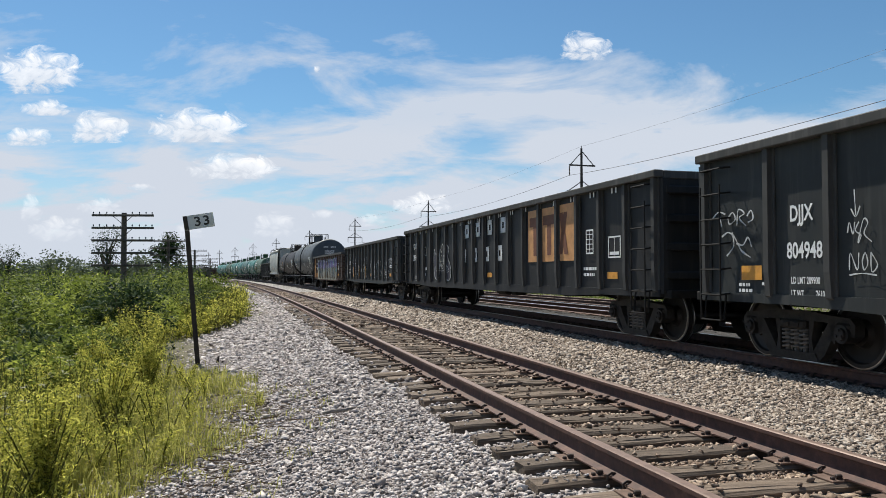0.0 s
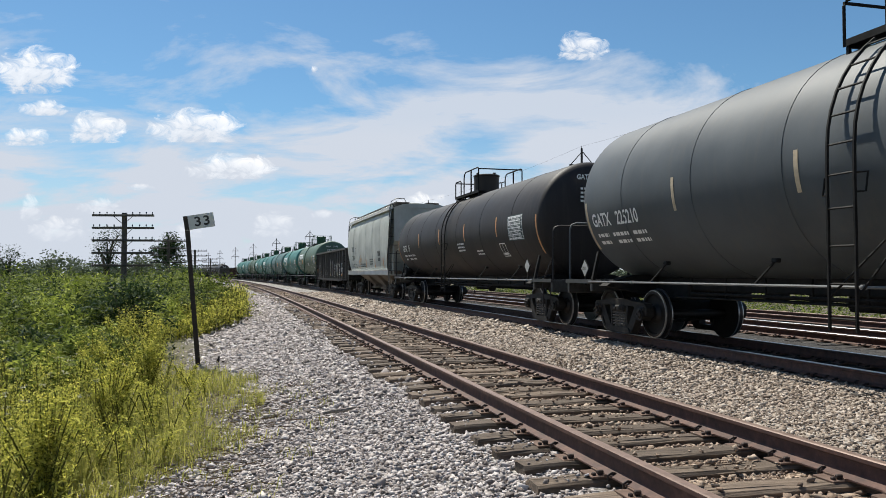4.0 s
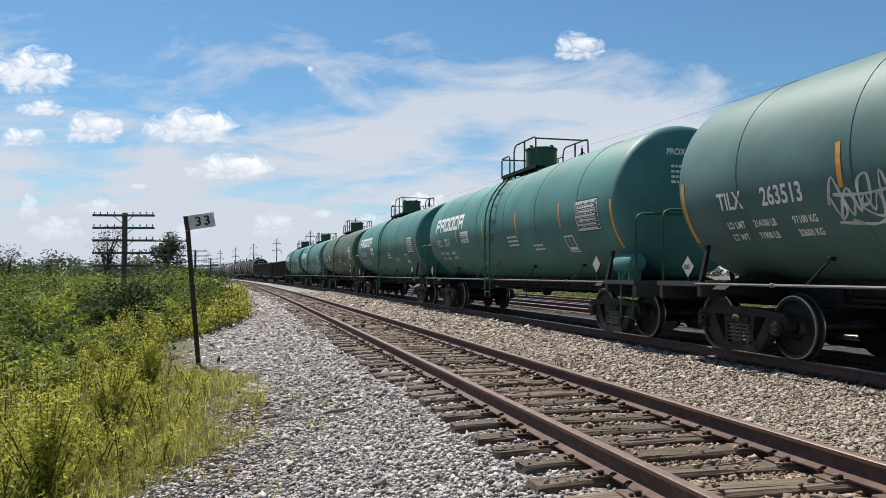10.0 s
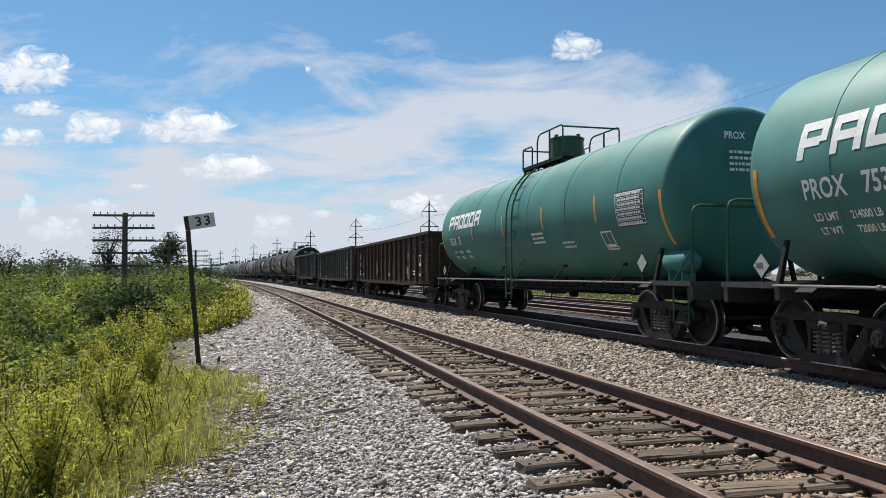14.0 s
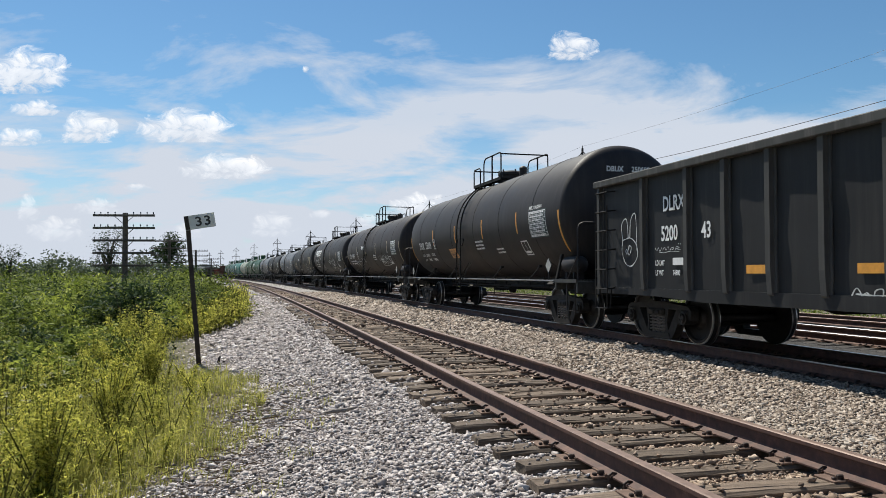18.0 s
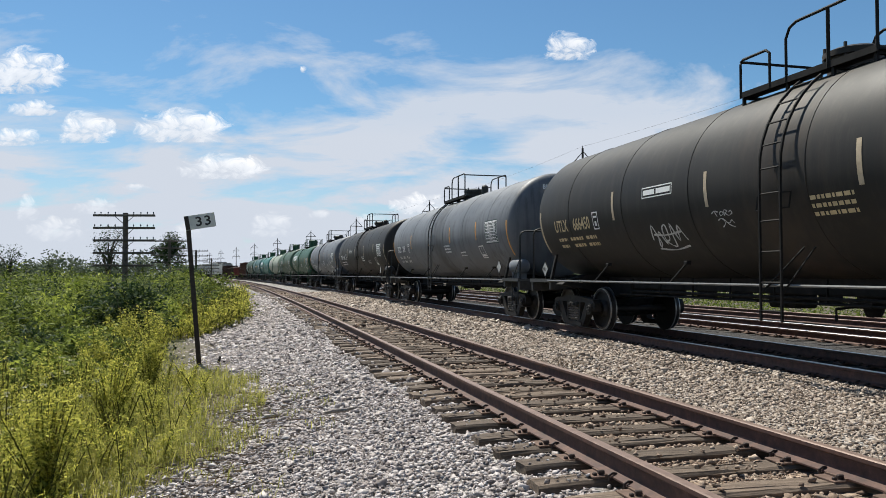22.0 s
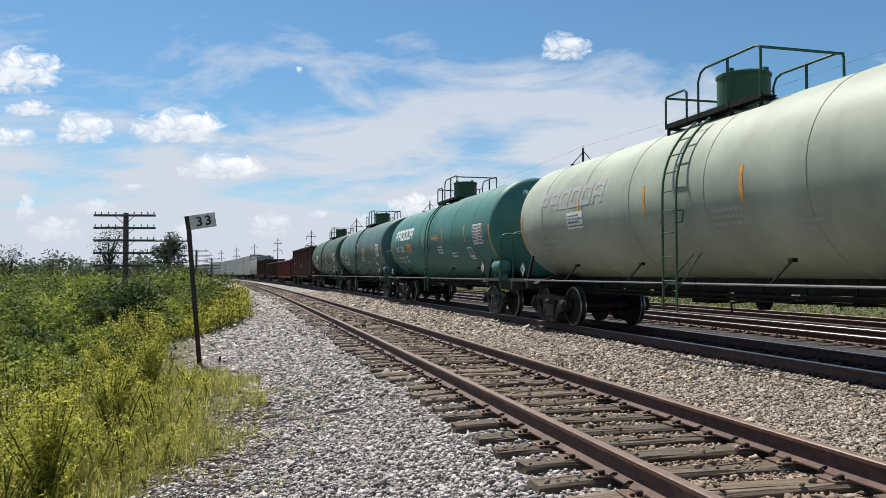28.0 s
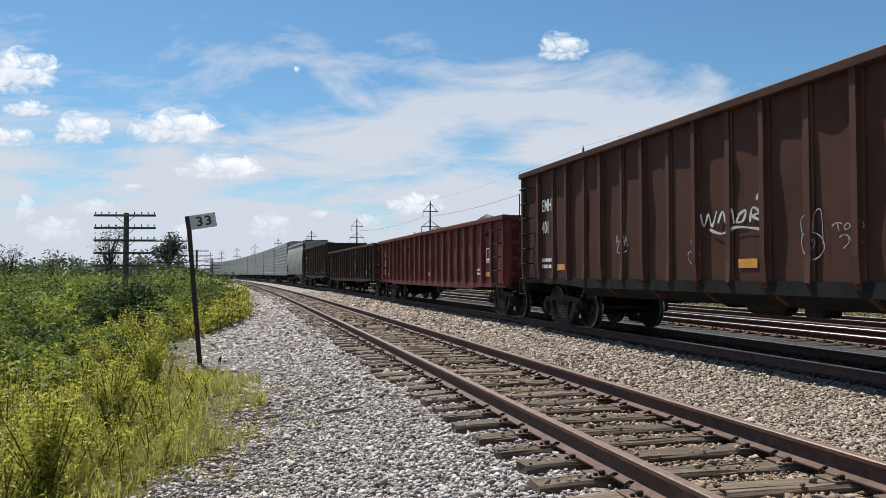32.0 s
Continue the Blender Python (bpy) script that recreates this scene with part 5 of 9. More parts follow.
def make_running_board(half):
    b = Build()
    for k in range(int((2 * half - 1.2) / 0.55)):
        x = -half + 0.6 + k * 0.55
        b.box(x, x + 0.50, -1.02, -0.42, 4.60, 4.63)
        b.box(x, x + 0.50, 0.42, 1.02, 4.60, 4.63)
        b.box(x + 0.2, x + 0.25, -1.1, 1.1, 4.40, 4.60)
        b.box(x, x + 0.545, -1.08, -1.05, 4.60, 4.65)
        b.box(x + 0.2, x + 0.25, -1.34, -1.06, 4.40, 4.45)
    return b.mesh("running_board")


def make_hopper_hatches(half):
    b = Build()
    for k in range(5):
        x = -half + 2.0 + k * (2 * half - 4) / 4
        b.lathe([(4.46, 0.42), (4.62, 0.42), (4.68, 0.34), (4.70, 0.05)], "z", 16, (x, 0, 0))
    return b.mesh("roof_hatches", 40)


def make_hopper_ladder(half):
    b = Build()
    for x in (-0.17, 0.17):
        b.tube([(x, -1.55, 0.42), (x, -1.55, 2.6), (x, -1.50, 4.20)], 0.020, 5)
    for i in range(10):
        z = 0.46 + i * 0.40
        y = -1.55 if z < 2.6 else -1.55 + 0.05 * (z - 2.6) / 1.6
        b.tube([(-0.17, y, z), (0.17, y, z)], 0.013, 5)
        if 1.0 < z < 4.0:
            b.tube([(-0.17, y, z + 0.1), (-0.17, y + 0.55, z + 0.1)], 0.013, 5)
    b.tube([(-0.17, -1.5, 4.2), (-0.17, -1.42, 4.60), (-0.17, -1.2, 4.74), (-0.17, -0.8, 4.74), (-0.17, -0.7, 4.55)], 0.018, 6)
    return b.mesh("ladder", 50)


def hopper_car(k, length, mat, sill_mat, marks):
    car = new("covered_hopper")
    half, tc = length / 2, length - 4.4
    key = round(length, 1)
    hh = half - 0.25
    put("hopper_sides", cached(("hs", key), lambda: make_hopper_sides(hh)), mat, car)
    put("eave_rail", cached(("hv", key), lambda: make_hopper_eave(hh)), sill_mat, car)
    put("end_slope_sheet", cached(("he", key), lambda: make_hopper_ends(hh)), mat, car)
    put("side_sill", cached(("hl", key), lambda: make_hopper_sill(hh)), sill_mat, car)
    bay = cached("hb", make_hopper_bay)
    for xc in (-2.9, 0.0, 2.9):
        put("outlet_hopper", bay, P_BAY, car, pose(xc, 0, 0))
    put("centre_sill", cached(("hc", key), lambda: Build().soft(-hh + 0.5, hh - 0.5, -0.25, 0.25, 0.74, 1.0, 0.01).mesh("centre_sill")), M_UNDER, car)
    put("running_board", cached(("hr", key), lambda: make_running_board(hh)), M_BOARD, car)
    put("roof_hatches", cached(("hh", key), lambda: make_hopper_hatches(hh)), mat, car)
    lad = cached(("hd", key), lambda: make_hopper_ladder(hh))
    put("ladder", lad, M_RUN, car, pose(hh - 0.25, 0, 0, 0, 0, 0))
    put("ladder", lad, M_RUN, car, pose(-hh + 0.25, 0, 0))
    for x in (-4.0, -2.0, 0.0, 2.0, 4.0):
        b = Build()
        zs = [1.41, 1.7, 2.05, 2.4, 2.8, 3.2, 3.5, 3.8, 4.0, 4.15]
        b.tube([(x, -hopper_section(z) + 0.002, z) for z in zs], 0.012, 4)
        put("side_seam", b.mesh("side_seam"), mat, car)
    add_trucks(car, k, tc)
    add_couplers(car, half)

    def skin(x, z):
        def place(u, v):
            return (x + u, -hopper_section(z + v) - 0.008, z + v)
        return place
    t1, t2 = marks
    decal("reporting_mark", letters(t1, 0.38, 0.85), skin(-hh + 1.87, 2.52), M_DARKLET, car)
    decal("car_number", letters(t2, 0.38, 0.85), skin(-hh + 1.98, 2.01), M_DARKLET, car)
    decal("load_limit_lines", merge_uv([shift_uv(letters(tx, 0.12, 0.8), u, v) for tx, u, v in (("LD LMT", 0, 0.16), ("227300 LBS", 0.5, 0.16), ("103100 KGS", 1.25, 0.16), ("LT WT", 0.05, 0), ("58700 LBS", 0.6, 0), ("26650 KGS", 1.3, 0), ("12-99", 2.1, 0))]), skin(-hh + 1.9, 1.56), M_DARKLET, car)
    decal("stencil_notes", lines_uv([(0, 0.12 * i, 1.6, 0.06) for i in range(2)]), skin(-1.62, 1.60), M_DARKLET, car)
    decal("stencil_notes", lines_uv([(0, 0.12 * i, 0.9, 0.06) for i in range(3)]), skin(1.2, 1.7), M_DARKLET, car)
    decal("stencil_box", frame_uv(0, 0, 0.28, 0.34, 0.025), skin(-hh + 3.15, 2.36), M_DARKLET, car)
    decal("stencil_box", merge_uv([rect_uv(0, 0, 0.6, 0.16), rect_uv(0, 0.24, 0.27, 0.5), rect_uv(0.33, 0.24, 0.6, 0.5)]), skin(hh - 3.0, 1.85), M_BLACKLET, car)
    for x in (-2.09, 0.05, 2.6, hh - 1.75):
        decal("reflective_stripe", rect_uv(0, 0, 0.13, 0.48), skin(x, 1.5), M_ORANGE, car)
    tag(car, "looped_tag", skin(-1.95, 1.75), 0.72, 0.42, 0.045, M_TAN_SPRAY)
    tag(car, "six", skin(-1.72, 1.98), 0.3, 0.26, 0.04, M_TAN_SPRAY)
    return car


# ---- high freight cars with ribbed side panels ----
def make_box_body(half):
    b = Build()
    b.box(-half, half, -1.46, 1.46, 1.0, 5.0)
    b.prism([(-1.46, 5.0), (-0.9, 5.16), (0.9, 5.16), (1.46, 5.0)], -half, half, "yz")
    return b.mesh("car_body")


def make_box_panel(w):
    """One pressed sheet with nine folds."""
    sheet = [(-1.462, 4.92), (-1.462, 1.08), (-1.50, 1.08)]
    for i in range(9):
        z = 1.3 + i * 0.41
        sheet += [(-1.50, z), (-1.53, z + 0.02), (-1.53, z + 0.11), (-1.50, z + 0.13)]
    return Build().prism(sheet + [(-1.50, 4.92)], -w / 2, w / 2, "yz").mesh("side_panel")


def box_car(k, length, mat, panel_mat):
    car = new("ribbed_box_car")
    half, tc = length / 2 - 0.55, length - 4.6
    put("car_body", cached(("bb", round(length, 1)), lambda: make_box_body(half)), mat, car)
    w = 2 * half / 6
    pan = cached(("bp", round(length, 1)), lambda: make_box_panel(w - 0.12))
    for i in range(6):
        put("side_panel", pan, panel_mat, car, pose(-half + w * (i + 0.5), 0, 0))
    put("underframe", cached(("bu", round(length, 1)), lambda: make_gon_under(length, 1.0)), M_UNDER, car)
    add_trucks(car, k, tc)
    add_couplers(car, length / 2)
    return car


# ---- painted panels on gondolas ----
def patches_uv(seed, w, h, n, lo, hi):
    rr = random.Random(seed)
    out = []
    for _ in range(n):
        a, b_ = rr.uniform(lo, hi), rr.uniform(lo, hi) * 0.8
        u, v = rr.uniform(0, w - a), rr.uniform(0, max(h - b_, 0.01))
        k = rr.randint(5, 8)
        pts = [(u + a / 2 + a / 2 * rr.uniform(0.5, 1) * math.cos(6.283 * i / k), v + b_ / 2 + b_ / 2 * rr.uniform(0.5, 1) * math.sin(6.283 * i / k)) for i in range(k)]
        out.append((pts, [tuple(range(k))]))
    return merge_uv(out)


M_MURAL_GREY = plain("grey_green_spray_fill", (0.25, 0.245, 0.19), 0.7, 0.0, 0.4, 4, 0.0)
M_MURAL_PURPLE = plain("purple_spray_fill", (0.13, 0.11, 0.27), 0.7, 0.0, 0.45, 3, 0.0)
M_MURAL_TEAL = plain("teal_spray_fill", (0.06, 0.22, 0.26), 0.7, 0.0, 0.3, 3, 0.0)
M_MURAL_SILVER = plain("faded_silver_spray", (0.34, 0.33, 0.29), 0.6, 0.0, 0.55, 5, 0.0)
M_RUSTPANEL = plain("rusty_orange_primer", (0.36, 0.17, 0.045), 0.8, 0.0, 0.55, 4, 0.1)
M_MURAL_NIGHT = plain("faded_night_blue_spray", (0.028, 0.028, 0.044), 0.7, 0.0, 0.3, 4, 0.0)
M_TAN_SPRAY = plain("faded_tan_spray", (0.42, 0.30, 0.19), 0.7, 0.0, 0.25, 4, 0.0)
M_GREENPATCH = plain("pale_green_patch_paint", (0.10, 0.27, 0.15), 0.6, 0.0, 0.2, 4, 0.0)
M_BROWNLET = plain("brown_letter_paint", (0.16, 0.06, 0.03), 0.7, 0.0, 0.3, 3, 0.0)


def blob_uv(rr, pts, rough=0.05):
    """A closed outline with slightly wavering edges, filled as a fan."""
    out = []
    for i, (a, b_) in enumerate(pts):
        c, d = pts[(i + 1) % len(pts)]
        k = max(1, int(math.hypot(c - a, d - b_) / 0.22))
        for q in range(k):
            out.append((a + (c - a) * q / k + rr.gauss(0, rough * 0.4), b_ + (d - b_) * q / k + rr.gauss(0, rough * 0.4)))
    return out, [tuple(range(len(out)))]


def mural(car, length, ribs, z0, z1):
    """Big painted letters over nearly the whole side: tan below, purple above, with dark wedges, teal patches and white contours."""
    rr = random.Random(77)
    half = length / 2 - 0.62
    xs = post_places(half, ribs, (1.35, 2.57))
    x0, w, zb, h = xs[1] + 0.12, xs[-2] - xs[1] - 0.3, z0 + 0.16, (z1 - z0) - 0.34
    n_ = 7
    c = w / n_
    for lo_, hi_, mat, y in ((0.0, 0.52, M_MURAL_GREY, -1.479), (0.47, 0.88, M_MURAL_PURPLE, -1.481)):
        for i in range(n_):
            a, b_ = i * c - 0.02, (i + 1) * c + rr.uniform(-0.10, 0.04)
            v1 = (hi_ + rr.uniform(-0.05, 0.07)) * h
            decal("graffiti_fill", blob_uv(rr, [(a, lo_ * h), (b_, (lo_ + rr.uniform(-0.04, 0.02) * (lo_ > 0)) * h), (b_ - 0.05, v1), (a + 0.05, v1 - 0.03)]), on_wall(x0, zb, y), mat, car)
    for i in range(n_):
        u = i * c
        lean = rr.uniform(-0.25, 0.5)
        decal("graffiti_shadow", blob_uv(rr, [(u + 0.35 * c, 0), (u + 0.5 * c, 0), (u + 0.62 * c + lean * 0.4, 0.46 * h), (u + 0.40 * c + lean * 0.4, 0.50 * h)], 0.03), on_wall(x0, zb, -1.483), M_BLACKLET, car)
        decal("graffiti_fill", blob_uv(rr, [(u + 0.70 * c, 0.30 * h), (u + 0.98 * c, 0.22 * h), (u + 0.95 * c, 0.50 * h), (u + 0.76 * c, 0.52 * h)], 0.06), on_wall(x0, zb, -1.484), M_MURAL_TEAL, car)
        if i % 2:
            decal("graffiti_fill", blob_uv(rr, [(u + 0.86 * c, 0.62 * h), (u + 1.04 * c, 0.60 * h), (u + 1.02 * c, 0.92 * h), (u + 0.84 * c, 0.95 * h)], 0.06), on_wall(x0, zb, -1.4845), M_MURAL_TEAL if i % 4 == 1 else M_BROWNLET, car)
        top = [(u + 0.06 * c + 0.86 * c * q / 10, h * (0.86 + 0.06 * math.sin(q * 0.9 + i * 2) - 0.03 * (q % 3 == 1))) for q in range(11)]
        decal("graffiti", stroke_uv(top, 0.08), on_wall(x0, zb, -1.486), M_SPRAY, car)
        pts = [(u + c * (0.62 + 0.30 * math.sin(2.6 * q / 12 + lean)), h * (0.86 - 0.80 * q / 12)) for q in range(13)]
        decal("graffiti", stroke_uv(pts, 0.065), on_wall(x0, zb, -1.487), M_SPRAY, car)
        decal("graffiti", stroke_uv([(u + 0.08 * c, 0.82 * h), (u + 0.10 * c, 0.5 * h), (u + (0.28 + lean * 0.3) * c, 0.02 * h)], 0.055), on_wall(x0, zb, -1.487), M_SPRAY, car)
        if i in (1, 3):
            ring = [(u + 0.45 * c + 0.17 * math.cos(0.55 * q), 0.66 * h + 0.15 * math.sin(0.55 * q)) for q in range(13)]
            decal("graffiti", stroke_uv(ring, 0.05), on_wall(x0, zb, -1.488), M_GREYLET, car)
            decal("graffiti_shadow", ([(u + 0.45 * c + 0.10 * math.cos(q), 0.66 * h + 0.09 * math.sin(q)) for q in range(6)], [tuple(range(6))]), on_wall(x0, zb, -1.486), M_BLACKLET, car)
    # the paint runs over the posts as well
    for x in xs[2:-2]:
        cut = rr.uniform(0.42, 0.52) * h
        decal("graffiti_fill", rect_uv(-0.049, 0.30, 0.049, cut), on_wall(x, zb, -1.509), M_MURAL_GREY if rr.random() < 0.8 else M_BLACKLET, car)
        decal("graffiti_fill", rect_uv(-0.049, cut, 0.049, h * rr.uniform(0.8, 0.92)), on_wall(x, zb, -1.509), M_MURAL_PURPLE if rr.random() < 0.75 else M_MURAL_TEAL, car)
    for i in range(n_):
        decal("graffiti_fill", blob_uv(rr, [(i * c + 0.1, 0.0), ((i + 0.9) * c, 0.0), ((i + 0.95) * c, 0.155), (i * c + 0.05, 0.155)], 0.02), on_wall(x0, z0 + 0.0, -1.489), M_MURAL_GREY, car)
    # drips, scuffs and bare patches over the letters
    for i in range(46):
        u, v = rr.uniform(0, w), rr.uniform(0.1, 0.9) * h
        mat = rr.choice((M_SPRAY, M_MURAL_PURPLE, M_BLACKLET, M_MURAL_TEAL, M_BROWNLET, M_MURAL_GREY))
        d = rr.uniform(0.12, 0.45)
        decal("graffiti_drip", stroke_uv([(u, v), (u + rr.gauss(0, 0.02), v - d * 0.5), (u + rr.gauss(0, 0.03), max(0.0, v - d))], rr.uniform(0.015, 0.06)), on_wall(x0, zb, -1.489), mat, car)
    for mat, n2, y in ((M_BLACKLET, 34, -1.4895), (M_BROWNLET, 26, -1.490), (M_MURAL_SILVER, 26, -1.4905), (M_MURAL_TEAL, 12, -1.491)):
        decal("worn_patch", patches_uv(n2 + 5, w, h * 0.95, n2, 0.05, 0.26), on_wall(x0, zb, y), mat, car)
    for u, v, lean in ((0.10, 0.0, 0.35), (0.27, 0.05, -0.3), (0.46, 0.0, 0.4), (0.63, 0.02, -0.35), (0.84, 0.0, 0.3)):
        bar = [(u * w, v * h), (u * w + 0.16, v * h), (u * w + 0.16 + lean, 0.55 * h), (u * w + lean, 0.55 * h)]
        decal("graffiti_shadow", blob_uv(rr, bar, 0.03), on_wall(x0, zb, -1.4915), M_BLACKLET, car)
        decal("graffiti", stroke_uv([bar[1], bar[2]], 0.05), on_wall(x0, zb, -1.4925), M_SPRAY, car)
    # bare orange primer at the rear end
    decal("rusty_primer", blob_uv(rr, [(0.0, 0.0), (0.80, 0.02), (0.72, 0.5), (0.80, 0.9), (0.62, h), (0.05, h)], 0.05), on_wall(-half + 0.2, zb, -1.47), M_RUSTPANEL, car)
    decal("rusty_primer", blob_uv(rr, [(0.0, 0.0), (2.1, 0.0), (2.0, 0.34), (1.2, 0.36), (0.1, 0.40)], 0.05), on_wall(-half + 0.3, zb - 0.02, -1.472), M_RUSTPANEL, car)


def silver_piece(car, length, ribs):
    """A faded silver tag over two bays of a black car."""
    rr = random.Random(5)
    half = length / 2 - 0.62
    step = 1.02
    for i, mat in ((6, M_SPRAY), (7, M_MURAL_SILVER)):
        x = -half + 1.15 + i * step + 0.13
        pts = [(0.0, 0.0), (step - 0.26, 0.0)] + [(step - 0.26 - (step - 0.26) * q / 8, 1.05 + (0.22 if q % 2 else -0.14) * rr.uniform(0.5, 1)) for q in range(9)]
        decal("graffiti_fill", blob_uv(rr, pts, 0.03), on_wall(x, 1.08, -1.476), M_MURAL_SILVER, car)
        decal("graffiti_shadow", scribble_uv(40 + i, step - 0.4, 0.9, 3, 0.05), on_wall(x + 0.05, 1.15, -1.479), M_BLACKLET if i == 6 else M_BROWNLET, car)


# sprayed figures on a unit square, drawn as smooth lines
TAGS = {
    "bubble_m": (((0.0, 0.62), (0.12, 0.48), (0.36, 0.36), (0.42, 0.22), (0.62, 0.12), (0.66, 0.0), (0.80, 0.02), (0.82, 0.40), (0.76, 0.95), (0.64, 0.80), (0.56, 0.98), (0.30, 0.90), (0.44, 0.70), (0.50, 0.24)),
                 ((0.62, 0.80), (0.66, 0.42), (0.74, 0.14))),
    "bubble_b": (((0.05, 0.86), (0.0, 0.70), (0.10, 0.66), (0.22, 0.20), (0.36, 0.0), (0.62, 0.08), (0.74, 0.34), (0.60, 0.56), (0.46, 0.62), (0.72, 0.74), (0.66, 0.98), (0.40, 0.92), (0.30, 1.0), (0.12, 0.88)),
                 ((0.34, 0.40), (0.44, 0.20), (0.56, 0.30), (0.44, 0.46), (0.34, 0.40)), ((0.70, 0.30), (0.86, 0.14), (1.0, 0.24))),
    "peace": (((0.06, 0.52), (0.02, 0.30), (0.22, 0.06), (0.60, 0.0), (0.92, 0.16), (0.94, 0.34), (0.78, 0.48), (0.50, 0.56), (0.24, 0.54), (0.06, 0.52)), ((0.06, 0.52), (0.0, 0.84), (0.30, 0.94), (0.40, 0.58)),
              ((0.50, 0.58), (0.56, 0.92), (0.84, 1.0), (0.92, 0.30)), ((0.30, 0.34), (0.46, 0.22), (0.58, 0.36), (0.46, 0.40), (0.34, 0.24), (0.24, 0.30), (0.30, 0.34))),
    "crown_tag": (((0.0, 0.66), (0.06, 0.30), (0.14, 0.62), (0.20, 0.28), (0.28, 0.70)), ((0.30, 0.36), (0.38, 0.66), (0.44, 0.34), (0.52, 0.68), (0.56, 0.30)), ((0.62, 0.50), (0.74, 0.62), (0.70, 0.36), (0.60, 0.34), (0.66, 0.56)),
                  ((0.80, 0.30), (0.84, 0.66), (0.94, 0.52), (0.84, 0.44), (1.0, 0.28)), ((0.16, 0.20), (0.36, 0.06), (0.60, 0.20), (0.94, 0.10)), ((0.90, 0.84), (0.92, 1.0)), ((0.98, 0.82), (1.0, 0.98))),
    "six": (((0.30, 1.0), (0.86, 1.0), (0.66, 0.62), (0.84, 0.40), (0.82, 0.12), (0.58, 0.0), (0.24, 0.10), (0.06, 0.36), (0.20, 0.54), (0.40, 0.48), (0.30, 1.0)), ((0.44, 0.48), (0.52, 0.32)), ((0.84, 0.52), (1.0, 0.34))),
    "zigzag": (((0.0, 0.10), (0.14, 0.60), (0.36, 0.94)), ((0.42, 1.0), (0.38, 0.40), (0.28, 0.0)), ((0.56, 0.86), (0.70, 0.58), (0.82, 0.48), (0.98, 0.90)), ((0.70, 0.50), (0.74, 0.40), (0.88, 0.42), (0.80, 0.0), (0.98, 0.0), (1.0, 0.28))),
    "arrow_tag": (((0.30, 1.0), (0.32, 0.84), (0.34, 0.70)), ((0.18, 0.78), (0.34, 0.68), (0.48, 0.80)), ((0.06, 0.50), (0.12, 0.62), (0.24, 0.48), (0.30, 0.62)), ((0.44, 0.62), (0.32, 0.52), (0.50, 0.46), (0.40, 0.38), (0.58, 0.64), (0.72, 0.60), (0.60, 0.48), (0.84, 0.38)),
                  ((0.10, 0.06), (0.14, 0.26), (0.36, 0.06), (0.42, 0.26)), ((0.52, 0.16), (0.62, 0.26), (0.70, 0.14), (0.58, 0.06), (0.52, 0.16)), ((0.80, 0.26), (0.82, 0.04), (1.0, 0.12), (0.80, 0.26)), ((0.10, 0.0), (0.5, 0.02), (0.98, 0.0))),
    "short_tag": (((0.0, 0.86), (0.16, 0.98), (0.34, 0.92)), ((0.18, 0.96), (0.24, 0.68)), ((0.40, 0.84), (0.52, 0.94), (0.58, 0.80), (0.44, 0.72), (0.40, 0.84)), ((0.62, 0.68), (0.66, 0.98), (0.80, 0.90), (0.68, 0.82), (0.84, 0.66)), ((0.86, 0.84), (0.96, 0.94), (1.0, 0.78), (0.88, 0.72)),
                  ((0.24, 0.48), (0.40, 0.56), (0.56, 0.46), (0.72, 0.20), (0.94, 0.06)), ((0.50, 0.56), (0.54, 0.30), (0.36, 0.10)), ((0.60, 0.34), (0.76, 0.30), (0.88, 0.44), (0.96, 0.26))),
    "throw_up": (((0.06, 0.10), (0.0, 0.50), (0.05, 0.88), (0.14, 0.72), (0.22, 0.96), (0.31, 0.80), (0.36, 0.42), (0.32, 0.06), (0.18, 0.0), (0.06, 0.10)), ((0.36, 0.50), (0.38, 0.88), (0.48, 0.78), (0.52, 1.0), (0.62, 0.84), (0.58, 0.44), (0.44, 0.40), (0.36, 0.50)),
                 ((0.62, 0.84), (0.74, 0.92), (0.72, 1.0), (0.90, 0.86), (0.84, 0.62), (0.98, 0.40), (1.0, 0.10), (0.86, 0.0), (0.70, 0.08), (0.66, 0.42), (0.58, 0.44)), ((0.78, 0.40), (0.82, 0.20), (0.90, 0.28), (0.78, 0.40)), ((0.12, 0.40), (0.18, 0.20), (0.25, 0.32))),
    "looped_tag": (((0.0, 0.40), (0.10, 0.95), (0.20, 0.30), (0.10, 0.10), (0.26, 0.70), (0.36, 0.20), (0.40, 0.80), (0.52, 0.90), (0.50, 0.40), (0.38, 0.30), (0.60, 0.10), (0.66, 0.95), (0.78, 0.30), (0.86, 0.85), (1.0, 0.30)), ((0.04, 0.02), (0.50, -0.06), (0.96, 0.08)), ((0.08, 0.6), (0.46, 0.55), (0.92, 0.64))),
}


def smooth_line(pts, k=5):
    out, n_ = [], len(pts)
    for i in range(n_ - 1):
        p0, p1, p2, p3 = pts[max(i - 1, 0)], pts[i], pts[i + 1], pts[min(i + 2, n_ - 1)]
        for q in range(k):
            t = q / k
            out.append(tuple(0.5 * (2 * b1 + (c1 - a1) * t + (2 * a1 - 5 * b1 + 4 * c1 - d1) * t * t + (3 * b1 - a1 - 3 * c1 + d1) * t ** 3) for a1, b1, c1, d1 in zip(p0, p1, p2, p3)))
    return out + [pts[-1]]


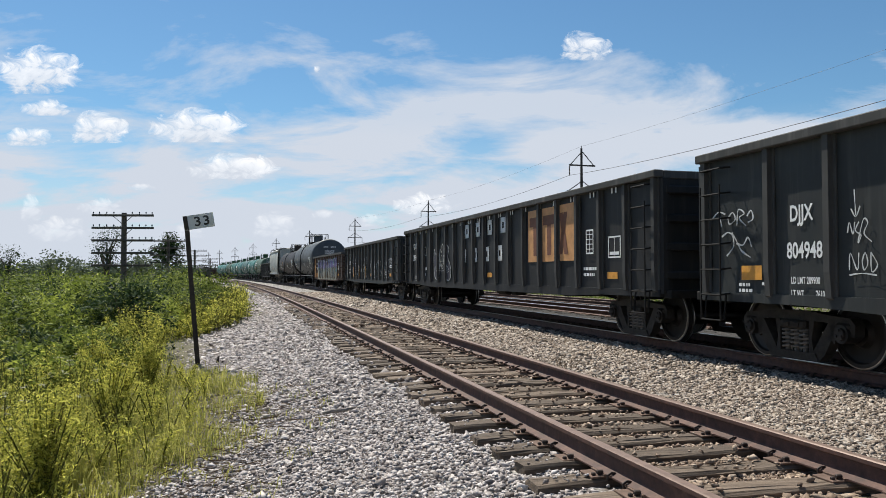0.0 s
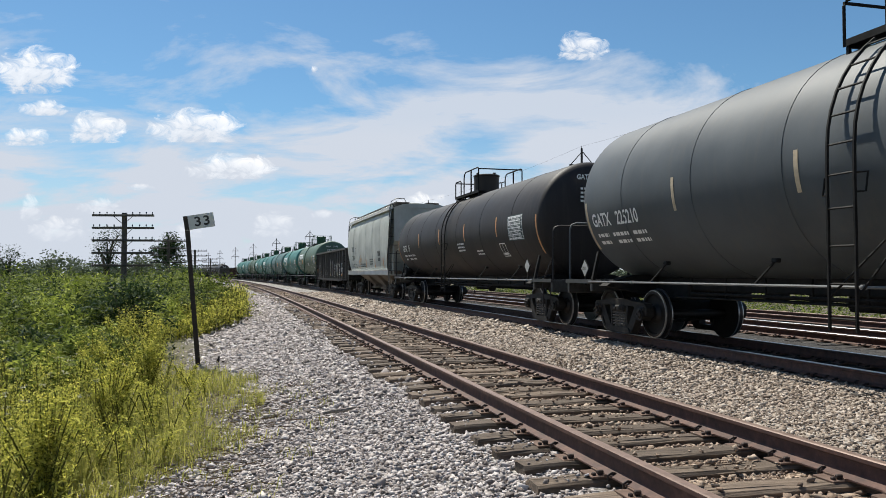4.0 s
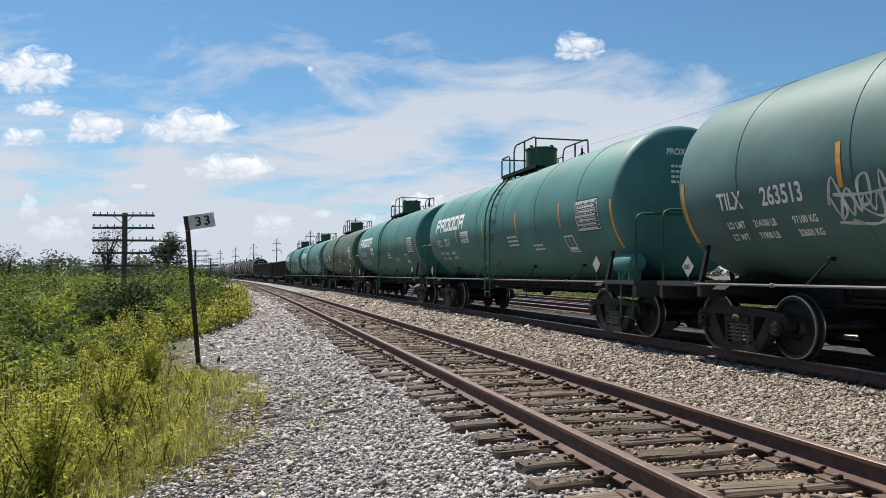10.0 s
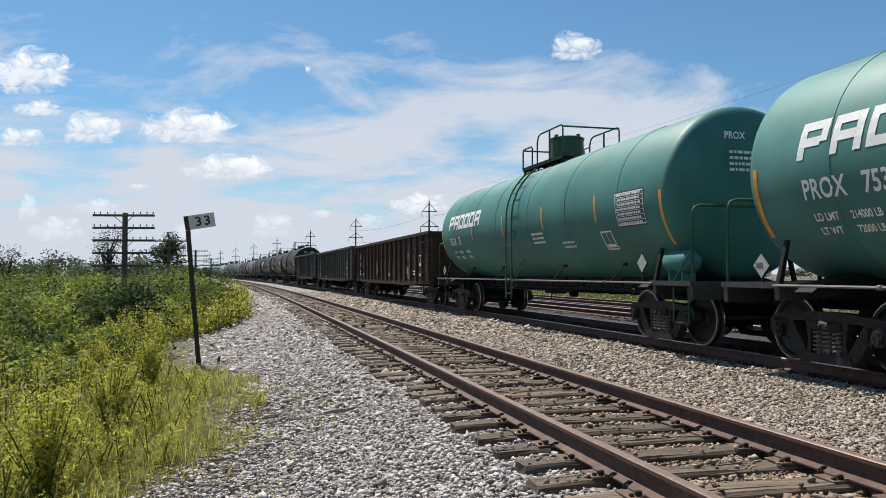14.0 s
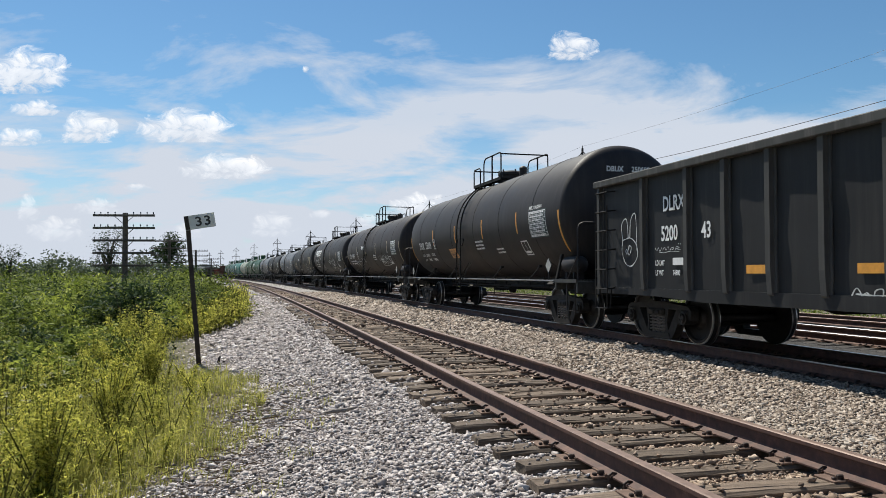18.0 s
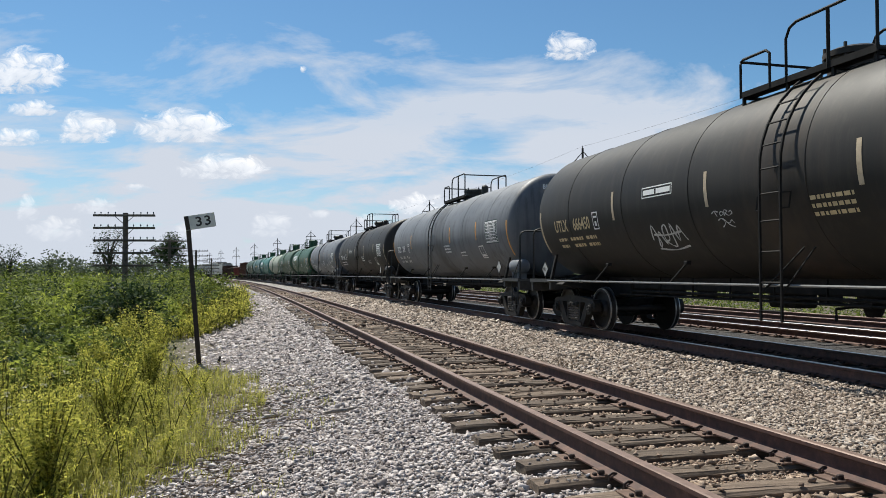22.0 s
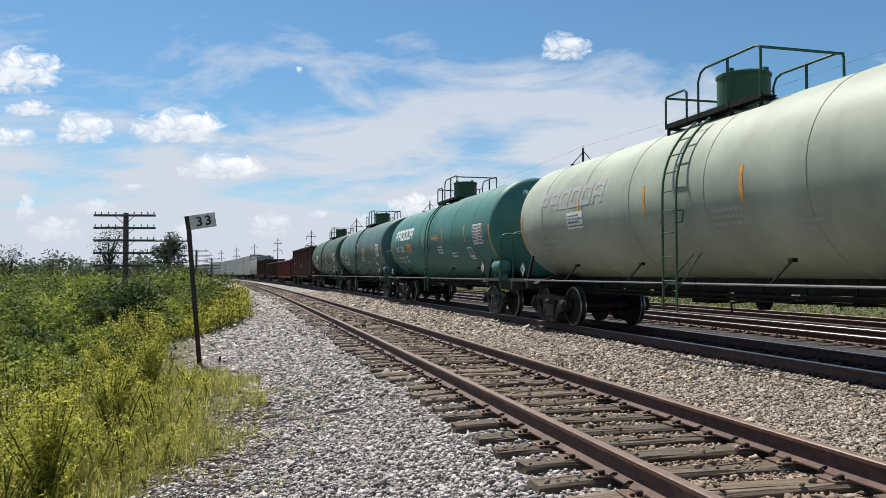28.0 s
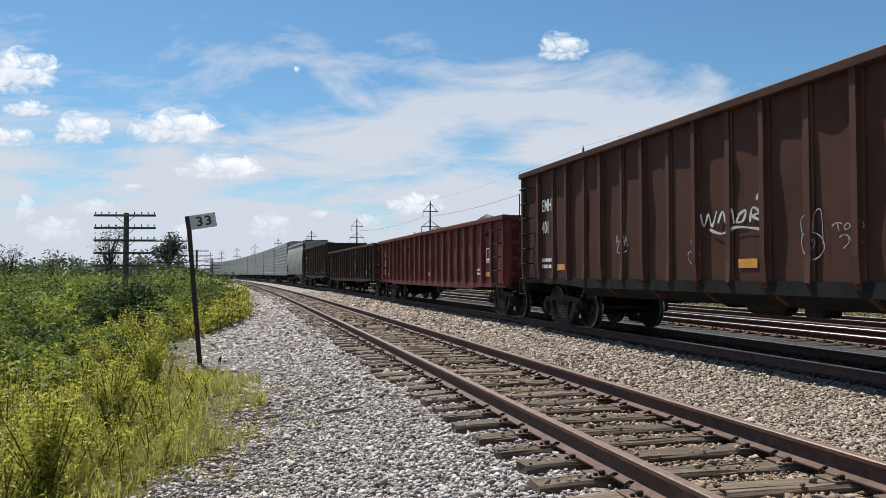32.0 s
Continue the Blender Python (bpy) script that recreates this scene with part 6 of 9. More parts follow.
def tag(car, kind, place, w, h, width=0.04, mat=None, fill=None):
    """A sprayed figure, w by h metres; fill: paint inside its closed lines."""
    lines = [[(a * w, b_ * h) for a, b_ in smooth_line(p)] for p in TAGS[kind]]
    if fill:
        for ln in lines:
            if len(ln) > 40:
                decal("graffiti_fill", (ln, [tuple(range(len(ln)))]), place, fill, car)
    lift = lambda u, v: tuple(q + d for q, d in zip(place(u, v), (0, -0.003, 0)))
    decal("graffiti", merge_uv([stroke_uv(ln, width) for ln in lines]), lift, mat or M_SPRAY, car)


def side(x, z):
    return on_wall(x, z, -1.478)


def owner_panel(car, x0, w, z, h):
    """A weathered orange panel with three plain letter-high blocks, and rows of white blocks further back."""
    decal("orange_panel", merge_uv([rect_uv(i * w / 3 + 0.04, 0, (i + 1) * w / 3 - 0.04, h) for i in range(3)]), on_wall(x0, z, -1.470), M_ORANGE, car, "weathered orange paint panel")
    bars = []
    for i in range(2):
        u = 0.15 + i * 0.85
        bars += [rect_uv(u, h * 0.68, u + 0.7, h * 0.86), rect_uv(u + 0.25, h * 0.12, u + 0.47, h * 0.68)]
    bars += [rect_uv(1.86, h * 0.12, 2.06, h * 0.86, 0.30), rect_uv(2.26, h * 0.12, 2.46, h * 0.86, -0.30)]
    decal("brand_mark", merge_uv(bars), on_wall(x0, z, -1.476), M_BROWNLET, car, "brown blocks on the orange panel")
    white = []
    for row, n_ in ((0.66, 4), (0.06, 4)):
        for i in range(n_):
            u = -5.65 + i * 1.12 + (0.28 if row > 0.5 else 0)
            white += [frame_uv(u, h * row, 0.40, 0.42, 0.13)]
    decal("brand_mark", merge_uv(white), on_wall(x0, z, -1.470), M_WHITE, car, "row of white hollow blocks")


# ---- the train, from its front: what each car is and where its rear end stands along the line at 0 s ----
P_BLACK = paint("weathered_black_paint", (0.017, 0.021, 0.023), 0.40, 0.04, spec=0.2, dust=(0.12, 0.12, 0.11))
P_BLACK2 = paint("scuffed_black_paint", (0.025, 0.024, 0.024), 0.55, 0.05, spec=0.2, dust=(0.12, 0.11, 0.10))
P_RUSTY = paint("rusting_dark_paint", (0.044, 0.038, 0.034), 0.6, 0.28, dust=(0.12, 0.10, 0.08))
P_CHAR = paint("charcoal_paint", (0.029, 0.036, 0.037), 0.55, 0.04, spec=0.2, dust=(0.16, 0.16, 0.15))
P_GATX = paint("dark_grey_tank_paint", (0.074, 0.083, 0.090), 0.35, 0.0, 0.44, spec=0.36)
P_TANKBLK = paint("black_tank_paint", (0.022, 0.023, 0.0245), 0.35, 0.05, 0.44, dust=(0.12, 0.11, 0.10), spec=0.24, spill=(0.050, 0.040, 0.032))
P_TANKBRN = paint("sooty_black_tank_paint", (0.023, 0.0235, 0.0235), 0.45, 0.08, 0.44, dust=(0.12, 0.11, 0.09), spec=0.24, spill=(0.050, 0.038, 0.030))
P_UTLX = paint("dark_olive_tank_paint", (0.022, 0.0235, 0.022), 0.45, 0.04, 0.44, dust=(0.12, 0.11, 0.09), spec=0.24, spill=(0.056, 0.042, 0.032))
P_LIGHT = paint("pale_grey_hopper_paint", (0.46, 0.48, 0.44), 0.35, 0.05, 0.5, dust=(0.4, 0.36, 0.3), spec=0.3)
P_SILL = paint("white_sill_paint", (0.66, 0.66, 0.62), 0.3, 0.06, 0.5, dust=(0.5, 0.45, 0.38), spec=0.3)
P_SAGE = paint("sage_green_tank_paint", (0.078, 0.132, 0.092), 0.4, 0.02, 0.44, spec=0.36)
P_GREEN = paint("sea_green_tank_paint", (0.042, 0.184, 0.163), 0.4, 0.03, 0.44, spec=0.36)
P_GREEN2 = paint("faded_teal_tank_paint", (0.058, 0.198, 0.184), 0.4, 0.03, 0.44, spec=0.36)
P_TEAL = paint("grey_teal_tank_paint", (0.070, 0.150, 0.142), 0.4, 0.02, 0.44, spec=0.36)
P_OLIVE = paint("olive_green_tank_paint", (0.056, 0.108, 0.066), 0.4, 0.03, 0.44, spec=0.36)
P_DKGREEN = paint("dark_green_tank_paint", (0.034, 0.098, 0.056), 0.4, 0.03, 0.36, spec=0.2)
P_GREY = paint("blue_grey_tank_paint", (0.150, 0.162, 0.176), 0.9, 0.03, 0.44, dust=(0.03, 0.03, 0.03), spec=0.36, spill=(0.045, 0.044, 0.044))
P_DKSAGE = paint("dark_sage_tank_paint", (0.048, 0.092, 0.064), 0.4, 0.02, 0.44, spec=0.36)
P_CREAM = paint("cream_tank_paint", (0.335, 0.37, 0.295), 0.35, 0.02, 0.44, dust=(0.4, 0.38, 0.3), spec=0.36)
P_BROWN = paint("brown_gondola_paint", (0.052, 0.026, 0.023), 0.6, 0.22, 0.55, dust=(0.10, 0.07, 0.06))
P_BROWN2 = paint("worn_brown_post_paint", (0.080, 0.044, 0.038), 0.5, 0.2, 0.55, dust=(0.2, 0.15, 0.13))
P_CHAR2 = paint("scuffed_grey_post_paint", (0.066, 0.071, 0.070), 0.7, 0.06, 0.55, dust=(0.32, 0.31, 0.29))
P_RED = paint("faded_red_gondola_paint", (0.150, 0.040, 0.040), 0.6, 0.25, 0.55)
P_DKBROWN = paint("dark_brown_paint", (0.042, 0.031, 0.027), 0.5, 0.14, 0.55, dust=(0.12, 0.09, 0.08))
P_RACK = paint("grey_box_car_paint", (0.22, 0.235, 0.23), 0.5, 0.1, 0.55, spec=0.3)
P_PANEL = paint("pale_ribbed_panel", (0.36, 0.38, 0.36), 0.6, 0.12, 0.5, dust=(0.2, 0.18, 0.15), spec=0.3)

# the side paint browned by dirt and darkened for the shade under the car
P_BAY = paint("dirty_shaded_hopper_bay_paint", (0.24, 0.235, 0.21), 0.8, 0.25, 0.6, dust=(0.14, 0.11, 0.08))

TRAIN = []
GIRTHS = {}


def couple(end, make, label, category, *args, **kw):
    k = len(TRAIN)
    start = TRAIN[-1][2] if TRAIN else end - 17.6
    length = end - start
    car = make(k, length, *args, **kw)
    tagged(car, label, category, "cars of the freight train")
    TRAIN.append((car, start, end, length))
    return car


couple(12.0, gondola, "charcoal steel gondola car with white lettering and spray paint", "freight car", 0.82, 3.02, P_CHAR, 13, ("DJJX", "804948"), 0, bays=(1.57, 2.68), rows=(1.90, 1.42, 0.29, 0.2), rib_mat=P_CHAR2, chord=P_CHAR2)
couple(33.35, gondola, "black steel gondola car with a weathered orange panel", "freight car", 0.82, 2.98, P_BLACK, 18, ("GNTX", "295941"), 0, rows=(2.20, 1.75, 0.31, 0.05), rib_mat=P_CHAR2, chord=P_CHAR2)
couple(50.65, gondola, "charcoal gondola car with ribbed sides and white graffiti", "freight car", 0.80, 2.86, P_CHAR, 14, ("TR", "527099"), 0, bays=(1.35, 2.57), rows=(2.2, 1.79, 0.30, 0.05), rib_mat=P_CHAR2, chord=P_CHAR2)
couple(67.85, gondola, "rusty dark gondola car covered in purple and grey graffiti", "freight car", 0.80, 2.62, P_RUSTY, 14, ("GONX", "340420"), 0, bays=(1.35, 2.57), rows=(1.95, 1.58, 0.30, 0.05), deep=0.05, chord=P_CHAR2)
couple(85.3, tank_car, "dark grey tank car with a railed top platform", "tank car", P_GATX, ("GATX", "225210"), gear="", stripe=M_TAPE, girth=1.10, ahead=0.30)
couple(103.9, tank_car, "black tank car with orange reflective stripes", "tank car", P_TANKBLK, ("GATX", "19"), gear="valves", stripe=M_ORANGE, shift=-0.2, inset=0.35)
couple(117.45, hopper_car, "pale grey covered hopper car with a white side sill", "hopper car", P_LIGHT, P_SILL, ("PTEX", "20879"))
couple(134.4, gondola, "black gondola car scrawled over with graffiti", "freight car", 0.80, 2.86, P_BLACK2, 13, ("AMGX", "2747"), 0, bays=(1.165, 2.565), rows=(1.99, 1.66, 0.34, 0.36), rib_mat=P_CHAR2, chord=P_CHAR2)
couple(150.8, tank_car, "sage green tank car with a white block mark", "tank car", P_SAGE, ("PROX", "71143"), brand=1, lid=P_DKGREEN, ahead=0.28, girth=1.02, load=(("214100", "97150"), ("71900", "32600")), notice=(M_YELLOW, -3.75, 2.18), spec="AAR 211A100W1", shift=-0.5, inset=0.33)
couple(167.6, tank_car, "sea green tank car with a white block mark", "tank car", P_GREEN, ("PROX", "75387"), brand=1, gear="valves", lid=P_DKGREEN, ahead=0.28, girth=1.035, load=(("213200", "96700"), ("72800", "33030")), notice=(M_WHITE, -3.8, 2.22), shift=-0.3, inset=0.33)
couple(184.1, tank_car, "grey-teal tank car with a yellow notice and graffiti", "tank car", P_TEAL, ("TILX", "263513"), lid=P_DKGREEN, ahead=0.28, girth=1.055, load=(("214100", "97100"), ("71900", "32600")), notice=(M_YELLOW, 1.2, 2.25), shift=-0.3, inset=0.33)
couple(200.8, tank_car, "teal tank car with a white block mark and reservoir", "tank car", P_GREEN2, ("PROX", "75213"), brand=1, lid=P_DKGREEN, ahead=0.28, girth=1.055, load=(("213400", "96800"), ("72600", "32900")), notice=(M_WHITE, -3.5, 2.2), shift=-0.3, inset=0.33)
couple(217.4, tank_car, "sea green tank car with orange side stripes", "tank car", P_GREEN, ("PROX", "75340"), brand=1, gear="valves", lid=P_DKGREEN, ahead=0.28, load=(("213710", "96950"), ("72310", "32750")), notice=(M_WHITE, -3.5, 2.2), shift=-0.3, inset=0.33, girth=1.055)
couple(234.0, tank_car, "olive green tank car with plain sides", "tank car", P_OLIVE, ("PROX", "75436"), gear="valves", lid=P_DKGREEN, ahead=0.28, girth=1.055, load=(("214000", "97050"), ("72000", "32650")), notice=(M_WHITE, -4.0, 2.2), spec="AAR 211A100W1", shift=-0.3, inset=0.33)
couple(250.7, tank_car, "teal tank car with a white block mark", "tank car", P_GREEN2, ("PROX", "75358"), brand=1, lid=P_DKGREEN, ahead=0.28, girth=1.055, load=(("214000", "97050"), ("72000", "32650")), notice=(M_WHITE, -3.5, 2.2), shift=-0.3, inset=0.33)
couple(267.5, tank_car, "sea green tank car coupled to a gondola", "tank car", P_GREEN, ("PROX", "75"), brand=1, lid=P_DKGREEN, ahead=0.28, girth=1.055, load=(("214000", "97050"), ("72000", "32650")), shift=-0.3, inset=0.33)
couple(286.2, gondola, "dark brown gondola car with close ribs", "freight car", 0.82, 2.80, P_DKBROWN, 16, ("CSXT", "49"), 2)
couple(305.8, gondola, "charcoal gondola car with yellow tape marks", "freight car", 0.82, 2.89, P_CHAR, 17, ("CEFX", "3020"), 0, bays=(1.66, 2.92), rows=(1.99, 1.50, 0.33, 0.25), rib_mat=P_CHAR2, chord=P_CHAR2)
couple(323.4, gondola, "black gondola car with plain ribbed sides", "freight car", 0.84, 3.02, P_BLACK, 13, ("DLRX", "5200"), 0, bays=(1.81, 3.2), rows=(2.28, 1.78, 0.35, 0.42), rib_mat=P_CHAR2, chord=P_CHAR2)
couple(340.75, tank_car, "plain black tank car with white stripes", "tank car", P_TANKBLK, ("DBUX", "250608"), low_dome=True, stripe=M_YELLOW, girth=1.06, ahead=0.2, load=(("211000", "95700"), ("75000", "34000")), notice=(M_ORANGE, -2.3, 1.75), spec="AAR 211A100W1", shift=-0.2, inset=0.8)
couple(358.5, tank_car, "sooty black tank car with sprayed scribbles", "tank car", P_TANKBRN, ("UTLX", "668479"), low_dome=True, stripe=M_TAPE, girth=1.03, shift=-0.2, inset=0.35, plat=-0.4, lad=-0.6)
couple(377.0, tank_car, "black tank car with a white block mark and graffiti", "tank car", P_TANKBLK, ("PROX", "77165"), brand=1, low_dome=True, stripe=M_TAPE, girth=1.03, shift=-0.2, inset=0.8, plat=-0.55, lad=-0.55)
couple(395.3, tank_car, "dark olive-black tank car with sprayed scribbles", "tank car", P_UTLX, ("UTLX", "666450"), low_dome=True, stripe=M_TAPE, letter=M_CREAMLET, girth=1.03, shift=-0.2, inset=0.35, plat=0.05, lad=0.68)
couple(413.0, tank_car, "blue-grey tank car streaked with black", "tank car", P_GREY, ("BRCX", "2099"), low_dome=True, lid=P_CHAR, load=(("209800", "95150"), ("76200", "34550")), shift=-0.2, inset=0.35, plat=0.08, lad=-0.3)
couple(431.0, tank_car, "dark olive tank car with white stripes", "tank car", P_UTLX, ("UTLX", "666472"), low_dome=True, stripe=M_TAPE, shift=-0.2, inset=0.35, plat=-0.35, lad=0.42)
couple(448.8, tank_car, "blue-grey tank car with black streaks and graffiti", "tank car", P_GREY, ("BRCX", "1165"), low_dome=True, lid=P_CHAR, load=(("209800", "95150"), ("76200", "34550")), shift=-0.2, inset=0.35, plat=-0.28, lad=-0.65)
couple(466.0, tank_car, "dark green tank car with a white mark", "tank car", P_DKGREEN, ("PROX", "75"), brand=1, lid=P_DKGREEN, stripe=M_YELLOW, ahead=0.2, shift=-0.3, inset=0.45)
couple(482.7, tank_car, "dark sage green tank car with orange stripes", "tank car", P_OLIVE, ("TILX", "261211"), gear="valves", lid=P_DKGREEN, stripe=M_ORANGE, ahead=0.2, girth=1.045, load=(("214000", "97050"), ("72000", "32650")), notice=(M_WHITE, -3.4, 2.5), shift=-0.3, inset=0.45)
couple(499.4, tank_car, "cream tank car with a faded grey block mark", "tank car", P_CREAM, ("PROX", "75"), brand=2, logo_mat=M_GREYLET, letter=M_GREYLET, lid=P_DKGREEN, ahead=0.2, notice=(M_WHITE, -4.6, 2.2), shift=-0.3, inset=0.45, plat=0, lad=0.2)
couple(516.1, tank_car, "sea green tank car with a white block mark", "tank car", P_GREEN, ("PROX", "75103"), brand=1, lid=P_DKGREEN, ahead=0.1, girth=1.02, notice=(M_YELLOW, -4.25, 2.12), load=(("214000", "97050"), ("72000", "32650")), shift=-0.3, inset=0.45, plat=0, lad=0.16)
couple(532.8, tank_car, "grey-teal tank car with an orange notice", "tank car", P_TEAL, ("TILX", "263478"), lid=P_DKGREEN, ahead=0.05, girth=1.045, notice=(M_YELLOW, 1.2, 2.25), shift=-0.3, inset=0.45, plat=0, lad=0.16)
couple(549.6, tank_car, "dark sage tank car with white lettering", "tank car", P_DKSAGE, ("TILX", "261240"), lid=P_DKGREEN, ahead=0.05, girth=1.045, notice=(M_WHITE, -4.3, 2.35), shift=-0.3, inset=0.45, plat=0, lad=0.18)
couple(567.1, gondola, "high brown gondola car with rusty patches and graffiti", "freight car", 1.00, 3.72, P_BROWN, 18, ("EMHX", "401"), 0, big=1.2, belly=True, rib_mat=P_BROWN2)
couple(587.0, gondola, "red gondola car heaped with dark scrap", "freight car", 0.84, 2.80, P_RED, 20, ("CSR", "22"), 0)
couple(606.8, gondola, "dark brown gondola car heaped with scrap", "freight car", 0.84, 2.80, P_DKBROWN, 18, ("CSXT", "48"), 1)
couple(624.5, gondola, "dark brown high-sided gondola car", "freight car", 0.95, 3.60, P_DKBROWN, 12, ("CSXT", "35"), 0)
couple(642.0, hopper_car, "grey covered hopper car dulled by dust", "hopper car", P_PANEL, P_PANEL, ("ACFX", "49"))
for i_ in range(11):
    couple(642.0 + 19.0 * (i_ + 1), box_car, "pale grey high box car with ribbed panels", "freight car", P_RACK, P_PANEL)


owner_panel(TRAIN[1][0], 3.9, 2.74, 1.50, 1.25)
mural(TRAIN[3][0], TRAIN[3][3], 14, 0.80, 2.62)
for i_ in range(19):
    for dx_ in (0.0, 0.16):
        decal("reflective_dash", rect_uv(0, 0, 0.055, 0.11), on_wall(-8.6 + i_ * 0.94 + dx_, 2.76, -1.478), M_WHITE, TRAIN[1][0])
silver_piece(TRAIN[7][0], TRAIN[7][3], 13)


def graffiti():
    c0, c1, c2, c7, c17, c18, c32 = (TRAIN[i][0] for i in (0, 1, 2, 7, 17, 18, 32))
    tag(c0, "short_tag", side(-7.90, 1.40), 0.95, 0.75, 0.030)
    tag(c0, "arrow_tag", side(-5.25, 1.20), 0.46, 1.0, 0.020)
    decal("yellow_patch", rect_uv(0, 0, 0.44, 0.20), side(-7.22, 1.13), M_YELLOW, c0)
    decal("stencil_notes", lines_uv([(0, 0.08, 0.24, 0.045), (0, 0.0, 0.30, 0.045), (0.5, 0.10, 0.16, 0.04), (0.56, 0.02, 0.1, 0.04)]), side(-7.28, 0.96), M_WHITE, c0)
    decal("load_limit", merge_uv([letters("LD LMT 209900", 0.125, 0.62), shift_uv(letters("LT WT", 0.125, 0.62), 0.0, -0.17), shift_uv(letters("76100", 0.125, 0.62), 0.44, -0.17)]), side(-6.20, 1.09), M_WHITE, c0)
    tag(c1, "throw_up", side(-5.37, 1.0), 2.25, 1.25, 0.038, fill=M_MURAL_NIGHT)
    tag(c1, "looped_tag", side(-4.9, 1.35), 1.3, 0.55, 0.026, M_GREYLET)
    tag(c1, "looped_tag", side(-8.4, 0.95), 0.35, 0.25, 0.02, M_GREYLET)
    decal("load_limit", merge_uv([letters("LD LMT 21050", 0.15, 0.7), shift_uv(letters("LT WT  754", 0.15, 0.7), 0, -0.22)]), side(-7.10, 1.36), M_WHITE, c1)
    decal("stencil_box", frame_uv(0, 0, 0.26, 0.34, 0.03), side(-6.75, 1.90), M_GREYLET, c1)
    decal("stencil_box", frame_uv(0, 0, 0.34, 0.50, 0.03, 5, 2), side(7.2, 1.62), M_WHITE, c1)
    tag(c2, "bubble_m", side(-5.40, 0.90), 1.16, 1.18, 0.05)
    tag(c2, "bubble_b", side(-4.18, 1.0), 1.0, 1.20, 0.055)
    tag(c2, "looped_tag", side(-3.05, 1.40), 0.58, 0.36, 0.03)
    tag(c2, "crown_tag", side(-2.05, 1.12), 0.78, 0.62, 0.045)
    tag(c2, "peace", side(-1.12, 0.95), 0.92, 1.15, 0.045)
    decal("silver_patch", blob_uv(random.Random(3), [(0.0, 0.3), (0.25, 0.0), (0.46, 0.1), (0.42, 0.9), (0.2, 1.1), (0.05, 0.8)], 0.05), side(-7.35, 0.95), M_MURAL_SILVER, c2)
    decal("load_limit", lines_uv([(0, 0.18, 0.36, 0.10), (0.48, 0.18, 0.46, 0.10), (0.02, 0.0, 0.36, 0.10), (0.62, 0.0, 0.3, 0.10)]), side(-6.45, 1.25), M_WHITE, c2)
    decal("stencil_notes", letters("RETAINING VALVE", 0.085, 0.8), side(-0.85, 0.86), M_WHITE, c2)
    for x in (-4.35, -2.36, -0.33):
        decal("reflective_stripe", rect_uv(-0.05, 0, 0.05, 0.62), on_wall(x, 1.02, -1.556), M_YELLOW, c2)
    for i, (nm, w) in enumerate((("bubble_b", 0.8), ("looped_tag", 0.85), ("short_tag", 0.8), ("zigzag", 0.85), ("throw_up", 0.85))):
        tag(c2, nm, side(0.85 + i * 1.02, 1.05), w, 0.85, 0.035)
    tag(c7, "six", side(-4.95, 0.84), 0.72, 1.12, 0.05)
    tag(c7, "zigzag", side(-3.86, 0.80), 1.64, 0.95, 0.055)
    decal("reflective_stripe", rect_uv(0, 0, 0.48, 0.12), on_wall(-4.85, 1.36, -1.483), M_YELLOW, c7)
    decal("yellow_patch", rect_uv(0, 0, 0.34, 0.28), side(-7.55, 1.33), M_YELLOW, c7)
    decal("load_limit", lines_uv([(0.0, 0.2, 0.3, 0.08), (0.65, 0.2, 0.3, 0.08), (0.05, 0.0, 0.25, 0.08), (0.68, 0.0, 0.26, 0.08)]), side(-6.22, 1.05), M_WHITE, c7)
    tag(c7, "bubble_m", side(-1.95, 0.95), 0.85, 1.0, 0.045)
    for i, nm in enumerate(("looped_tag", "bubble_b", "short_tag", "crown_tag")):
        tag(c7, nm, side(2.25 + i * 1.02, 1.05), 0.8, 0.9, 0.035, fill=M_MURAL_SILVER if i % 2 else None)
    tag(c17, "looped_tag", side(-8.0, 1.55), 0.55, 0.25, 0.016, M_GREYLET)
    tag(c17, "short_tag", side(-6.35, 1.65), 0.35, 0.55, 0.018, M_GREYLET)
    tag(c18, "peace", side(-7.20, 1.36), 0.62, 0.92, 0.025)
    decal("car_number", letters("43", 0.35, 0.74), side(-4.62, 1.78), M_WHITE, c18)
    decal("load_limit", merge_uv([letters("LD LMT", 0.125, 0.7), shift_uv(rect_uv(0, 0, 0.36, 0.12), 0.55, 0), shift_uv(letters("LT WT", 0.125, 0.7), 0, -0.17), shift_uv(letters("74900", 0.125, 0.7), 0.55, -0.17)]), side(-6.0, 1.36), M_WHITE, c18)
    for x in (-6.0, -3.3, -8.4):
        decal("reflective_stripe", rect_uv(0, 0, 0.42, 0.13), side(x, 0.90), M_YELLOW, c17)
    decal("load_limit", lines_uv([(0.0, 0.17, 0.42, 0.09), (0.5, 0.17, 0.36, 0.09), (0.04, 0.0, 0.36, 0.09), (0.56, 0.0, 0.3, 0.09)]), side(-7.15, 1.05), M_WHITE, c17)
    tag(c18, "crown_tag", side(-6.0, 1.56), 0.80, 0.16, 0.012)
    tag(c18, "looped_tag", side(-1.60, 0.86), 0.9, 0.20, 0.022)
    for x in (-3.53, -1.50):
        decal("reflective_stripe", rect_uv(0, 0, 0.46, 0.12), side(x, 1.22), M_YELLOW, c18)
    tag(c32, "crown_tag", side(-0.30, 1.78), 1.5, 0.55, 0.05)
    for x, z, w, h, nm in ((-3.1, 1.62, 0.45, 0.35, "looped_tag"), (-0.68, 1.36, 0.35, 0.4, "six"), (1.92, 1.40, 0.42, 0.6, "peace"), (2.45, 1.48, 0.5, 0.36, "short_tag")):
        tag(c32, nm, side(x, z), w, h, 0.018, M_GREYLET)
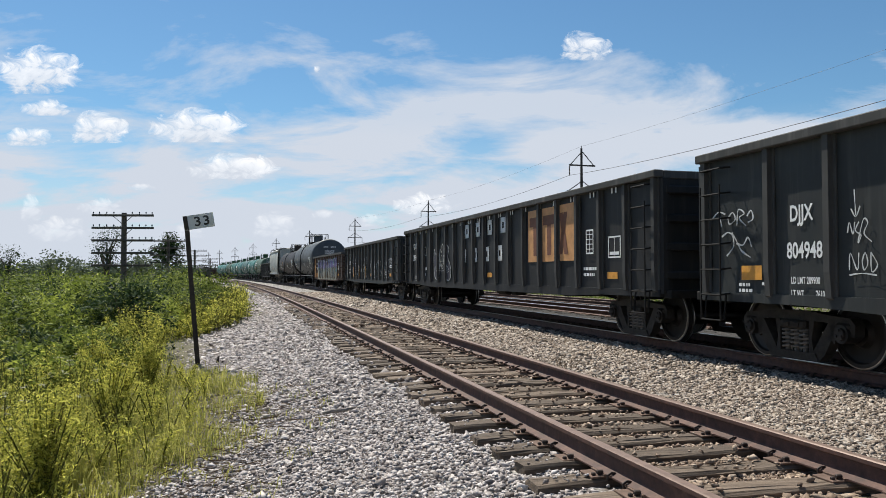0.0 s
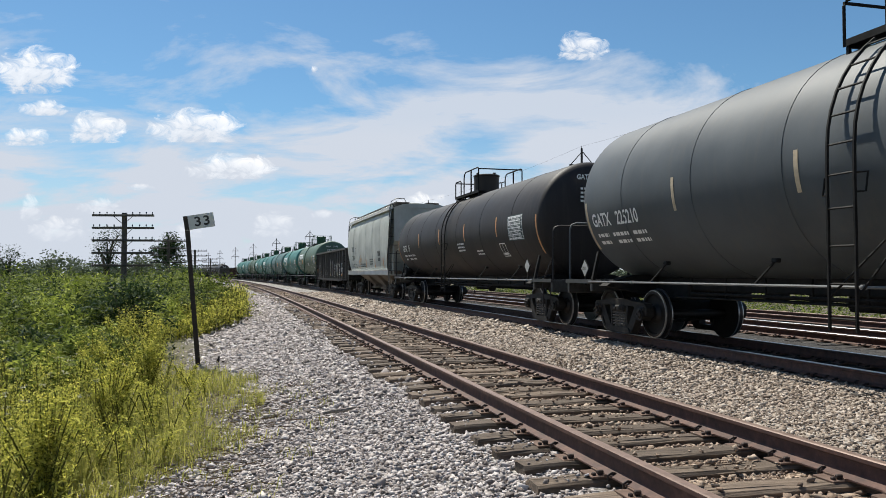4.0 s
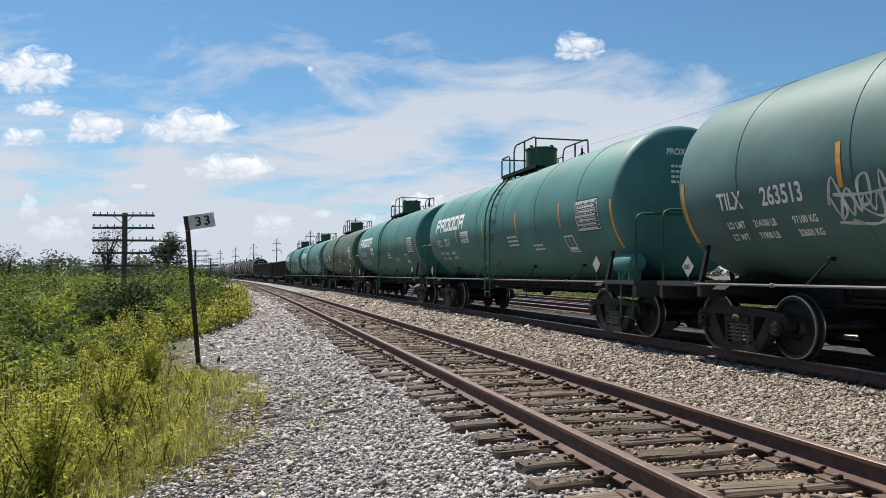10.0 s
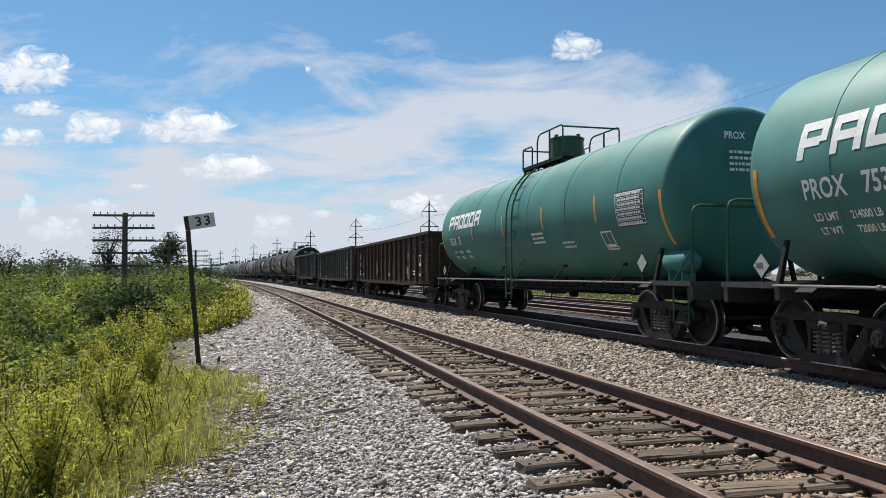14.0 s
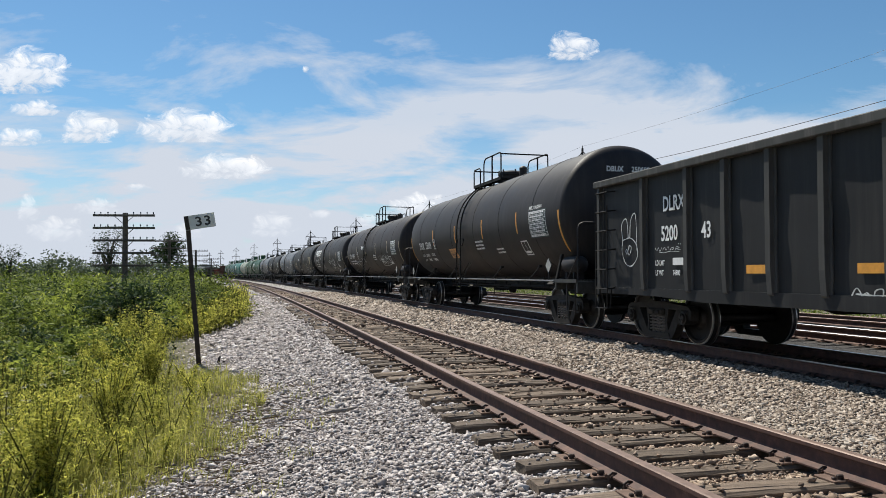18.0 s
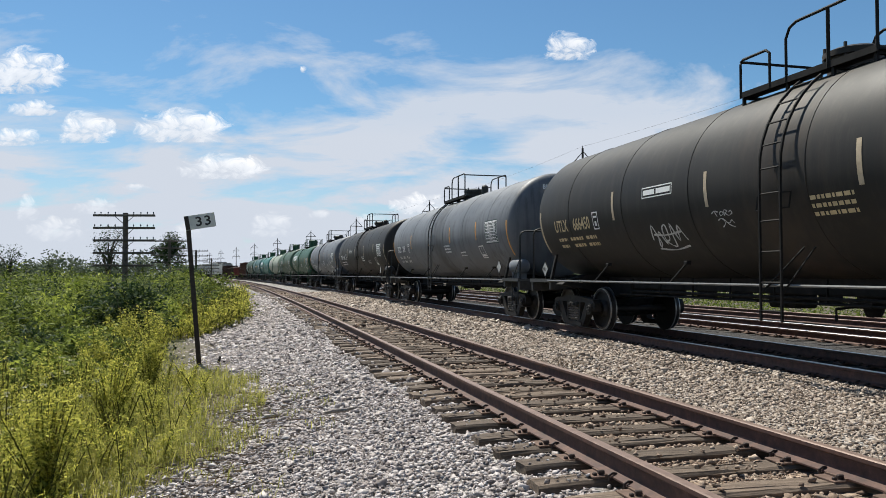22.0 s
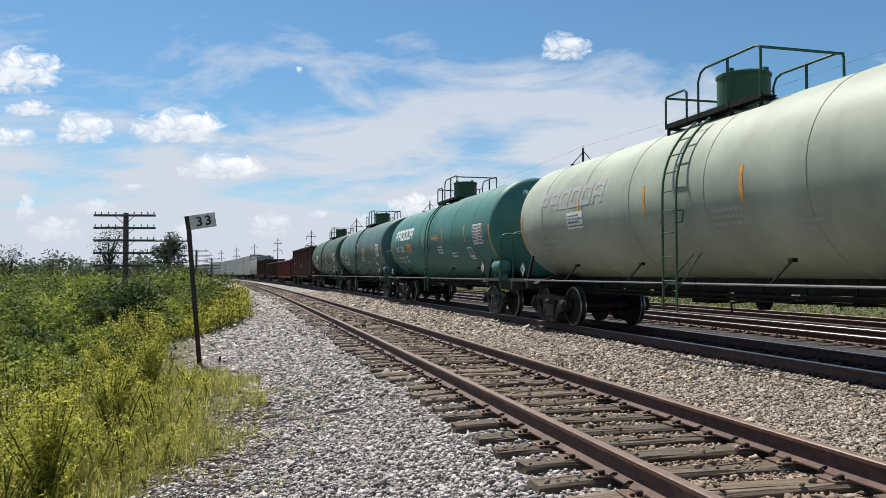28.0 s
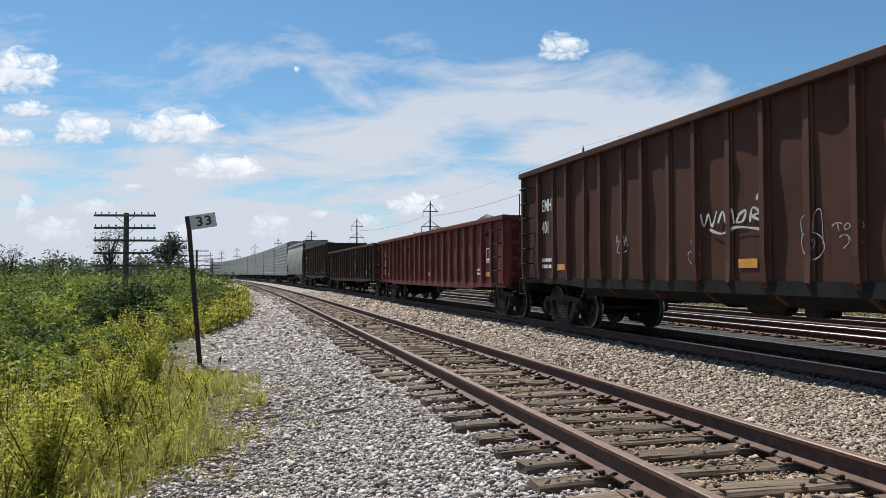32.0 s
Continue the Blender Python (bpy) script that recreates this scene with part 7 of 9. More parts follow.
    # tags on tanks
    for k, nm, x, z, w, h, width in ((10, "looped_tag", -3.95, 1.84, 1.3, 0.62, 0.05), (10, "crown_tag", -3.9, 1.76, 1.4, 0.66, 0.04), (20, "looped_tag", -5.3, 1.70, 2.2, 0.46, 0.028), (20, "crown_tag", -3.0, 1.85, 1.3, 0.42, 0.022), (20, "crown_tag", 2.2, 1.7, 2.6, 0.7, 0.035),
                                     (20, "looped_tag", 2.4, 1.66, 2.3, 0.6, 0.03), (21, "looped_tag", -3.3, 1.72, 0.8, 0.42, 0.03), (21, "throw_up", 1.8, 1.62, 2.4, 0.75, 0.036), (21, "looped_tag", 2.0, 1.70, 2.0, 0.6, 0.03), (22, "looped_tag", -3.25, 1.66, 1.05, 0.5, 0.042),
                                     (22, "short_tag", -1.3, 1.9, 0.5, 0.3, 0.02), (22, "throw_up", 2.0, 1.6, 2.0, 0.7, 0.03), (25, "looped_tag", -6.0, 1.55, 1.7, 0.62, 0.040), (25, "crown_tag", -4.3, 1.52, 1.6, 0.5, 0.034), (25, "looped_tag", -0.55, 1.72, 1.6, 0.58, 0.034),
                                     (25, "looped_tag", 3.3, 1.75, 2.0, 0.75, 0.035), (30, "looped_tag", -4.35, 1.93, 0.75, 0.48, 0.04), (30, "crown_tag", -0.75, 2.05, 0.75, 1.05, 0.035), (30, "looped_tag", -0.7, 2.5, 0.6, 0.55, 0.03), (30, "short_tag", -3.4, 1.70, 0.35, 0.16, 0.016)):
        g = GIRTHS[k]
        tag(TRAIN[k][0], nm, on_tank(x, z, 0.008, TANK_R * g, 1.12 + TANK_R * g), w, h, width)
    g8 = GIRTHS[8]
    decal("green_patch", rect_uv(0, 0, 0.62, 0.34), on_tank(-4.15, 1.78, 0.006, TANK_R * g8, 1.12 + TANK_R * g8), M_GREENPATCH, TRAIN[8][0])
    tag(TRAIN[8][0], "zigzag", on_tank(-3.5, 1.66, 0.008, TANK_R * g8, 1.12 + TANK_R * g8), 0.6, 0.4, 0.015, M_GREYLET)
    # model names on four tanks, as a plain outlined bar
    for k, x, z, mat in ((20, -2.75, 2.60, M_WHITE), (22, -3.3, 2.55, M_WHITE), (24, -3.45, 2.50, M_GREYLET), (29, 0.15, 2.42, M_ORANGE)):
        g = GIRTHS[k]
        pl = on_tank(x, z, 0.007, TANK_R * g, 1.12 + TANK_R * g)
        decal("model_mark", merge_uv([frame_uv(0, 0, 0.98, 0.19, 0.018), rect_uv(0.05, 0.05, 0.43, 0.14), rect_uv(0.48, 0.05, 0.93, 0.14)]), pl, mat, TRAIN[k][0])
    # plate boxes beside the numbers
    for k, x in ((19, -4.0), (20, -4.15), (21, -4.05), (22, -5.35), (23, -4.9), (24, -5.0)):
        g = GIRTHS[k]
        pl = on_tank(x, 2.12, 0.007, TANK_R * g, 1.12 + TANK_R * g)
        decal("plate_box", merge_uv([frame_uv(0, 0, 0.24, 0.36, 0.025), rect_uv(0.08, 0.07, 0.16, 0.17), rect_uv(0.05, 0.24, 0.19, 0.28)]), pl, M_WHITE, TRAIN[k][0])


graffiti()


def car_rows(start, end, length):
    """Where a car stands, second by second: both trucks on the rails."""
    tc = length - 4.2
    rows = []
    for i in range(33):
        s = (start + end) / 2 - SPEED * i
        a, b = at(s - tc / 2, TRACK_2), at(s + tc / 2, TRACK_2)
        d = (a - b).normalized()
        rows.append((float(i), Matrix.Translation((a + b) / 2) @ Matrix.Rotation(math.atan2(d.y, d.x), 4, "Z")))
    return rows


def wheel_rows(place, s_at_0):
    """The turning of one wheelset while it rolls past, a step for each thirtieth of a second; it rests while it is out of sight or far away."""
    t0 = max(0.0, (s_at_0 - 34) / SPEED)
    t1 = min(32.0, (s_at_0 - 5) / SPEED)
    rows = []
    if t1 <= 0 or t0 >= 32:
        return None
    k0, k1 = int(t0 * FPS), int(t1 * FPS)
    step = SPEED / FPS / 0.457
    spun = [(k / FPS, Matrix.Translation(place) @ Matrix.Rotation((k - k0) * step, 4, "Y")) for k in range(k0, k1 + 1)]
    if k0 > 0:
        rows.append((0.0, spun[0][1]))
    rows += spun
    if k1 < 32 * FPS:
        rows.append((32.0, spun[-1][1]))
    return rows


def motions():
    for car, start, end, length in TRAIN:
        walk(car, car_rows(start, end, length))
    for cloud_ob, x, y, z, d in CLOUDS:
        walk(cloud_ob, cloud_rows(x, y, z, d))
    for k, wheel, place, x in WHEELS:
        car, start, end, length = TRAIN[k]
        rows = wheel_rows(place, (start + end) / 2 - x)
        if rows and len(rows) > 2:
            walk(wheel, rows)


# ---- mile sign, stakes, sticks ----
M_SIGN = plain("white_sign_face", (0.62, 0.63, 0.62), 0.55, 0.0, 0.10, 5, 0.0)
M_POST = plain("dark_rusty_post", (0.040, 0.030, 0.024), 0.7, 0.2, 0.4, 9, 0.2)
M_STICK = timber("grey_driftwood", (0.10, 0.085, 0.07), (0.30, 0.26, 0.22))
M_DRY = leaf("dry_stalks", (0.09, 0.06, 0.04), (0.26, 0.19, 0.12), 0.8, 0.1)


def mile_sign():
    base = Vector((-4.68, 14.9, -0.60))
    sign = tagged(new("mile_sign"), "leaning dark post with a white plate numbered 33", "sign")
    sign.matrix_basis = Matrix.Translation(base) @ pose(0, 0, 0, 2, -4.6, 8)
    b = Build()
    b.soft(-0.045, 0.045, -0.012, 0.0, 0.0, 2.93, 0.004)
    b.box(-0.009, 0.009, 0.0, 0.045, 0.0, 2.90)
    put("post", b.mesh("post"), M_POST, sign)
    b = Build()
    b.soft(-0.055, 0.515, -0.022, -0.014, 2.66, 2.935, 0.003, pose(0, 0, 0, 0, -0.0, 0))
    plate = put("plate", b.mesh("plate"), M_SIGN, sign, Matrix.Translation((0, 0, 2.8)) @ pose(0, 0, 0, 0, -4.5, 0) @ Matrix.Translation((0, 0, -2.8)))
    v, f = letters("3", 0.25, 1.1)
    for u in (0.14, 0.305):
        me = bpy.data.meshes.new("numeral")
        me.from_pydata([(u + a, -0.0245, 2.715 + c) for a, c in v], [], f)
        me.materials.append(None)
        put("numeral", me, M_BLACKLET, plate)
    b = Build()
    b.box(-0.05, 0.03, -0.026, -0.022, 2.665, 2.93)
    put("plate_edge_band", b.mesh("plate_edge_band"), M_POST, plate)
    for z in (2.70, 2.88):
        b = Build()
        b.lathe([(-0.034, 0.010), (-0.022, 0.012)], "y", 8, (0.0, 0, z))
        put("bolt", b.mesh("bolt"), M_SPIKE, plate)


mile_sign()


def stake(x, y, h, lean, label, z=None):
    rr = random.Random(int(x * 100))
    l0 = (x - X0) * math.cos(PSI) + y * math.sin(PSI)
    b = Build()
    b.tube([(0, 0, -0.05), (lean * 0.4, 0, h * 0.5), (lean, 0.02, h)], [0.035, 0.03, 0.02], 6)
    ob = put("stake", b.mesh("stake"), M_POST, None, Matrix.Translation((x, y, z if z is not None else -0.62)))
    tagged(ob, label, "stake", "old stakes by the track")


stake(-20.2, 73.5, 1.15, 0.0, "short dark stake standing in yellow weeds")
stake(-12.6, 47.5, 1.15, 0.35, "thin leaning stake at the ballast edge")
stake(-4.35, 15.0, 0.24, 0.03, "broken stub beside the mile sign")
stake(-4.22, 14.85, 0.17, 0.02, "low broken stub beside the mile sign")


def stick_on_ballast():
    b = Build()
    rr = random.Random(5)
    b.tube([(-0.19, 0, 0.0), (-0.08, 0.012, 0.006), (0.05, -0.006, 0.004), (0.17, 0.01, 0.012), (0.24, 0.02, 0.02)], [0.016, 0.024, 0.022, 0.017, 0.005], 7)
    tagged(put("stick", b.mesh("stick", 40), M_STICK, None, pose(-1.13, 8.55, -0.295, 0, 0, 38)), "weathered grey stick lying on the ballast", "stick")


stick_on_ballast()


# ---- telegraph poles with five crossarms ----
M_GLASS = plain("dark_glass_insulator", (0.03, 0.045, 0.045), 0.25, 0.0, 0.2, 9, 0.0)


def pin_mesh():
    b = Build()
    b.lathe([(0.0, 0.014), (0.05, 0.014), (0.05, 0.032), (0.10, 0.034), (0.125, 0.02), (0.13, 0.005)], "z", 8)
    return b.mesh("insulator", 40)


PIN = pin_mesh()


def telegraph_pole():
    pole = tagged(new("telegraph_pole"), "old dark wooden telegraph pole with five crossarms", "utility pole", "telegraph poles")
    b = Build()
    b.tube([(0, 0, 0), (0.01, 0, 2.5), (0, 0, 5.6)], [0.16, 0.145, 0.125], 12)
    put("shaft", b.mesh("shaft", 40), M_POLE, pole)
    for i in range(5):
        z = 5.46 - 0.625 * i
        b = Build()
        b.soft(-1.52, 1.50, -0.20, -0.10, z - 0.055, z + 0.055, 0.008)
        arm = put("crossarm", b.mesh("crossarm"), M_POLE, pole)
        for x in (-1.45, -1.15, -0.80, -0.45, 0.45, 0.80, 1.12, 1.42):
            put("insulator", PIN, M_GLASS, arm, pose(x, -0.15, z + 0.05))
        b = Build()
        for sg in (-1, 1):
            b.tube([(sg * 0.48, -0.20, z - 0.03), (sg * 0.06, -0.16, z - 0.40)], 0.016, 5)
        put("brace", b.mesh("brace"), M_POST, arm)
    return pole


TP = telegraph_pole()
TP.matrix_basis = pose(-15.9, 38.6, -1.33, 0, 0, 3)
for x_, y_, rz in ((-24.1, 68.0, 6), (-31.2, 97.5, 8), (-45.0, 150.0, 10)):
    copy_thing(TP, pose(x_, y_, -1.36, 0, 0, rz))


# ---- transmission line ----
M_TOWER = plain("dark_transmission_timber", (0.045, 0.042, 0.040), 0.8, 0.0, 0.3, 3, 0.2)
M_INS = plain("brown_insulator_string", (0.07, 0.055, 0.05), 0.4, 0.0, 0.2, 6, 0.1)


def transmission_pole():
    p = tagged(new("transmission_pole"), "tall dark single-pole power line mast with braced crossarms", "power pole", "transmission poles beyond the train")
    b = Build()
    b.tube([(0, 0, 0), (0, 0, 10), (0, 0, 20.0)], [0.30, 0.25, 0.16], 10)
    put("shaft", b.mesh("shaft", 40), M_TOWER, p)
    b = Build()
    b.tube([(0, 0, 19.9), (0.01, 0, 20.4)], 0.05, 6)
    put("lightning_rod", b.mesh("lightning_rod"), M_TOWER, p)
    for z, half, rise in ((17.4, 2.15, 2.0), (13.5, 2.55, 1.5)):
        b = Build()
        b.soft(-half, half, -0.30, -0.16, z - 0.12, z + 0.10, 0.02)
        arm = put("crossarm", b.mesh("crossarm"), M_TOWER, p)
        for sg in (-1, 1):
            b = Build()
            b.tube([(sg * half * 0.92, -0.2, z), (sg * 0.1, -0.2, z + rise)], 0.07, 6)
            put("brace", b.mesh("brace"), M_TOWER, arm)
            if z > 15 and sg > 0:
                continue
            b = Build()
            b.lathe([(z - 1.55 + 0.1 * i, 0.12 if i % 2 else 0.05) for i in range(15)], "z", 8, (sg * half * 0.97, -0.2, 0))
            put("insulator_string", b.mesh("insulator_string", 40), M_INS, arm)
    return p


LINE = [(45.0, 33.0), (20.9, 115.0), (-3.5, 200.0), (-29.5, 262.0), (-57.4, 335.0), (-88.0, 410.0), (-117.4, 480.0), (-146.0, 545.0), (-175.5, 610.0), (-205.6, 680.0)]
TW = transmission_pole()
TW.matrix_basis = pose(LINE[1][0], LINE[1][1], 0.0, 0, 0, 17)
for (x_, y_) in LINE[:1] + LINE[2:]:
    copy_thing(TW, pose(x_, y_, 0.0, 0, 0, 17 + (0 if y_ < 150 else 6)))
M_WIRE = plain("dark_weathered_wire", (0.05, 0.05, 0.055), 0.7, 0.1, 0.1, 3, 0.0)


def wire(off, z, sag, r, ends):
    b = Build()
    for (xa, ya), (xb, yb) in zip(LINE[:ends], LINE[1:ends + 1]):
        pts = []
        for i in range(15):
            t = i / 14
            pts.append((xa + (xb - xa) * t + off * 0.95, ya + (yb - ya) * t + off * 0.28, z - 4 * sag * t * (1 - t)))
        b.tube(pts, r, 4)
    tagged(put("power_line", b.mesh("power_line"), M_WIRE), "thin sagging overhead power line conductor", "power line", "overhead conductors")


wire(-2.1, 15.85, 1.1, 0.030, 3)
wire(-2.47, 11.95, 1.1, 0.020, 3)
wire(2.47, 11.95, 1.1, 0.020, 3)
wire(0.0, 20.3, 0.8, 0.012, 3)


# ---- ballast stones ----
def edge_l(s):
    return np.interp(s, [5.5, 6.9, 8.2, 9.5, 11, 13.3, 16, 19, 22, 25, 29, 45, 80, 200], [-4.05, -3.9, -3.45, -3.22, -3.12, -3.15, -3.9, -4.4, -4.5, -3.9, -3.0, -2.95, -3.1, -3.4])


ICO_V, ICO_F = None, None


def solid(kind):
    """A rough unit lump: 12 vertices and 20 faces, or 6 and 8."""
    if kind == "ico":
        g = (1 + 5 ** 0.5) / 2
        v = np.array([(-1, g, 0), (1, g, 0), (-1, -g, 0), (1, -g, 0), (0, -1, g), (0, 1, g), (0, -1, -g), (0, 1, -g), (g, 0, -1), (g, 0, 1), (-g, 0, -1), (-g, 0, 1)]) / 1.9
        f = np.array([(0, 11, 5), (0, 5, 1), (0, 1, 7), (0, 7, 10), (0, 10, 11), (1, 5, 9), (5, 11, 4), (11, 10, 2), (10, 7, 6), (7, 1, 8),
                      (3, 9, 4), (3, 4, 2), (3, 2, 6), (3, 6, 8), (3, 8, 9), (4, 9, 5), (2, 4, 11), (6, 2, 10), (8, 6, 7), (9, 8, 1)])
        return v, f
    v = np.array([(x, y, z) for x in (-0.62, 0.62) for y in (-0.62, 0.62) for z in (-0.62, 0.62)])
    q = [(0, 1, 3, 2), (4, 6, 7, 5), (0, 4, 5, 1), (2, 3, 7, 6), (0, 2, 6, 4), (1, 5, 7, 3)]
    f = np.array([t for a, b, c, d in q for t in ((a, b, c), (a, c, d))])
    return v, f


def rotations(rng, n):
    q = rng.normal(size=(n, 4))
    q /= np.linalg.norm(q, axis=1, keepdims=True)
    w, x, y, z = q.T
    return np.stack([1 - 2 * (y * y + z * z), 2 * (x * y - z * w), 2 * (x * z + y * w), 2 * (x * y + z * w), 1 - 2 * (x * x + z * z), 2 * (y * z - x * w),
                     2 * (x * z - y * w), 2 * (y * z + x * w), 1 - 2 * (x * x + y * y)], 1).reshape(n, 3, 3)


def lumps(rng, centres, sizes, kind):
    v0, f0 = solid(kind)
    n, k = len(centres), len(v0)
    v = v0[None] + rng.normal(0, 0.27, (n, k, 3))
    v = v * rng.uniform(0.45, 1.35, (n, 1, 3))
    v = np.einsum("nij,nkj->nki", rotations(rng, n), v)
    v[:, :, 2] *= 0.68
    v = v * sizes[:, None, None] + centres[:, None, :]
    f = (f0[None] + (np.arange(n) * k)[:, None, None]).reshape(-1, 3)
    return v.reshape(-1, 3), f


def near_tie(s, l):
    j = np.searchsorted(TIES_1, s)
    d = np.minimum(np.abs(s - TIES_1[np.clip(j, 0, len(TIES_1) - 1)]), np.abs(s - TIES_1[np.clip(j - 1, 0, len(TIES_1) - 1)]))
    return (d < 0.125) & (np.abs(l) < 1.30)


M_STONE_W = stones("pale_grey_ballast", [(0.12, 0.096, 0.086), (0.30, 0.260, 0.240), (0.41, 0.362, 0.34), (0.49, 0.440, 0.418), (0.58, 0.53, 0.505)])
M_STONE_T = stones("tan_ballast", [(0.12, 0.086, 0.064), (0.285, 0.222, 0.172), (0.395, 0.328, 0.268), (0.50, 0.425, 0.36)])

M_STONE_B = stones("rust_stained_ballast", [(0.09, 0.058, 0.040), (0.22, 0.150, 0.105), (0.32, 0.236, 0.172), (0.42, 0.33, 0.25)])


def scatter_stones():
    rng = np.random.default_rng(11)
    for name, mat, lo, hi, label in (("ballast_stones", M_STONE_W, None, -0.82, "loose pale grey crushed stone ballast"),
                                     ("ballast_stones", M_STONE_B, -0.69, 0.69, "rust-stained crushed stone between the rails"),
                                     ("ballast_stones", M_STONE_T, 0.82, 4.2, "tan crushed stone between the two tracks")):
        V, Fs, o = [], [], 0
        for s0, s1, dens, size, kind in ((-4.0, 5.4, 420, 0.032, "box"), (5.4, 10.0, 2250, 0.0185, "box"), (10.0, 19.0, 700, 0.026, "box"), (19.0, 34.0, 260, 0.040, "box"), (34.0, 62.0, 110, 0.058, "box")):
            a0 = -5.0 if lo is None else lo
            n = int((s1 - s0) * (hi - a0) * dens)
            s = rng.uniform(s0, s1, n)
            l = rng.uniform(a0, hi, n)
            keep = np.ones(n, bool)
            if lo is None:
                over = edge_l(s) - l
                keep &= rng.random(n) > np.clip(over / 0.6 + 0.35, 0, 0.93) * (over > -0.35)
            keep &= ~(near_tie(s, l) & (rng.random(n) > 0.035))
            keep &= ~((np.abs(np.abs(l) - 0.7535) < 0.20) & (rng.random(n) > 0.35))
            s, l = s[keep], l[keep]
            n = len(s)
            x, y = grid_at(s, l)
            sz = size * np.exp(rng.normal(0, 0.30, n))
            pile = rng.random(n) ** 2 * 0.022
            z = ground_z(l) + pile + sz * 0.15
            on = near_tie(s, l)
            z = np.where(on, -0.187 + sz * 0.5, z)
            v, f = lumps(rng, np.stack([x, y, z], 1), sz, kind)
            V.append(v); Fs.append(f + o)
            o += len(v)
        ob = new(name, fast_mesh(name, np.concatenate(V), np.concatenate(Fs), [mat]))
        tagged(ob, label, "ballast", kind="stuff")


scatter_stones()


# ---- scrap loads ----
M_SCRAP = plain("dark_scrap_metal", (0.030, 0.026, 0.024), 0.7, 0.3, 0.5, 3, 0.4)


def heap(k, z, seed, big=0.45):
    """A heap of lumps lying in a gondola."""
    car, start, end, length = TRAIN[k]
    rng = np.random.default_rng(seed)
    n = 260
    x = rng.uniform(-length / 2 + 1.3, length / 2 - 1.3, n)
    y = rng.uniform(-1.2, 1.2, n)
    hump = 0.30 + 0.28 * np.sin(x * 1.1 + seed) + 0.2 * np.sin(x * 2.9)
    zz = z - 0.75 + rng.random(n) * (0.55 + np.clip(hump, 0, 0.6)) * (1 - 0.5 * np.abs(y) / 1.3)
    v, f = lumps(rng, np.stack([x, y, zz], 1), rng.uniform(0.14, big, n), "box")
    ob = put("scrap_load", fast_mesh("scrap_load", v, f, [None]), M_SCRAP, car, None, "heap of dark scrap")
    ob["kind"] = "stuff"


heap(33, 2.80, 4)
heap(34, 2.80, 9)


# ---- plants ----
M_GRASS = leaf("yellow_green_grass", (0.17, 0.185, 0.038), (0.56, 0.52, 0.15), 0.6, 0.42)
M_WEED = leaf("goldenrod_green", (0.14, 0.17, 0.027), (0.70, 0.65, 0.13), 0.55, 0.44)
M_BRUSH = leaf("brush_leaf_green", (0.030, 0.050, 0.009), (0.20, 0.245, 0.043), 0.5, 0.35)
M_BRUSH2 = leaf("dark_bush_leaf", (0.012, 0.028, 0.010), (0.050, 0.080, 0.028), 0.5, 0.25)
M_BRUSH3 = leaf("light_brush_leaf", (0.12, 0.165, 0.022), (0.41, 0.45, 0.085), 0.55, 0.43)
M_PALE = leaf("pale_flower_heads", (0.30, 0.30, 0.16), (0.55, 0.54, 0.38), 0.7, 0.3)
M_STALK = leaf("green_brown_stalk", (0.06, 0.07, 0.02), (0.13, 0.12, 0.04), 0.7, 0.1)
# leaf green paled and greyed, so the haze of distance is in its colour
M_FAR = leaf("hazed_tree_leaf", (0.065, 0.085, 0.055), (0.125, 0.15, 0.095), 0.7, 0.2)
M_BARK = plain("grey_brown_bark", (0.09, 0.07, 0.055), 0.9, 0.0, 0.35, 9, 0.5)


def leaves(rng, c, length, width, droop=0.2, flat=0.6):
    """Pointed leaves, one quad each, at the centres c."""
    n = len(c)
    a = rng.uniform(0, 2 * np.pi, n)
    tilt = rng.normal(droop, 0.5, n)
    d = np.stack([np.cos(a) * np.cos(tilt), np.sin(a) * np.cos(tilt), np.sin(tilt)], 1)
    side = np.stack([-np.sin(a), np.cos(a), rng.normal(0, 1 - flat, n)], 1)
    side /= np.linalg.norm(side, axis=1, keepdims=True)
    L = (length * np.exp(rng.normal(0, 0.28, n)))[:, None]
    W = L * width
    sagg = np.stack([np.zeros(n), np.zeros(n), -0.12 * L[:, 0]], 1)
    v = np.stack([c, c + d * L * 0.45 + side * W / 2, c + d * L + sagg, c + d * L * 0.45 - side * W / 2], 1)
    return v.reshape(-1, 3), np.arange(4 * n).reshape(n, 4)


def blades(rng, base, height, width, lean=0.35):
    """Bent grass blades of two quads each."""
    n = len(base)
    a = rng.uniform(0, 2 * np.pi, n)
    d = np.stack([np.cos(a), np.sin(a), np.zeros(n)], 1)
    side = np.stack([-np.sin(a), np.cos(a), np.zeros(n)], 1)
    H = height * np.exp(rng.normal(0, 0.3, n))
    k = np.abs(rng.normal(lean, 0.2, n))
    up = np.array([0, 0, 1.0])
    W = (width * H / np.mean(H))[:, None]
    p1 = base + up * (H * 0.55)[:, None] + d * (k * H * 0.18)[:, None]
    p2 = base + up * (H * (1 - 0.35 * k))[:, None] + d * (k * H * 0.75)[:, None]
    v = np.stack([base - side * W / 2, base + side * W / 2, p1 + side * W * 0.4, p1 - side * W * 0.4, p2 + side * W * 0.06, p2 - side * W * 0.06], 1)
    o = (np.arange(n) * 6)[:, None]
    f = np.concatenate([o + np.array([[0, 1, 2, 3]]), o + np.array([[3, 2, 4, 5]])])
    return v.reshape(-1, 3), f


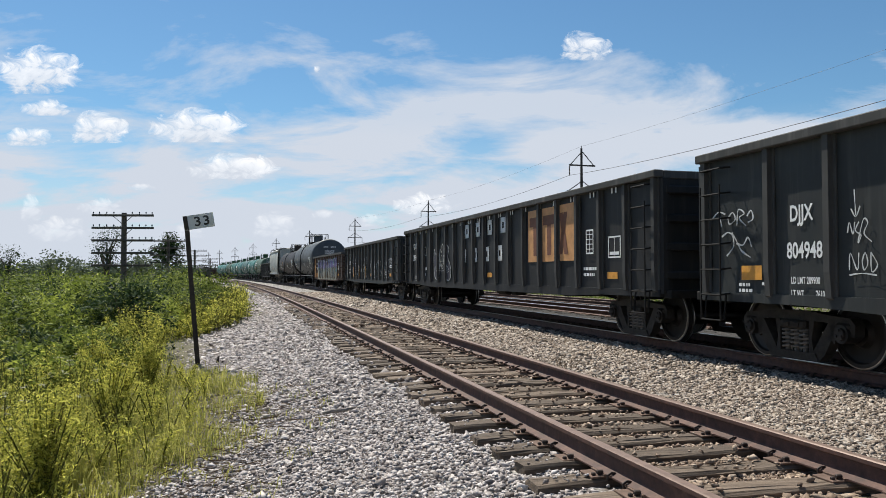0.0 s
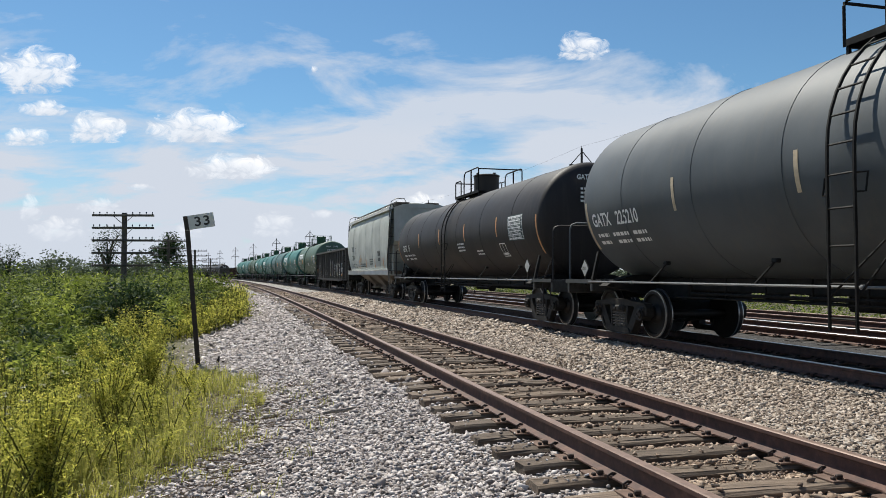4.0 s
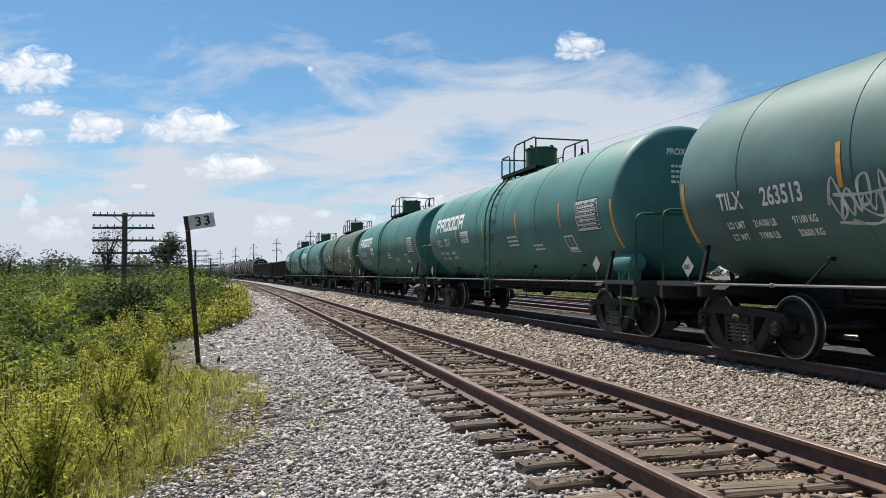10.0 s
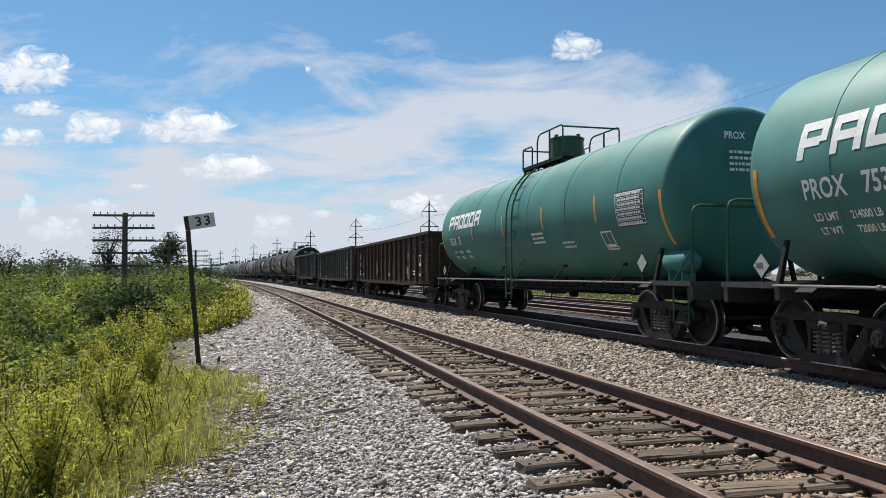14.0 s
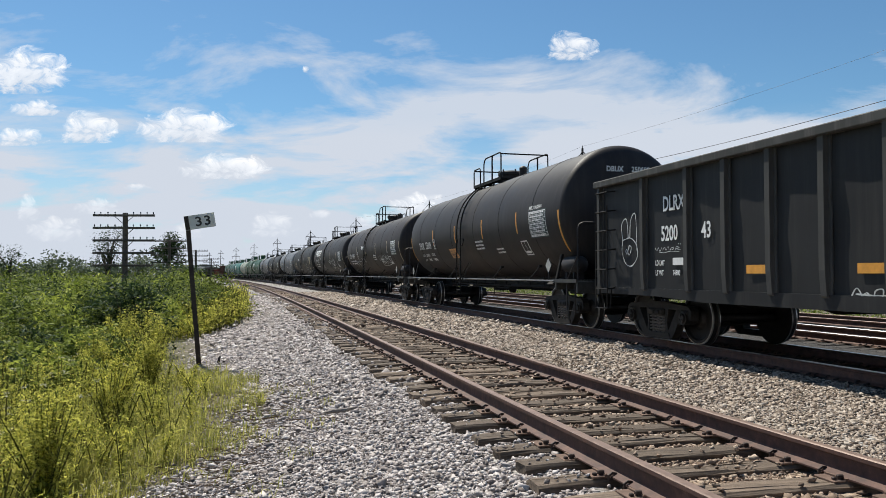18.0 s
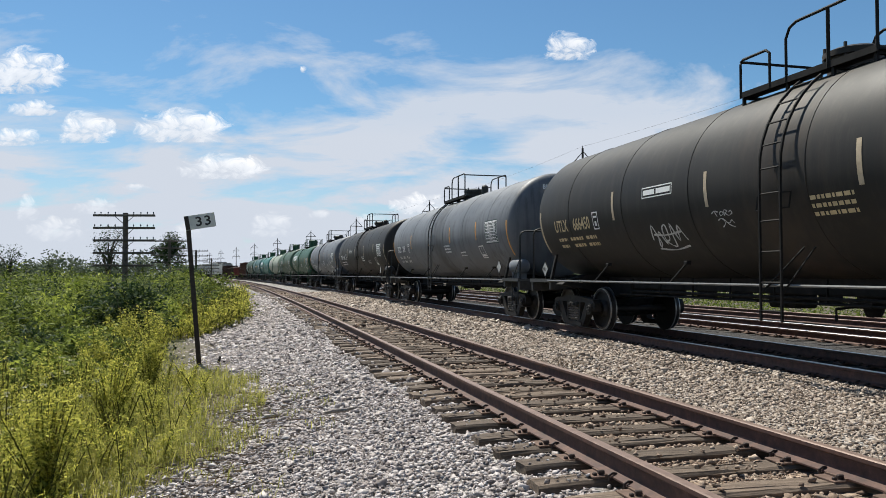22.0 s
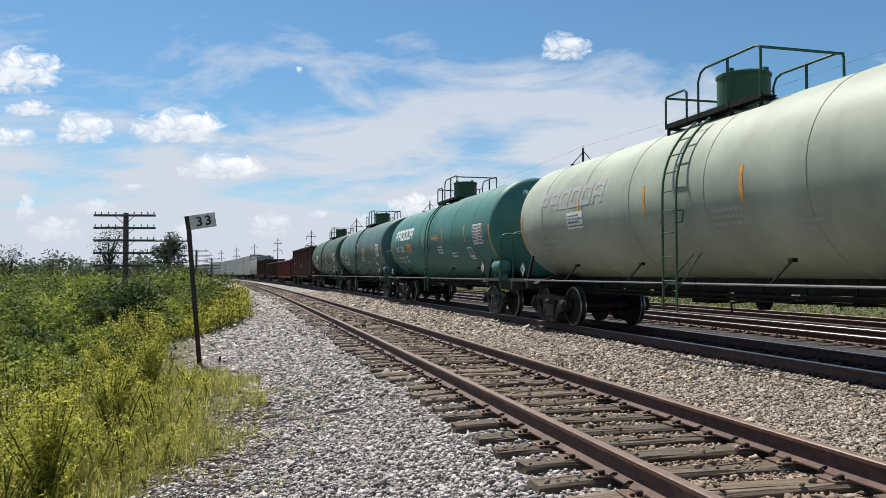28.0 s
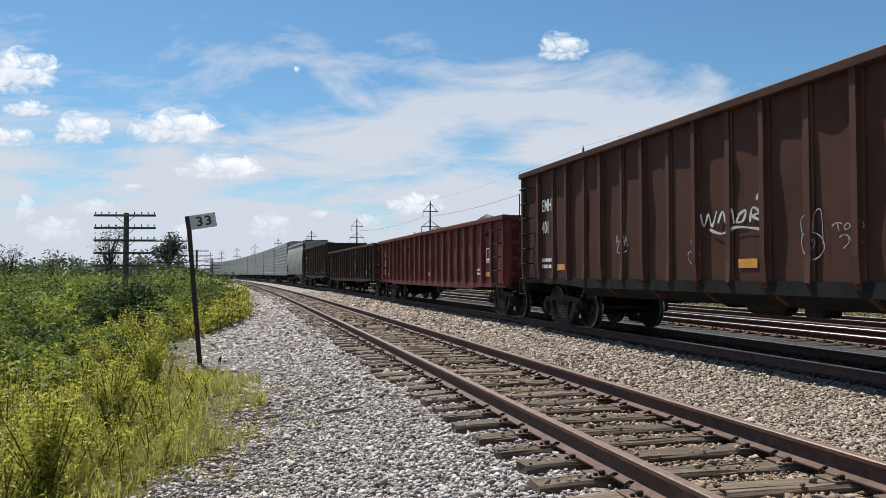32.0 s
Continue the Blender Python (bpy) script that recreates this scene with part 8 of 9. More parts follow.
def stuff(name, pieces, mats, label, category):
    """One object of joined pieces: (vertices, quads, slot)."""
    V, F_, mi, o = [], [], [], 0
    for v, f, slot in pieces:
        V.append(v); F_.append(f + o); mi.append(np.full(len(f), slot, dtype=np.int32))
        o += len(v)
    me = fast_mesh(name, np.concatenate(V), np.concatenate(F_), mats)
    me.polygons.foreach_set("material_index", np.concatenate(mi))
    return tagged(new(name, me), label, category, kind="stuff")


def field(rng, n, s0, s1, l_from_edge, power=1.6):
    """Ground points left of the ballast, denser towards the near end; l_from_edge: how far out they reach, near and far."""
    u = rng.random(n)
    p = 1 - power
    s = (s0 ** p + u * (s1 ** p - s0 ** p)) ** (1 / p)
    e = edge_l(s)
    a, b = l_from_edge
    reach = a + (b - a) * (s - s0) / (s1 - s0)
    l = e - rng.random(n) * reach
    x, y = grid_at(s, l)
    return s, l, x, y


def land(s, l, x, y):
    wild = np.clip((np.abs(l - 6) - 9) / 3, 0, 1)
    lump = sum(a * np.sin(x * fx + p) * np.sin(y * fy + q) for a, fx, fy, p, q in
               ((0.05, 0.21, 0.17, 0.3, 1.0), (0.03, 0.53, 0.61, 2.0, 0.4), (0.012, 1.9, 2.3, 0.1, 2.2)))
    return ground_z(l) + lump * (0.12 + 1.6 * wild)


def weed(rng, base, h, spread, nleaf, leaf_len, top):
    """An upright weed: stalks, narrow leaves all along them and a plume of small pieces."""
    out = []
    stems = rng.integers(2, 6)
    for _ in range(stems):
        a, k = rng.uniform(0, 6.28), rng.uniform(0.1, 1) * spread
        hh = h * rng.uniform(0.75, 1.1)
        p0 = np.array(base)
        t = np.linspace(0, 1, 5)[:, None]
        line = p0 + np.concatenate([np.cos(a) * k * t ** 1.5, np.sin(a) * k * t ** 1.5, hh * t], 1)
        w = 0.006
        sd = np.array([np.sin(a + 0.8), np.cos(a + 0.8), 0]) * w
        v = np.stack([line - sd, line + sd], 1).reshape(-1, 3)
        f = np.array([(2 * i, 2 * i + 1, 2 * i + 3, 2 * i + 2) for i in range(4)])
        out.append((v, f, 0))
        m = int(nleaf * rng.uniform(0.7, 1.3))
        tt = rng.uniform(0.15, 1, m)
        c = p0 + np.stack([np.cos(a) * k * tt ** 1.5, np.sin(a) * k * tt ** 1.5, hh * tt], 1)
        v, f = leaves(rng, c, leaf_len, 0.2, 0.35)
        out.append((v, f, 1))
        if top:
            m = int(nleaf * 0.9)
            tt = rng.uniform(0.80, 1.08, m)
            rr = rng.normal(0, 0.045, (m, 3)) * (1.2 - tt)[:, None] * 4
            c = p0 + np.stack([np.cos(a) * k * tt ** 1.5, np.sin(a) * k * tt ** 1.5, hh * tt], 1) + rr
            v, f = leaves(rng, c, leaf_len * 0.45, 0.5, 0.5, 0.2)
            out.append((v, f, 2))
    return out


def near_verge():
    rng = np.random.default_rng(21)
    P = []
    # grass, thinning towards the stones
    s, l, x, y = field(rng, 52000, 5.6, 24, (3.6, 7.5), 1.7)
    clump = np.sin(x * 2.1 + 0.4) * np.sin(y * 1.7 + 1.2) + 0.7 * np.sin(x * 5.3) * np.sin(y * 4.7)
    depth = edge_l(s) - l
    keep = (rng.random(len(s)) < np.clip(0.30 + depth * 0.9, 0.03, 1)) & (clump + rng.normal(0, 0.5, len(s)) > -0.75)
    s, l, x, y, depth = (q[keep] for q in (s, l, x, y, depth))
    base = np.stack([x, y, land(s, l, x, y) - 0.01], 1)
    hgt = np.clip(0.05 + 0.15 * depth, 0.05, 0.40)
    order = np.digitize(hgt, [0.12, 0.20, 0.30])
    for k, h, w_, ln in ((0, 0.085, 0.006, 1.0), (1, 0.16, 0.008, 0.9), (2, 0.25, 0.009, 0.7), (3, 0.36, 0.010, 0.6)):
        v, f = blades(rng, base[order == k], h, w_, ln)
        P.append((v, f, 0))
    # a fine low sward that spreads over the stones before the sign
    q = 15000
    s, d = rng.uniform(8.3, 15.2, q), rng.random(q) ** 1.4 * 1.7 - 0.16
    l = edge_l(s) - d
    x, y = grid_at(s, l)
    keep = (np.sin(x * 3.7 + 1) * np.sin(y * 2.3) + 0.6 * np.sin(x * 8.1) * np.sin(y * 6.3 + 2) + rng.normal(0, 0.3, q) > 0.0) & (rng.random(q) < 0.45 + d * 0.5)
    s, l, x, y = s[keep], l[keep], x[keep], y[keep]
    v, f = blades(rng, np.stack([x, y, land(s, l, x, y) - 0.01], 1), 0.17, 0.006, 1.0)
    P.append((v, f, 0))
    # sprigs and loose blades out on the stones
    q = 900
    s = rng.uniform(6.6, 12.5, q)
    l = edge_l(s) + rng.random(q) ** 1.6 * 1.0
    x, y = grid_at(s, l)
    keep = np.sin(x * 6.3 + 0.5) * np.sin(y * 5.1) > 0.25
    s, l, x, y = s[keep], l[keep], x[keep], y[keep]
    v, f = blades(rng, np.stack([x, y, land(s, l, x, y) + 0.01], 1), 0.11, 0.006, 1.0)
    P.append((v, f, 0))
    # shorter grass beside and behind the viewpoint
    q = 9000
    s, l = rng.uniform(-4, 5.8, q), -3.7 - rng.random(q) ** 0.8 * 5.0
    x, y = grid_at(s, l)
    v, f = blades(rng, np.stack([x, y, land(s, l, x, y) - 0.01], 1), 0.2, 0.012, 0.8)
    P.append((v, f, 0))
    stuff("verge_grass", P, [M_GRASS], "yellow-green rough grass along the ballast edge", "grass")
    # weeds
    P = []
    s, l, x, y = field(rng, 620, 6.0, 24, (3.8, 7.0), 1.5)
    z = land(s, l, x, y)
    for i in range(len(s)):
        d = edge_l(s[i]) - l[i]
        if d < 0.5 + rng.random() * 0.6:
            continue
        h = min(0.28 + 0.20 * d, 0.95) * rng.uniform(0.7, 1.15)
        P += weed(rng, (x[i], y[i], z[i]), h, 0.22, 36, 0.056, rng.random() < 0.75)
    stuff("goldenrod_weeds", P, [M_STALK, M_WEED, M_WEED], "leafy yellow-green weeds in flower on the verge", "weeds")
    # dead twigs and straw at the foot of the weeds
    T = []
    q = 420
    s = rng.uniform(6.6, 12.0, q)
    l = edge_l(s) + rng.normal(0.15, 0.32, q)
    x, y = grid_at(s, l)
    z = land(s, l, x, y) + rng.uniform(0.03, 0.07, q)
    a, ln = rng.uniform(0, 6.28, q), rng.uniform(0.06, 0.30, q)
    d = np.stack([np.cos(a) * ln, np.sin(a) * ln, rng.normal(0, 0.03, q)], 1)
    c = np.stack([x, y, z], 1)
    w_ = np.stack([np.zeros(q), np.zeros(q), rng.uniform(0.002, 0.005, q)], 1)
    T.append((np.stack([c - w_, c + d - w_ * 0.6, c + d + w_ * 0.6, c + w_], 1).reshape(-1, 3), np.arange(4 * q).reshape(q, 4), 0))
    stuff("dead_twigs", T, [M_DRY], "dry brown twigs and straw lying on the stones", "twigs")
    # flat pale flower heads
    P = []
    s, l, x, y = field(rng, 150, 6.5, 14, (3.8, 6.0), 1.2)
    keep = (edge_l(s) - l > 1.5)
    s, l, x, y = s[keep], l[keep], x[keep], y[keep]
    z = land(s, l, x, y) + rng.uniform(0.55, 0.9, len(s))
    for i in range(len(s)):
        m = 20
        r, a = 0.045 * np.sqrt(rng.random(m)), rng.uniform(0, 6.28, m)
        c = np.stack([x[i] + r * np.cos(a), y[i] + r * np.sin(a), z[i] + rng.normal(0, 0.006, m)], 1)
        v, f = leaves(rng, c, 0.022, 0.8, 0.0, 0.9)
        P.append((v, f, 0))
        line = np.array([(x[i], y[i], z[i] - 0.7), (x[i], y[i], z[i])])
        sd = np.array([0.003, 0, 0])
        P.append((np.stack([line - sd, line + sd], 1).reshape(-1, 3), np.array([(0, 1, 3, 2)]), 1))
    stuff("white_umbel_flowers", P, [M_PALE, M_STALK], "flat creamy flower heads among the weeds", "flowers")


near_verge()


def tall_plant(x, y, h, seed, label):
    """One bushy many-stemmed weed in front."""
    rng = np.random.default_rng(seed)
    P = []
    for i in range(9):
        a = rng.uniform(0, 6.28)
        P += weed(rng, (0.03 * math.cos(a), 0.03 * math.sin(a), 0.0), h * rng.uniform(0.8, 1.05), 0.34, 62, 0.062, True)
    V, F_, mi, o = [], [], [], 0
    pl = tagged(new("bushy_weed"), label, "plant", "tall weeds in front")
    pl.matrix_basis = Matrix.Translation((x, y, float(land(np.array([y]), np.array([(x - X0) * math.cos(PSI) + y * math.sin(PSI)]), np.array([x]), np.array([y]))[0]) - 0.02))
    for slot, name, mat in ((0, "stalk", M_STALK), (1, "leaves", M_WEED), (2, "flower_plume", M_WEED)):
        sel = [(v, f) for v, f, k in P if k == slot]
        V, F_, o = [], [], 0
        for v, f in sel:
            V.append(v); F_.append(f + o)
            o += len(v)
        put(name, fast_mesh(name, np.concatenate(V), np.concatenate(F_), [None]), mat, pl)["kind"] = "stuff"


tall_plant(-2.95, 5.75, 0.95, 1, "bushy yellow-green weed with upright dark stems")
tall_plant(-3.7, 8.6, 0.85, 2, "bushy goldenrod weed in the verge grass")
tall_plant(-4.0, 10.6, 1.05, 3, "tall goldenrod beside the mile sign")
tall_plant(-4.6, 12.4, 1.15, 4, "tall yellow-green goldenrod by the sign post")
tall_plant(-5.1, 11.4, 1.05, 5, "tall yellow-green goldenrod in the verge")
tall_plant(-3.45, 6.6, 0.55, 6, "low bushy weed in front of the grass")
tall_plant(-5.6, 13.6, 1.2, 7, "tall goldenrod against the darker brush")


def brush():
    """The thicket left of the track: rounded leafy clumps from knee height to above the eye."""
    rng = np.random.default_rng(31)
    P = []
    n = 2600
    s, l, x, y = field(rng, n, 11.5, 90, (9.0, 66.0), 1.35)
    depth = edge_l(s) - l
    keep = (depth > np.interp(s, [11, 17, 22, 38, 60, 90], [2.5, 1.4, 1.0, 1.3, 3.6, 6.5]) + rng.normal(0, 0.3, n)) & (x > -0.66 * y - 2)
    s, l, x, y, depth = (q[keep] for q in (s, l, x, y, depth))
    z = land(s, l, x, y)
    top = np.interp(s, [11, 16, 24, 40, 85], [0.62, 1.12, 1.75, 2.2, 2.45]) * np.clip(0.55 + depth * 0.13, 0, 1)
    top = top * (1 + 0.15 * np.sin(x * 0.9) * np.sin(y * 0.55 + 1) + rng.normal(0, 0.10, len(s)))
    for i in range(len(s)):
        far = s[i] > 38
        m = 300 if s[i] < 20 else (200 if not far else 120)
        ll = 0.105 if s[i] < 20 else (0.125 if not far else 0.16)
        w = rng.uniform(0.28, 0.5) if s[i] < 20 else rng.uniform(0.4, 0.75) * (1.4 if far else 1)
        u = rng.normal(0, 1, (m, 3))
        u /= np.linalg.norm(u, axis=1, keepdims=True)
        u[:, 2] = np.abs(u[:, 2]) * np.where(rng.random(m) < 0.85, 1, -0.5)
        shell = rng.uniform(0.72, 1.04, m)[:, None]
        c = np.array([x[i], y[i], z[i] + top[i] * 0.5]) + u * shell * np.array([w, w, top[i] * 0.52])
        v, f = leaves(rng, c, ll, rng.uniform(0.20, 0.42), 0.15, 0.5)
        kind = rng.random() + 0.25 * math.sin(x[i] * 0.8 + 2) * math.sin(y[i] * 0.4)
        P.append((v, f, 2 if kind < 0.22 else (0 if kind < 0.80 else 1)))
    stuff("brush", P, [M_BRUSH, M_BRUSH3, M_BRUSH2], "dense green brush and tall weeds beside the track", "brush")
    # yellow clump that leans over the ballast further on
    P = []
    n = 900
    s = rng.uniform(23.5, 44, n)
    l = edge_l(s) - rng.random(n) ** 1.3 * 2.4 + 0.35 * (rng.random(n) - 0.3)
    x, y = grid_at(s, l)
    z = ground_z(l)
    for i in range(n):
        h = np.interp(s[i], [23, 26, 34, 44], [0.45, 1.0, 1.2, 0.95]) * rng.uniform(0.6, 1.1)
        P += [q for q in weed(rng, (x[i], y[i], z[i]), h, 0.25, 9, 0.15, False)[:6]]
    stuff("yellow_weeds", P, [M_STALK, M_WEED], "sunlit yellow-green weeds at the ballast edge", "weeds")
    # low growth beyond the far siding
    P = []
    n = 2400
    s, l = rng.uniform(5, 80, n), 16.5 + 18 * rng.random(n) ** 1.3
    x, y = grid_at(s, l)
    z = ground_z(l)
    for i in range(n):
        m = 26
        h = np.interp(l[i], [16.5, 19, 22, 34], [0.25, 0.65, 1.0, 1.4]) * rng.uniform(0.6, 1.2)
        c = np.stack([x[i] + rng.normal(0, 0.4, m), y[i] + rng.normal(0, 0.4, m), z[i] + h * rng.random(m)], 1)
        v, f = leaves(rng, c, 0.16, 0.35, 0.2, 0.3)
        P.append((v, f, int(i % 5 == 0)))
    stuff("brush", P, [M_BRUSH, M_BRUSH2], "rough grass and low brush beyond the sidings", "brush")


brush()


def tree(x, y, z, h, r, mat, seed, label, n=900, size=0.2, trunk_h=0.35, gaps=0.5, name="tree"):
    rng = np.random.default_rng(seed)
    t = tagged(new(name), label, "tree" if name == "tree" else "shrub", "trees and shrubs by the line")
    t.matrix_basis = Matrix.Translation((x, y, z))
    b = Build()
    tips = []
    b.tube([(0, 0, 0), (0.03 * h, 0.0, h * trunk_h), (0.0, 0.02 * h, h * 0.85)], [0.035 * h, 0.024 * h, 0.006 * h], 8)
    for i in range(9):
        a = rng.uniform(0, 6.28)
        z0 = h * rng.uniform(trunk_h * 0.5, 0.7)
        reach = r * rng.uniform(0.5, 0.95)
        tip = (reach * math.cos(a), reach * math.sin(a), min(h * 0.95, z0 + h * rng.uniform(0.12, 0.35)))
        b.tube([(0.02 * h, 0, z0), (tip[0] * 0.5, tip[1] * 0.5, z0 + (tip[2] - z0) * 0.65), tip], [0.014 * h, 0.010 * h, 0.004 * h], 5)
        tips.append(tip)
    put("trunk", b.mesh("trunk", 40), M_BARK, t)
    C = []
    tips += [(rng.normal(0, r * 0.25), rng.normal(0, r * 0.25), h * rng.uniform(0.6, 0.97)) for _ in range(8)]
    for tip in tips:
        m = int(n / len(tips))
        C.append(np.array(tip) + rng.normal(0, 1, (m, 3)) * np.array([r * 0.27, r * 0.27, h * 0.09]) * gaps * 1.6)
    C = np.concatenate(C)
    C[:, 2] = np.clip(C[:, 2], h * 0.12, h * 1.05)
    v, f = leaves(rng, C, size, 0.45, 0.1, 0.2)
    put("crown", fast_mesh("crown", v, f, [None]), mat, t)
    return t


tree(-7.15, 17.1, -0.95, 1.85, 1.15, M_BRUSH2, 41, "rounded dark green shrub standing in the brush", 4200, 0.10, 0.2, 0.55, "shrub")
tree(-14.0, 29.5, -1.2, 2.3, 1.2, M_BRUSH, 48, "mid-green leafy shrub in the brush", 1800, 0.12, 0.2, 0.55, "shrub")
tree(-8.6, 29.0, -1.1, 2.2, 1.3, M_BRUSH, 49, "mid-green leafy shrub beside the dark one", 1800, 0.12, 0.2, 0.55, "shrub")
tree(-22.4, 51.5, -1.4, 5.5, 0.95, M_BRUSH2, 42, "slender open-crowned sapling behind the telegraph pole", 2600, 0.11, 0.4, 0.6)
tree(-21.6, 38.5, -1.4, 3.9, 1.0, M_BRUSH2, 43, "thin-leaved sapling at the edge of the thicket", 2200, 0.10, 0.3, 0.45)
tree(-35.6, 100.0, -1.5, 7.7, 2.0, M_BRUSH2, 44, "dense dark tree behind the telegraph line", 3600, 0.30, 0.2, 0.5)
tree(-40.5, 104.0, -1.5, 4.6, 2.6, M_FAR, 45, "low broad tree behind the telegraph line", 1500, 0.30, 0.2, 0.6)
tree(-29.0, 88.0, -1.4, 3.5, 2.0, M_BRUSH2, 46, "dark bush where the line curves away", 1400, 0.26, 0.2, 0.6, "shrub")
tree(-31.0, 92.0, -1.4, 3.3, 2.0, M_BRUSH2, 47, "dark bush near the curve of the line", 1400, 0.26, 0.2, 0.6, "shrub")


def far_woods():
    """Low woods along the horizon."""
    rng = np.random.default_rng(51)
    P = []
    for i in range(420):
        a = rng.uniform(-0.66, 0.75)
        d = rng.uniform(300, 620) if a < -0.2 else rng.uniform(420, 800)
        x, y = d * math.sin(a), d * math.cos(a)
        h, r = rng.uniform(3.5, 9.5) * (0.75 + 0.4 * math.sin(a * 31) ** 2) * (1.3 if a < -0.31 else 0.9), rng.uniform(3, 7)
        m = 170
        u = rng.normal(0, 1, (m, 3))
        u *= (rng.random((m, 1)) ** 0.4) / np.linalg.norm(u, axis=1, keepdims=True)
        c = np.stack([x + u[:, 0] * r, y + u[:, 1] * r, -1 + h * (0.5 + 0.5 * u[:, 2])], 1)
        v, f = leaves(rng, c, 1.1, 0.8, 0.0, 0.1)
        P.append((v, f, 0))
    stuff("far_woods", P, [M_FAR], "hazy line of distant low woods", "woods")


far_woods()


def dry_weed():
    rng = np.random.default_rng(61)
    b = Build()
    for i in range(26):
        a, k, h = rng.uniform(0, 6.28), rng.uniform(0.02, 0.16), rng.uniform(0.10, 0.24)
        x0, y0 = rng.normal(0, 0.14), rng.normal(0, 0.08)
        b.tube([(x0, y0, 0), (x0 + k * 0.5 * math.cos(a), y0 + k * 0.5 * math.sin(a), h * 0.6), (x0 + k * math.cos(a), y0 + k * math.sin(a), h)], [0.004, 0.003, 0.002], 4)
    tagged(put("dry_weed", b.mesh("dry_weed"), M_DRY, None, pose(1.85, 11.7, -0.255)), "dry dark weed stalks standing between the tracks", "weeds", kind="stuff")


dry_weed()


# ---- fair-weather clouds, drifting slowly to the left ----
def cloud_material(name, full):
    m, n, link, b = material(name)
    m.node_tree.nodes.remove(b)
    out = [q for q in m.node_tree.nodes if q.type == "OUTPUT_MATERIAL"][0]
    tc = n("ShaderNodeTexCoord")
    oi = n("ShaderNodeObjectInfo")
    sepg = n("ShaderNodeSeparateXYZ")
    link(tc.outputs["UV"], sepg.inputs[0])
    seed = n("ShaderNodeMath"); seed.operation = "MULTIPLY"; seed.inputs[1].default_value = 50.0
    link(oi.outputs["Random"], seed.inputs[0])
    off = n("ShaderNodeCombineXYZ")
    link(seed.outputs[0], off.inputs[0]); link(seed.outputs[0], off.inputs[2])
    stre = n("ShaderNodeMapping")
    stre.inputs["Scale"].default_value = (0.6, 1, 1.15)
    link(tc.outputs["Object"], stre.inputs[0])
    addv = n("ShaderNodeVectorMath"); addv.operation = "ADD"
    link(stre.outputs[0], addv.inputs[0]); link(off.outputs[0], addv.inputs[1])
    t = n("ShaderNodeTexNoise", Scale=0.018, Detail=13.0, Roughness=0.66, Distortion=0.8)
    link(addv.outputs[0], t.inputs["Vector"])
    # dome-shaped fall-off: full at the base's middle, none at the rim
    ux = n("ShaderNodeMath"); ux.operation = "MULTIPLY_ADD"; ux.inputs[1].default_value, ux.inputs[2].default_value = 2.0, -1.0
    link(sepg.outputs[0], ux.inputs[0])
    uy = n("ShaderNodeMath"); uy.operation = "MULTIPLY_ADD"; uy.inputs[1].default_value, uy.inputs[2].default_value = 1.6, -0.55
    link(sepg.outputs[1], uy.inputs[0])
    sx = n("ShaderNodeMath"); sx.operation = "MULTIPLY"; link(ux.outputs[0], sx.inputs[0]); link(ux.outputs[0], sx.inputs[1])
    sy = n("ShaderNodeMath"); sy.operation = "MULTIPLY"; link(uy.outputs[0], sy.inputs[0]); link(uy.outputs[0], sy.inputs[1])
    r2 = n("ShaderNodeMath"); r2.operation = "ADD"; link(sx.outputs[0], r2.inputs[0]); link(sy.outputs[0], r2.inputs[1])
    fall = n("ShaderNodeMapRange")
    fall.inputs["From Min"].default_value, fall.inputs["From Max"].default_value = 0.0, 1.0
    fall.inputs["To Min"].default_value, fall.inputs["To Max"].default_value = 0.20, -0.28
    link(r2.outputs[0], fall.inputs[0])
    sm = n("ShaderNodeMath"); sm.operation = "ADD"
    link(t.outputs["Fac"], sm.inputs[0]); link(fall.outputs[0], sm.inputs[1])
    al = ramp(n, [(0.46, (0, 0, 0)), (0.54, (0.40 * full,) * 3), (0.66, (full,) * 3)])
    link(sm.outputs[0], al.inputs[0])
    # shaded bases and sunlit tops are put into the panel's glow colour by height
    sh = n("ShaderNodeMath"); sh.operation = "MULTIPLY_ADD"; sh.inputs[1].default_value, sh.inputs[2].default_value = 0.55, 0.22
    link(sepg.outputs[1], sh.inputs[0])
    sh2 = n("ShaderNodeMath"); sh2.operation = "MULTIPLY_ADD"; sh2.inputs[1].default_value = 0.75
    link(t.outputs["Fac"], sh2.inputs[0]); link(sh.outputs[0], sh2.inputs[2])
    col = ramp(n, [(0.58, (0.60, 0.65, 0.73)), (0.82, (0.82, 0.85, 0.90)), (1.02, (1.0, 1.0, 1.0))])
    link(sh2.outputs[0], col.inputs[0])
    em = n("ShaderNodeEmission", Strength=0.81)
    link(col.outputs[0], em.inputs[0])
    tr = n("ShaderNodeBsdfTransparent")
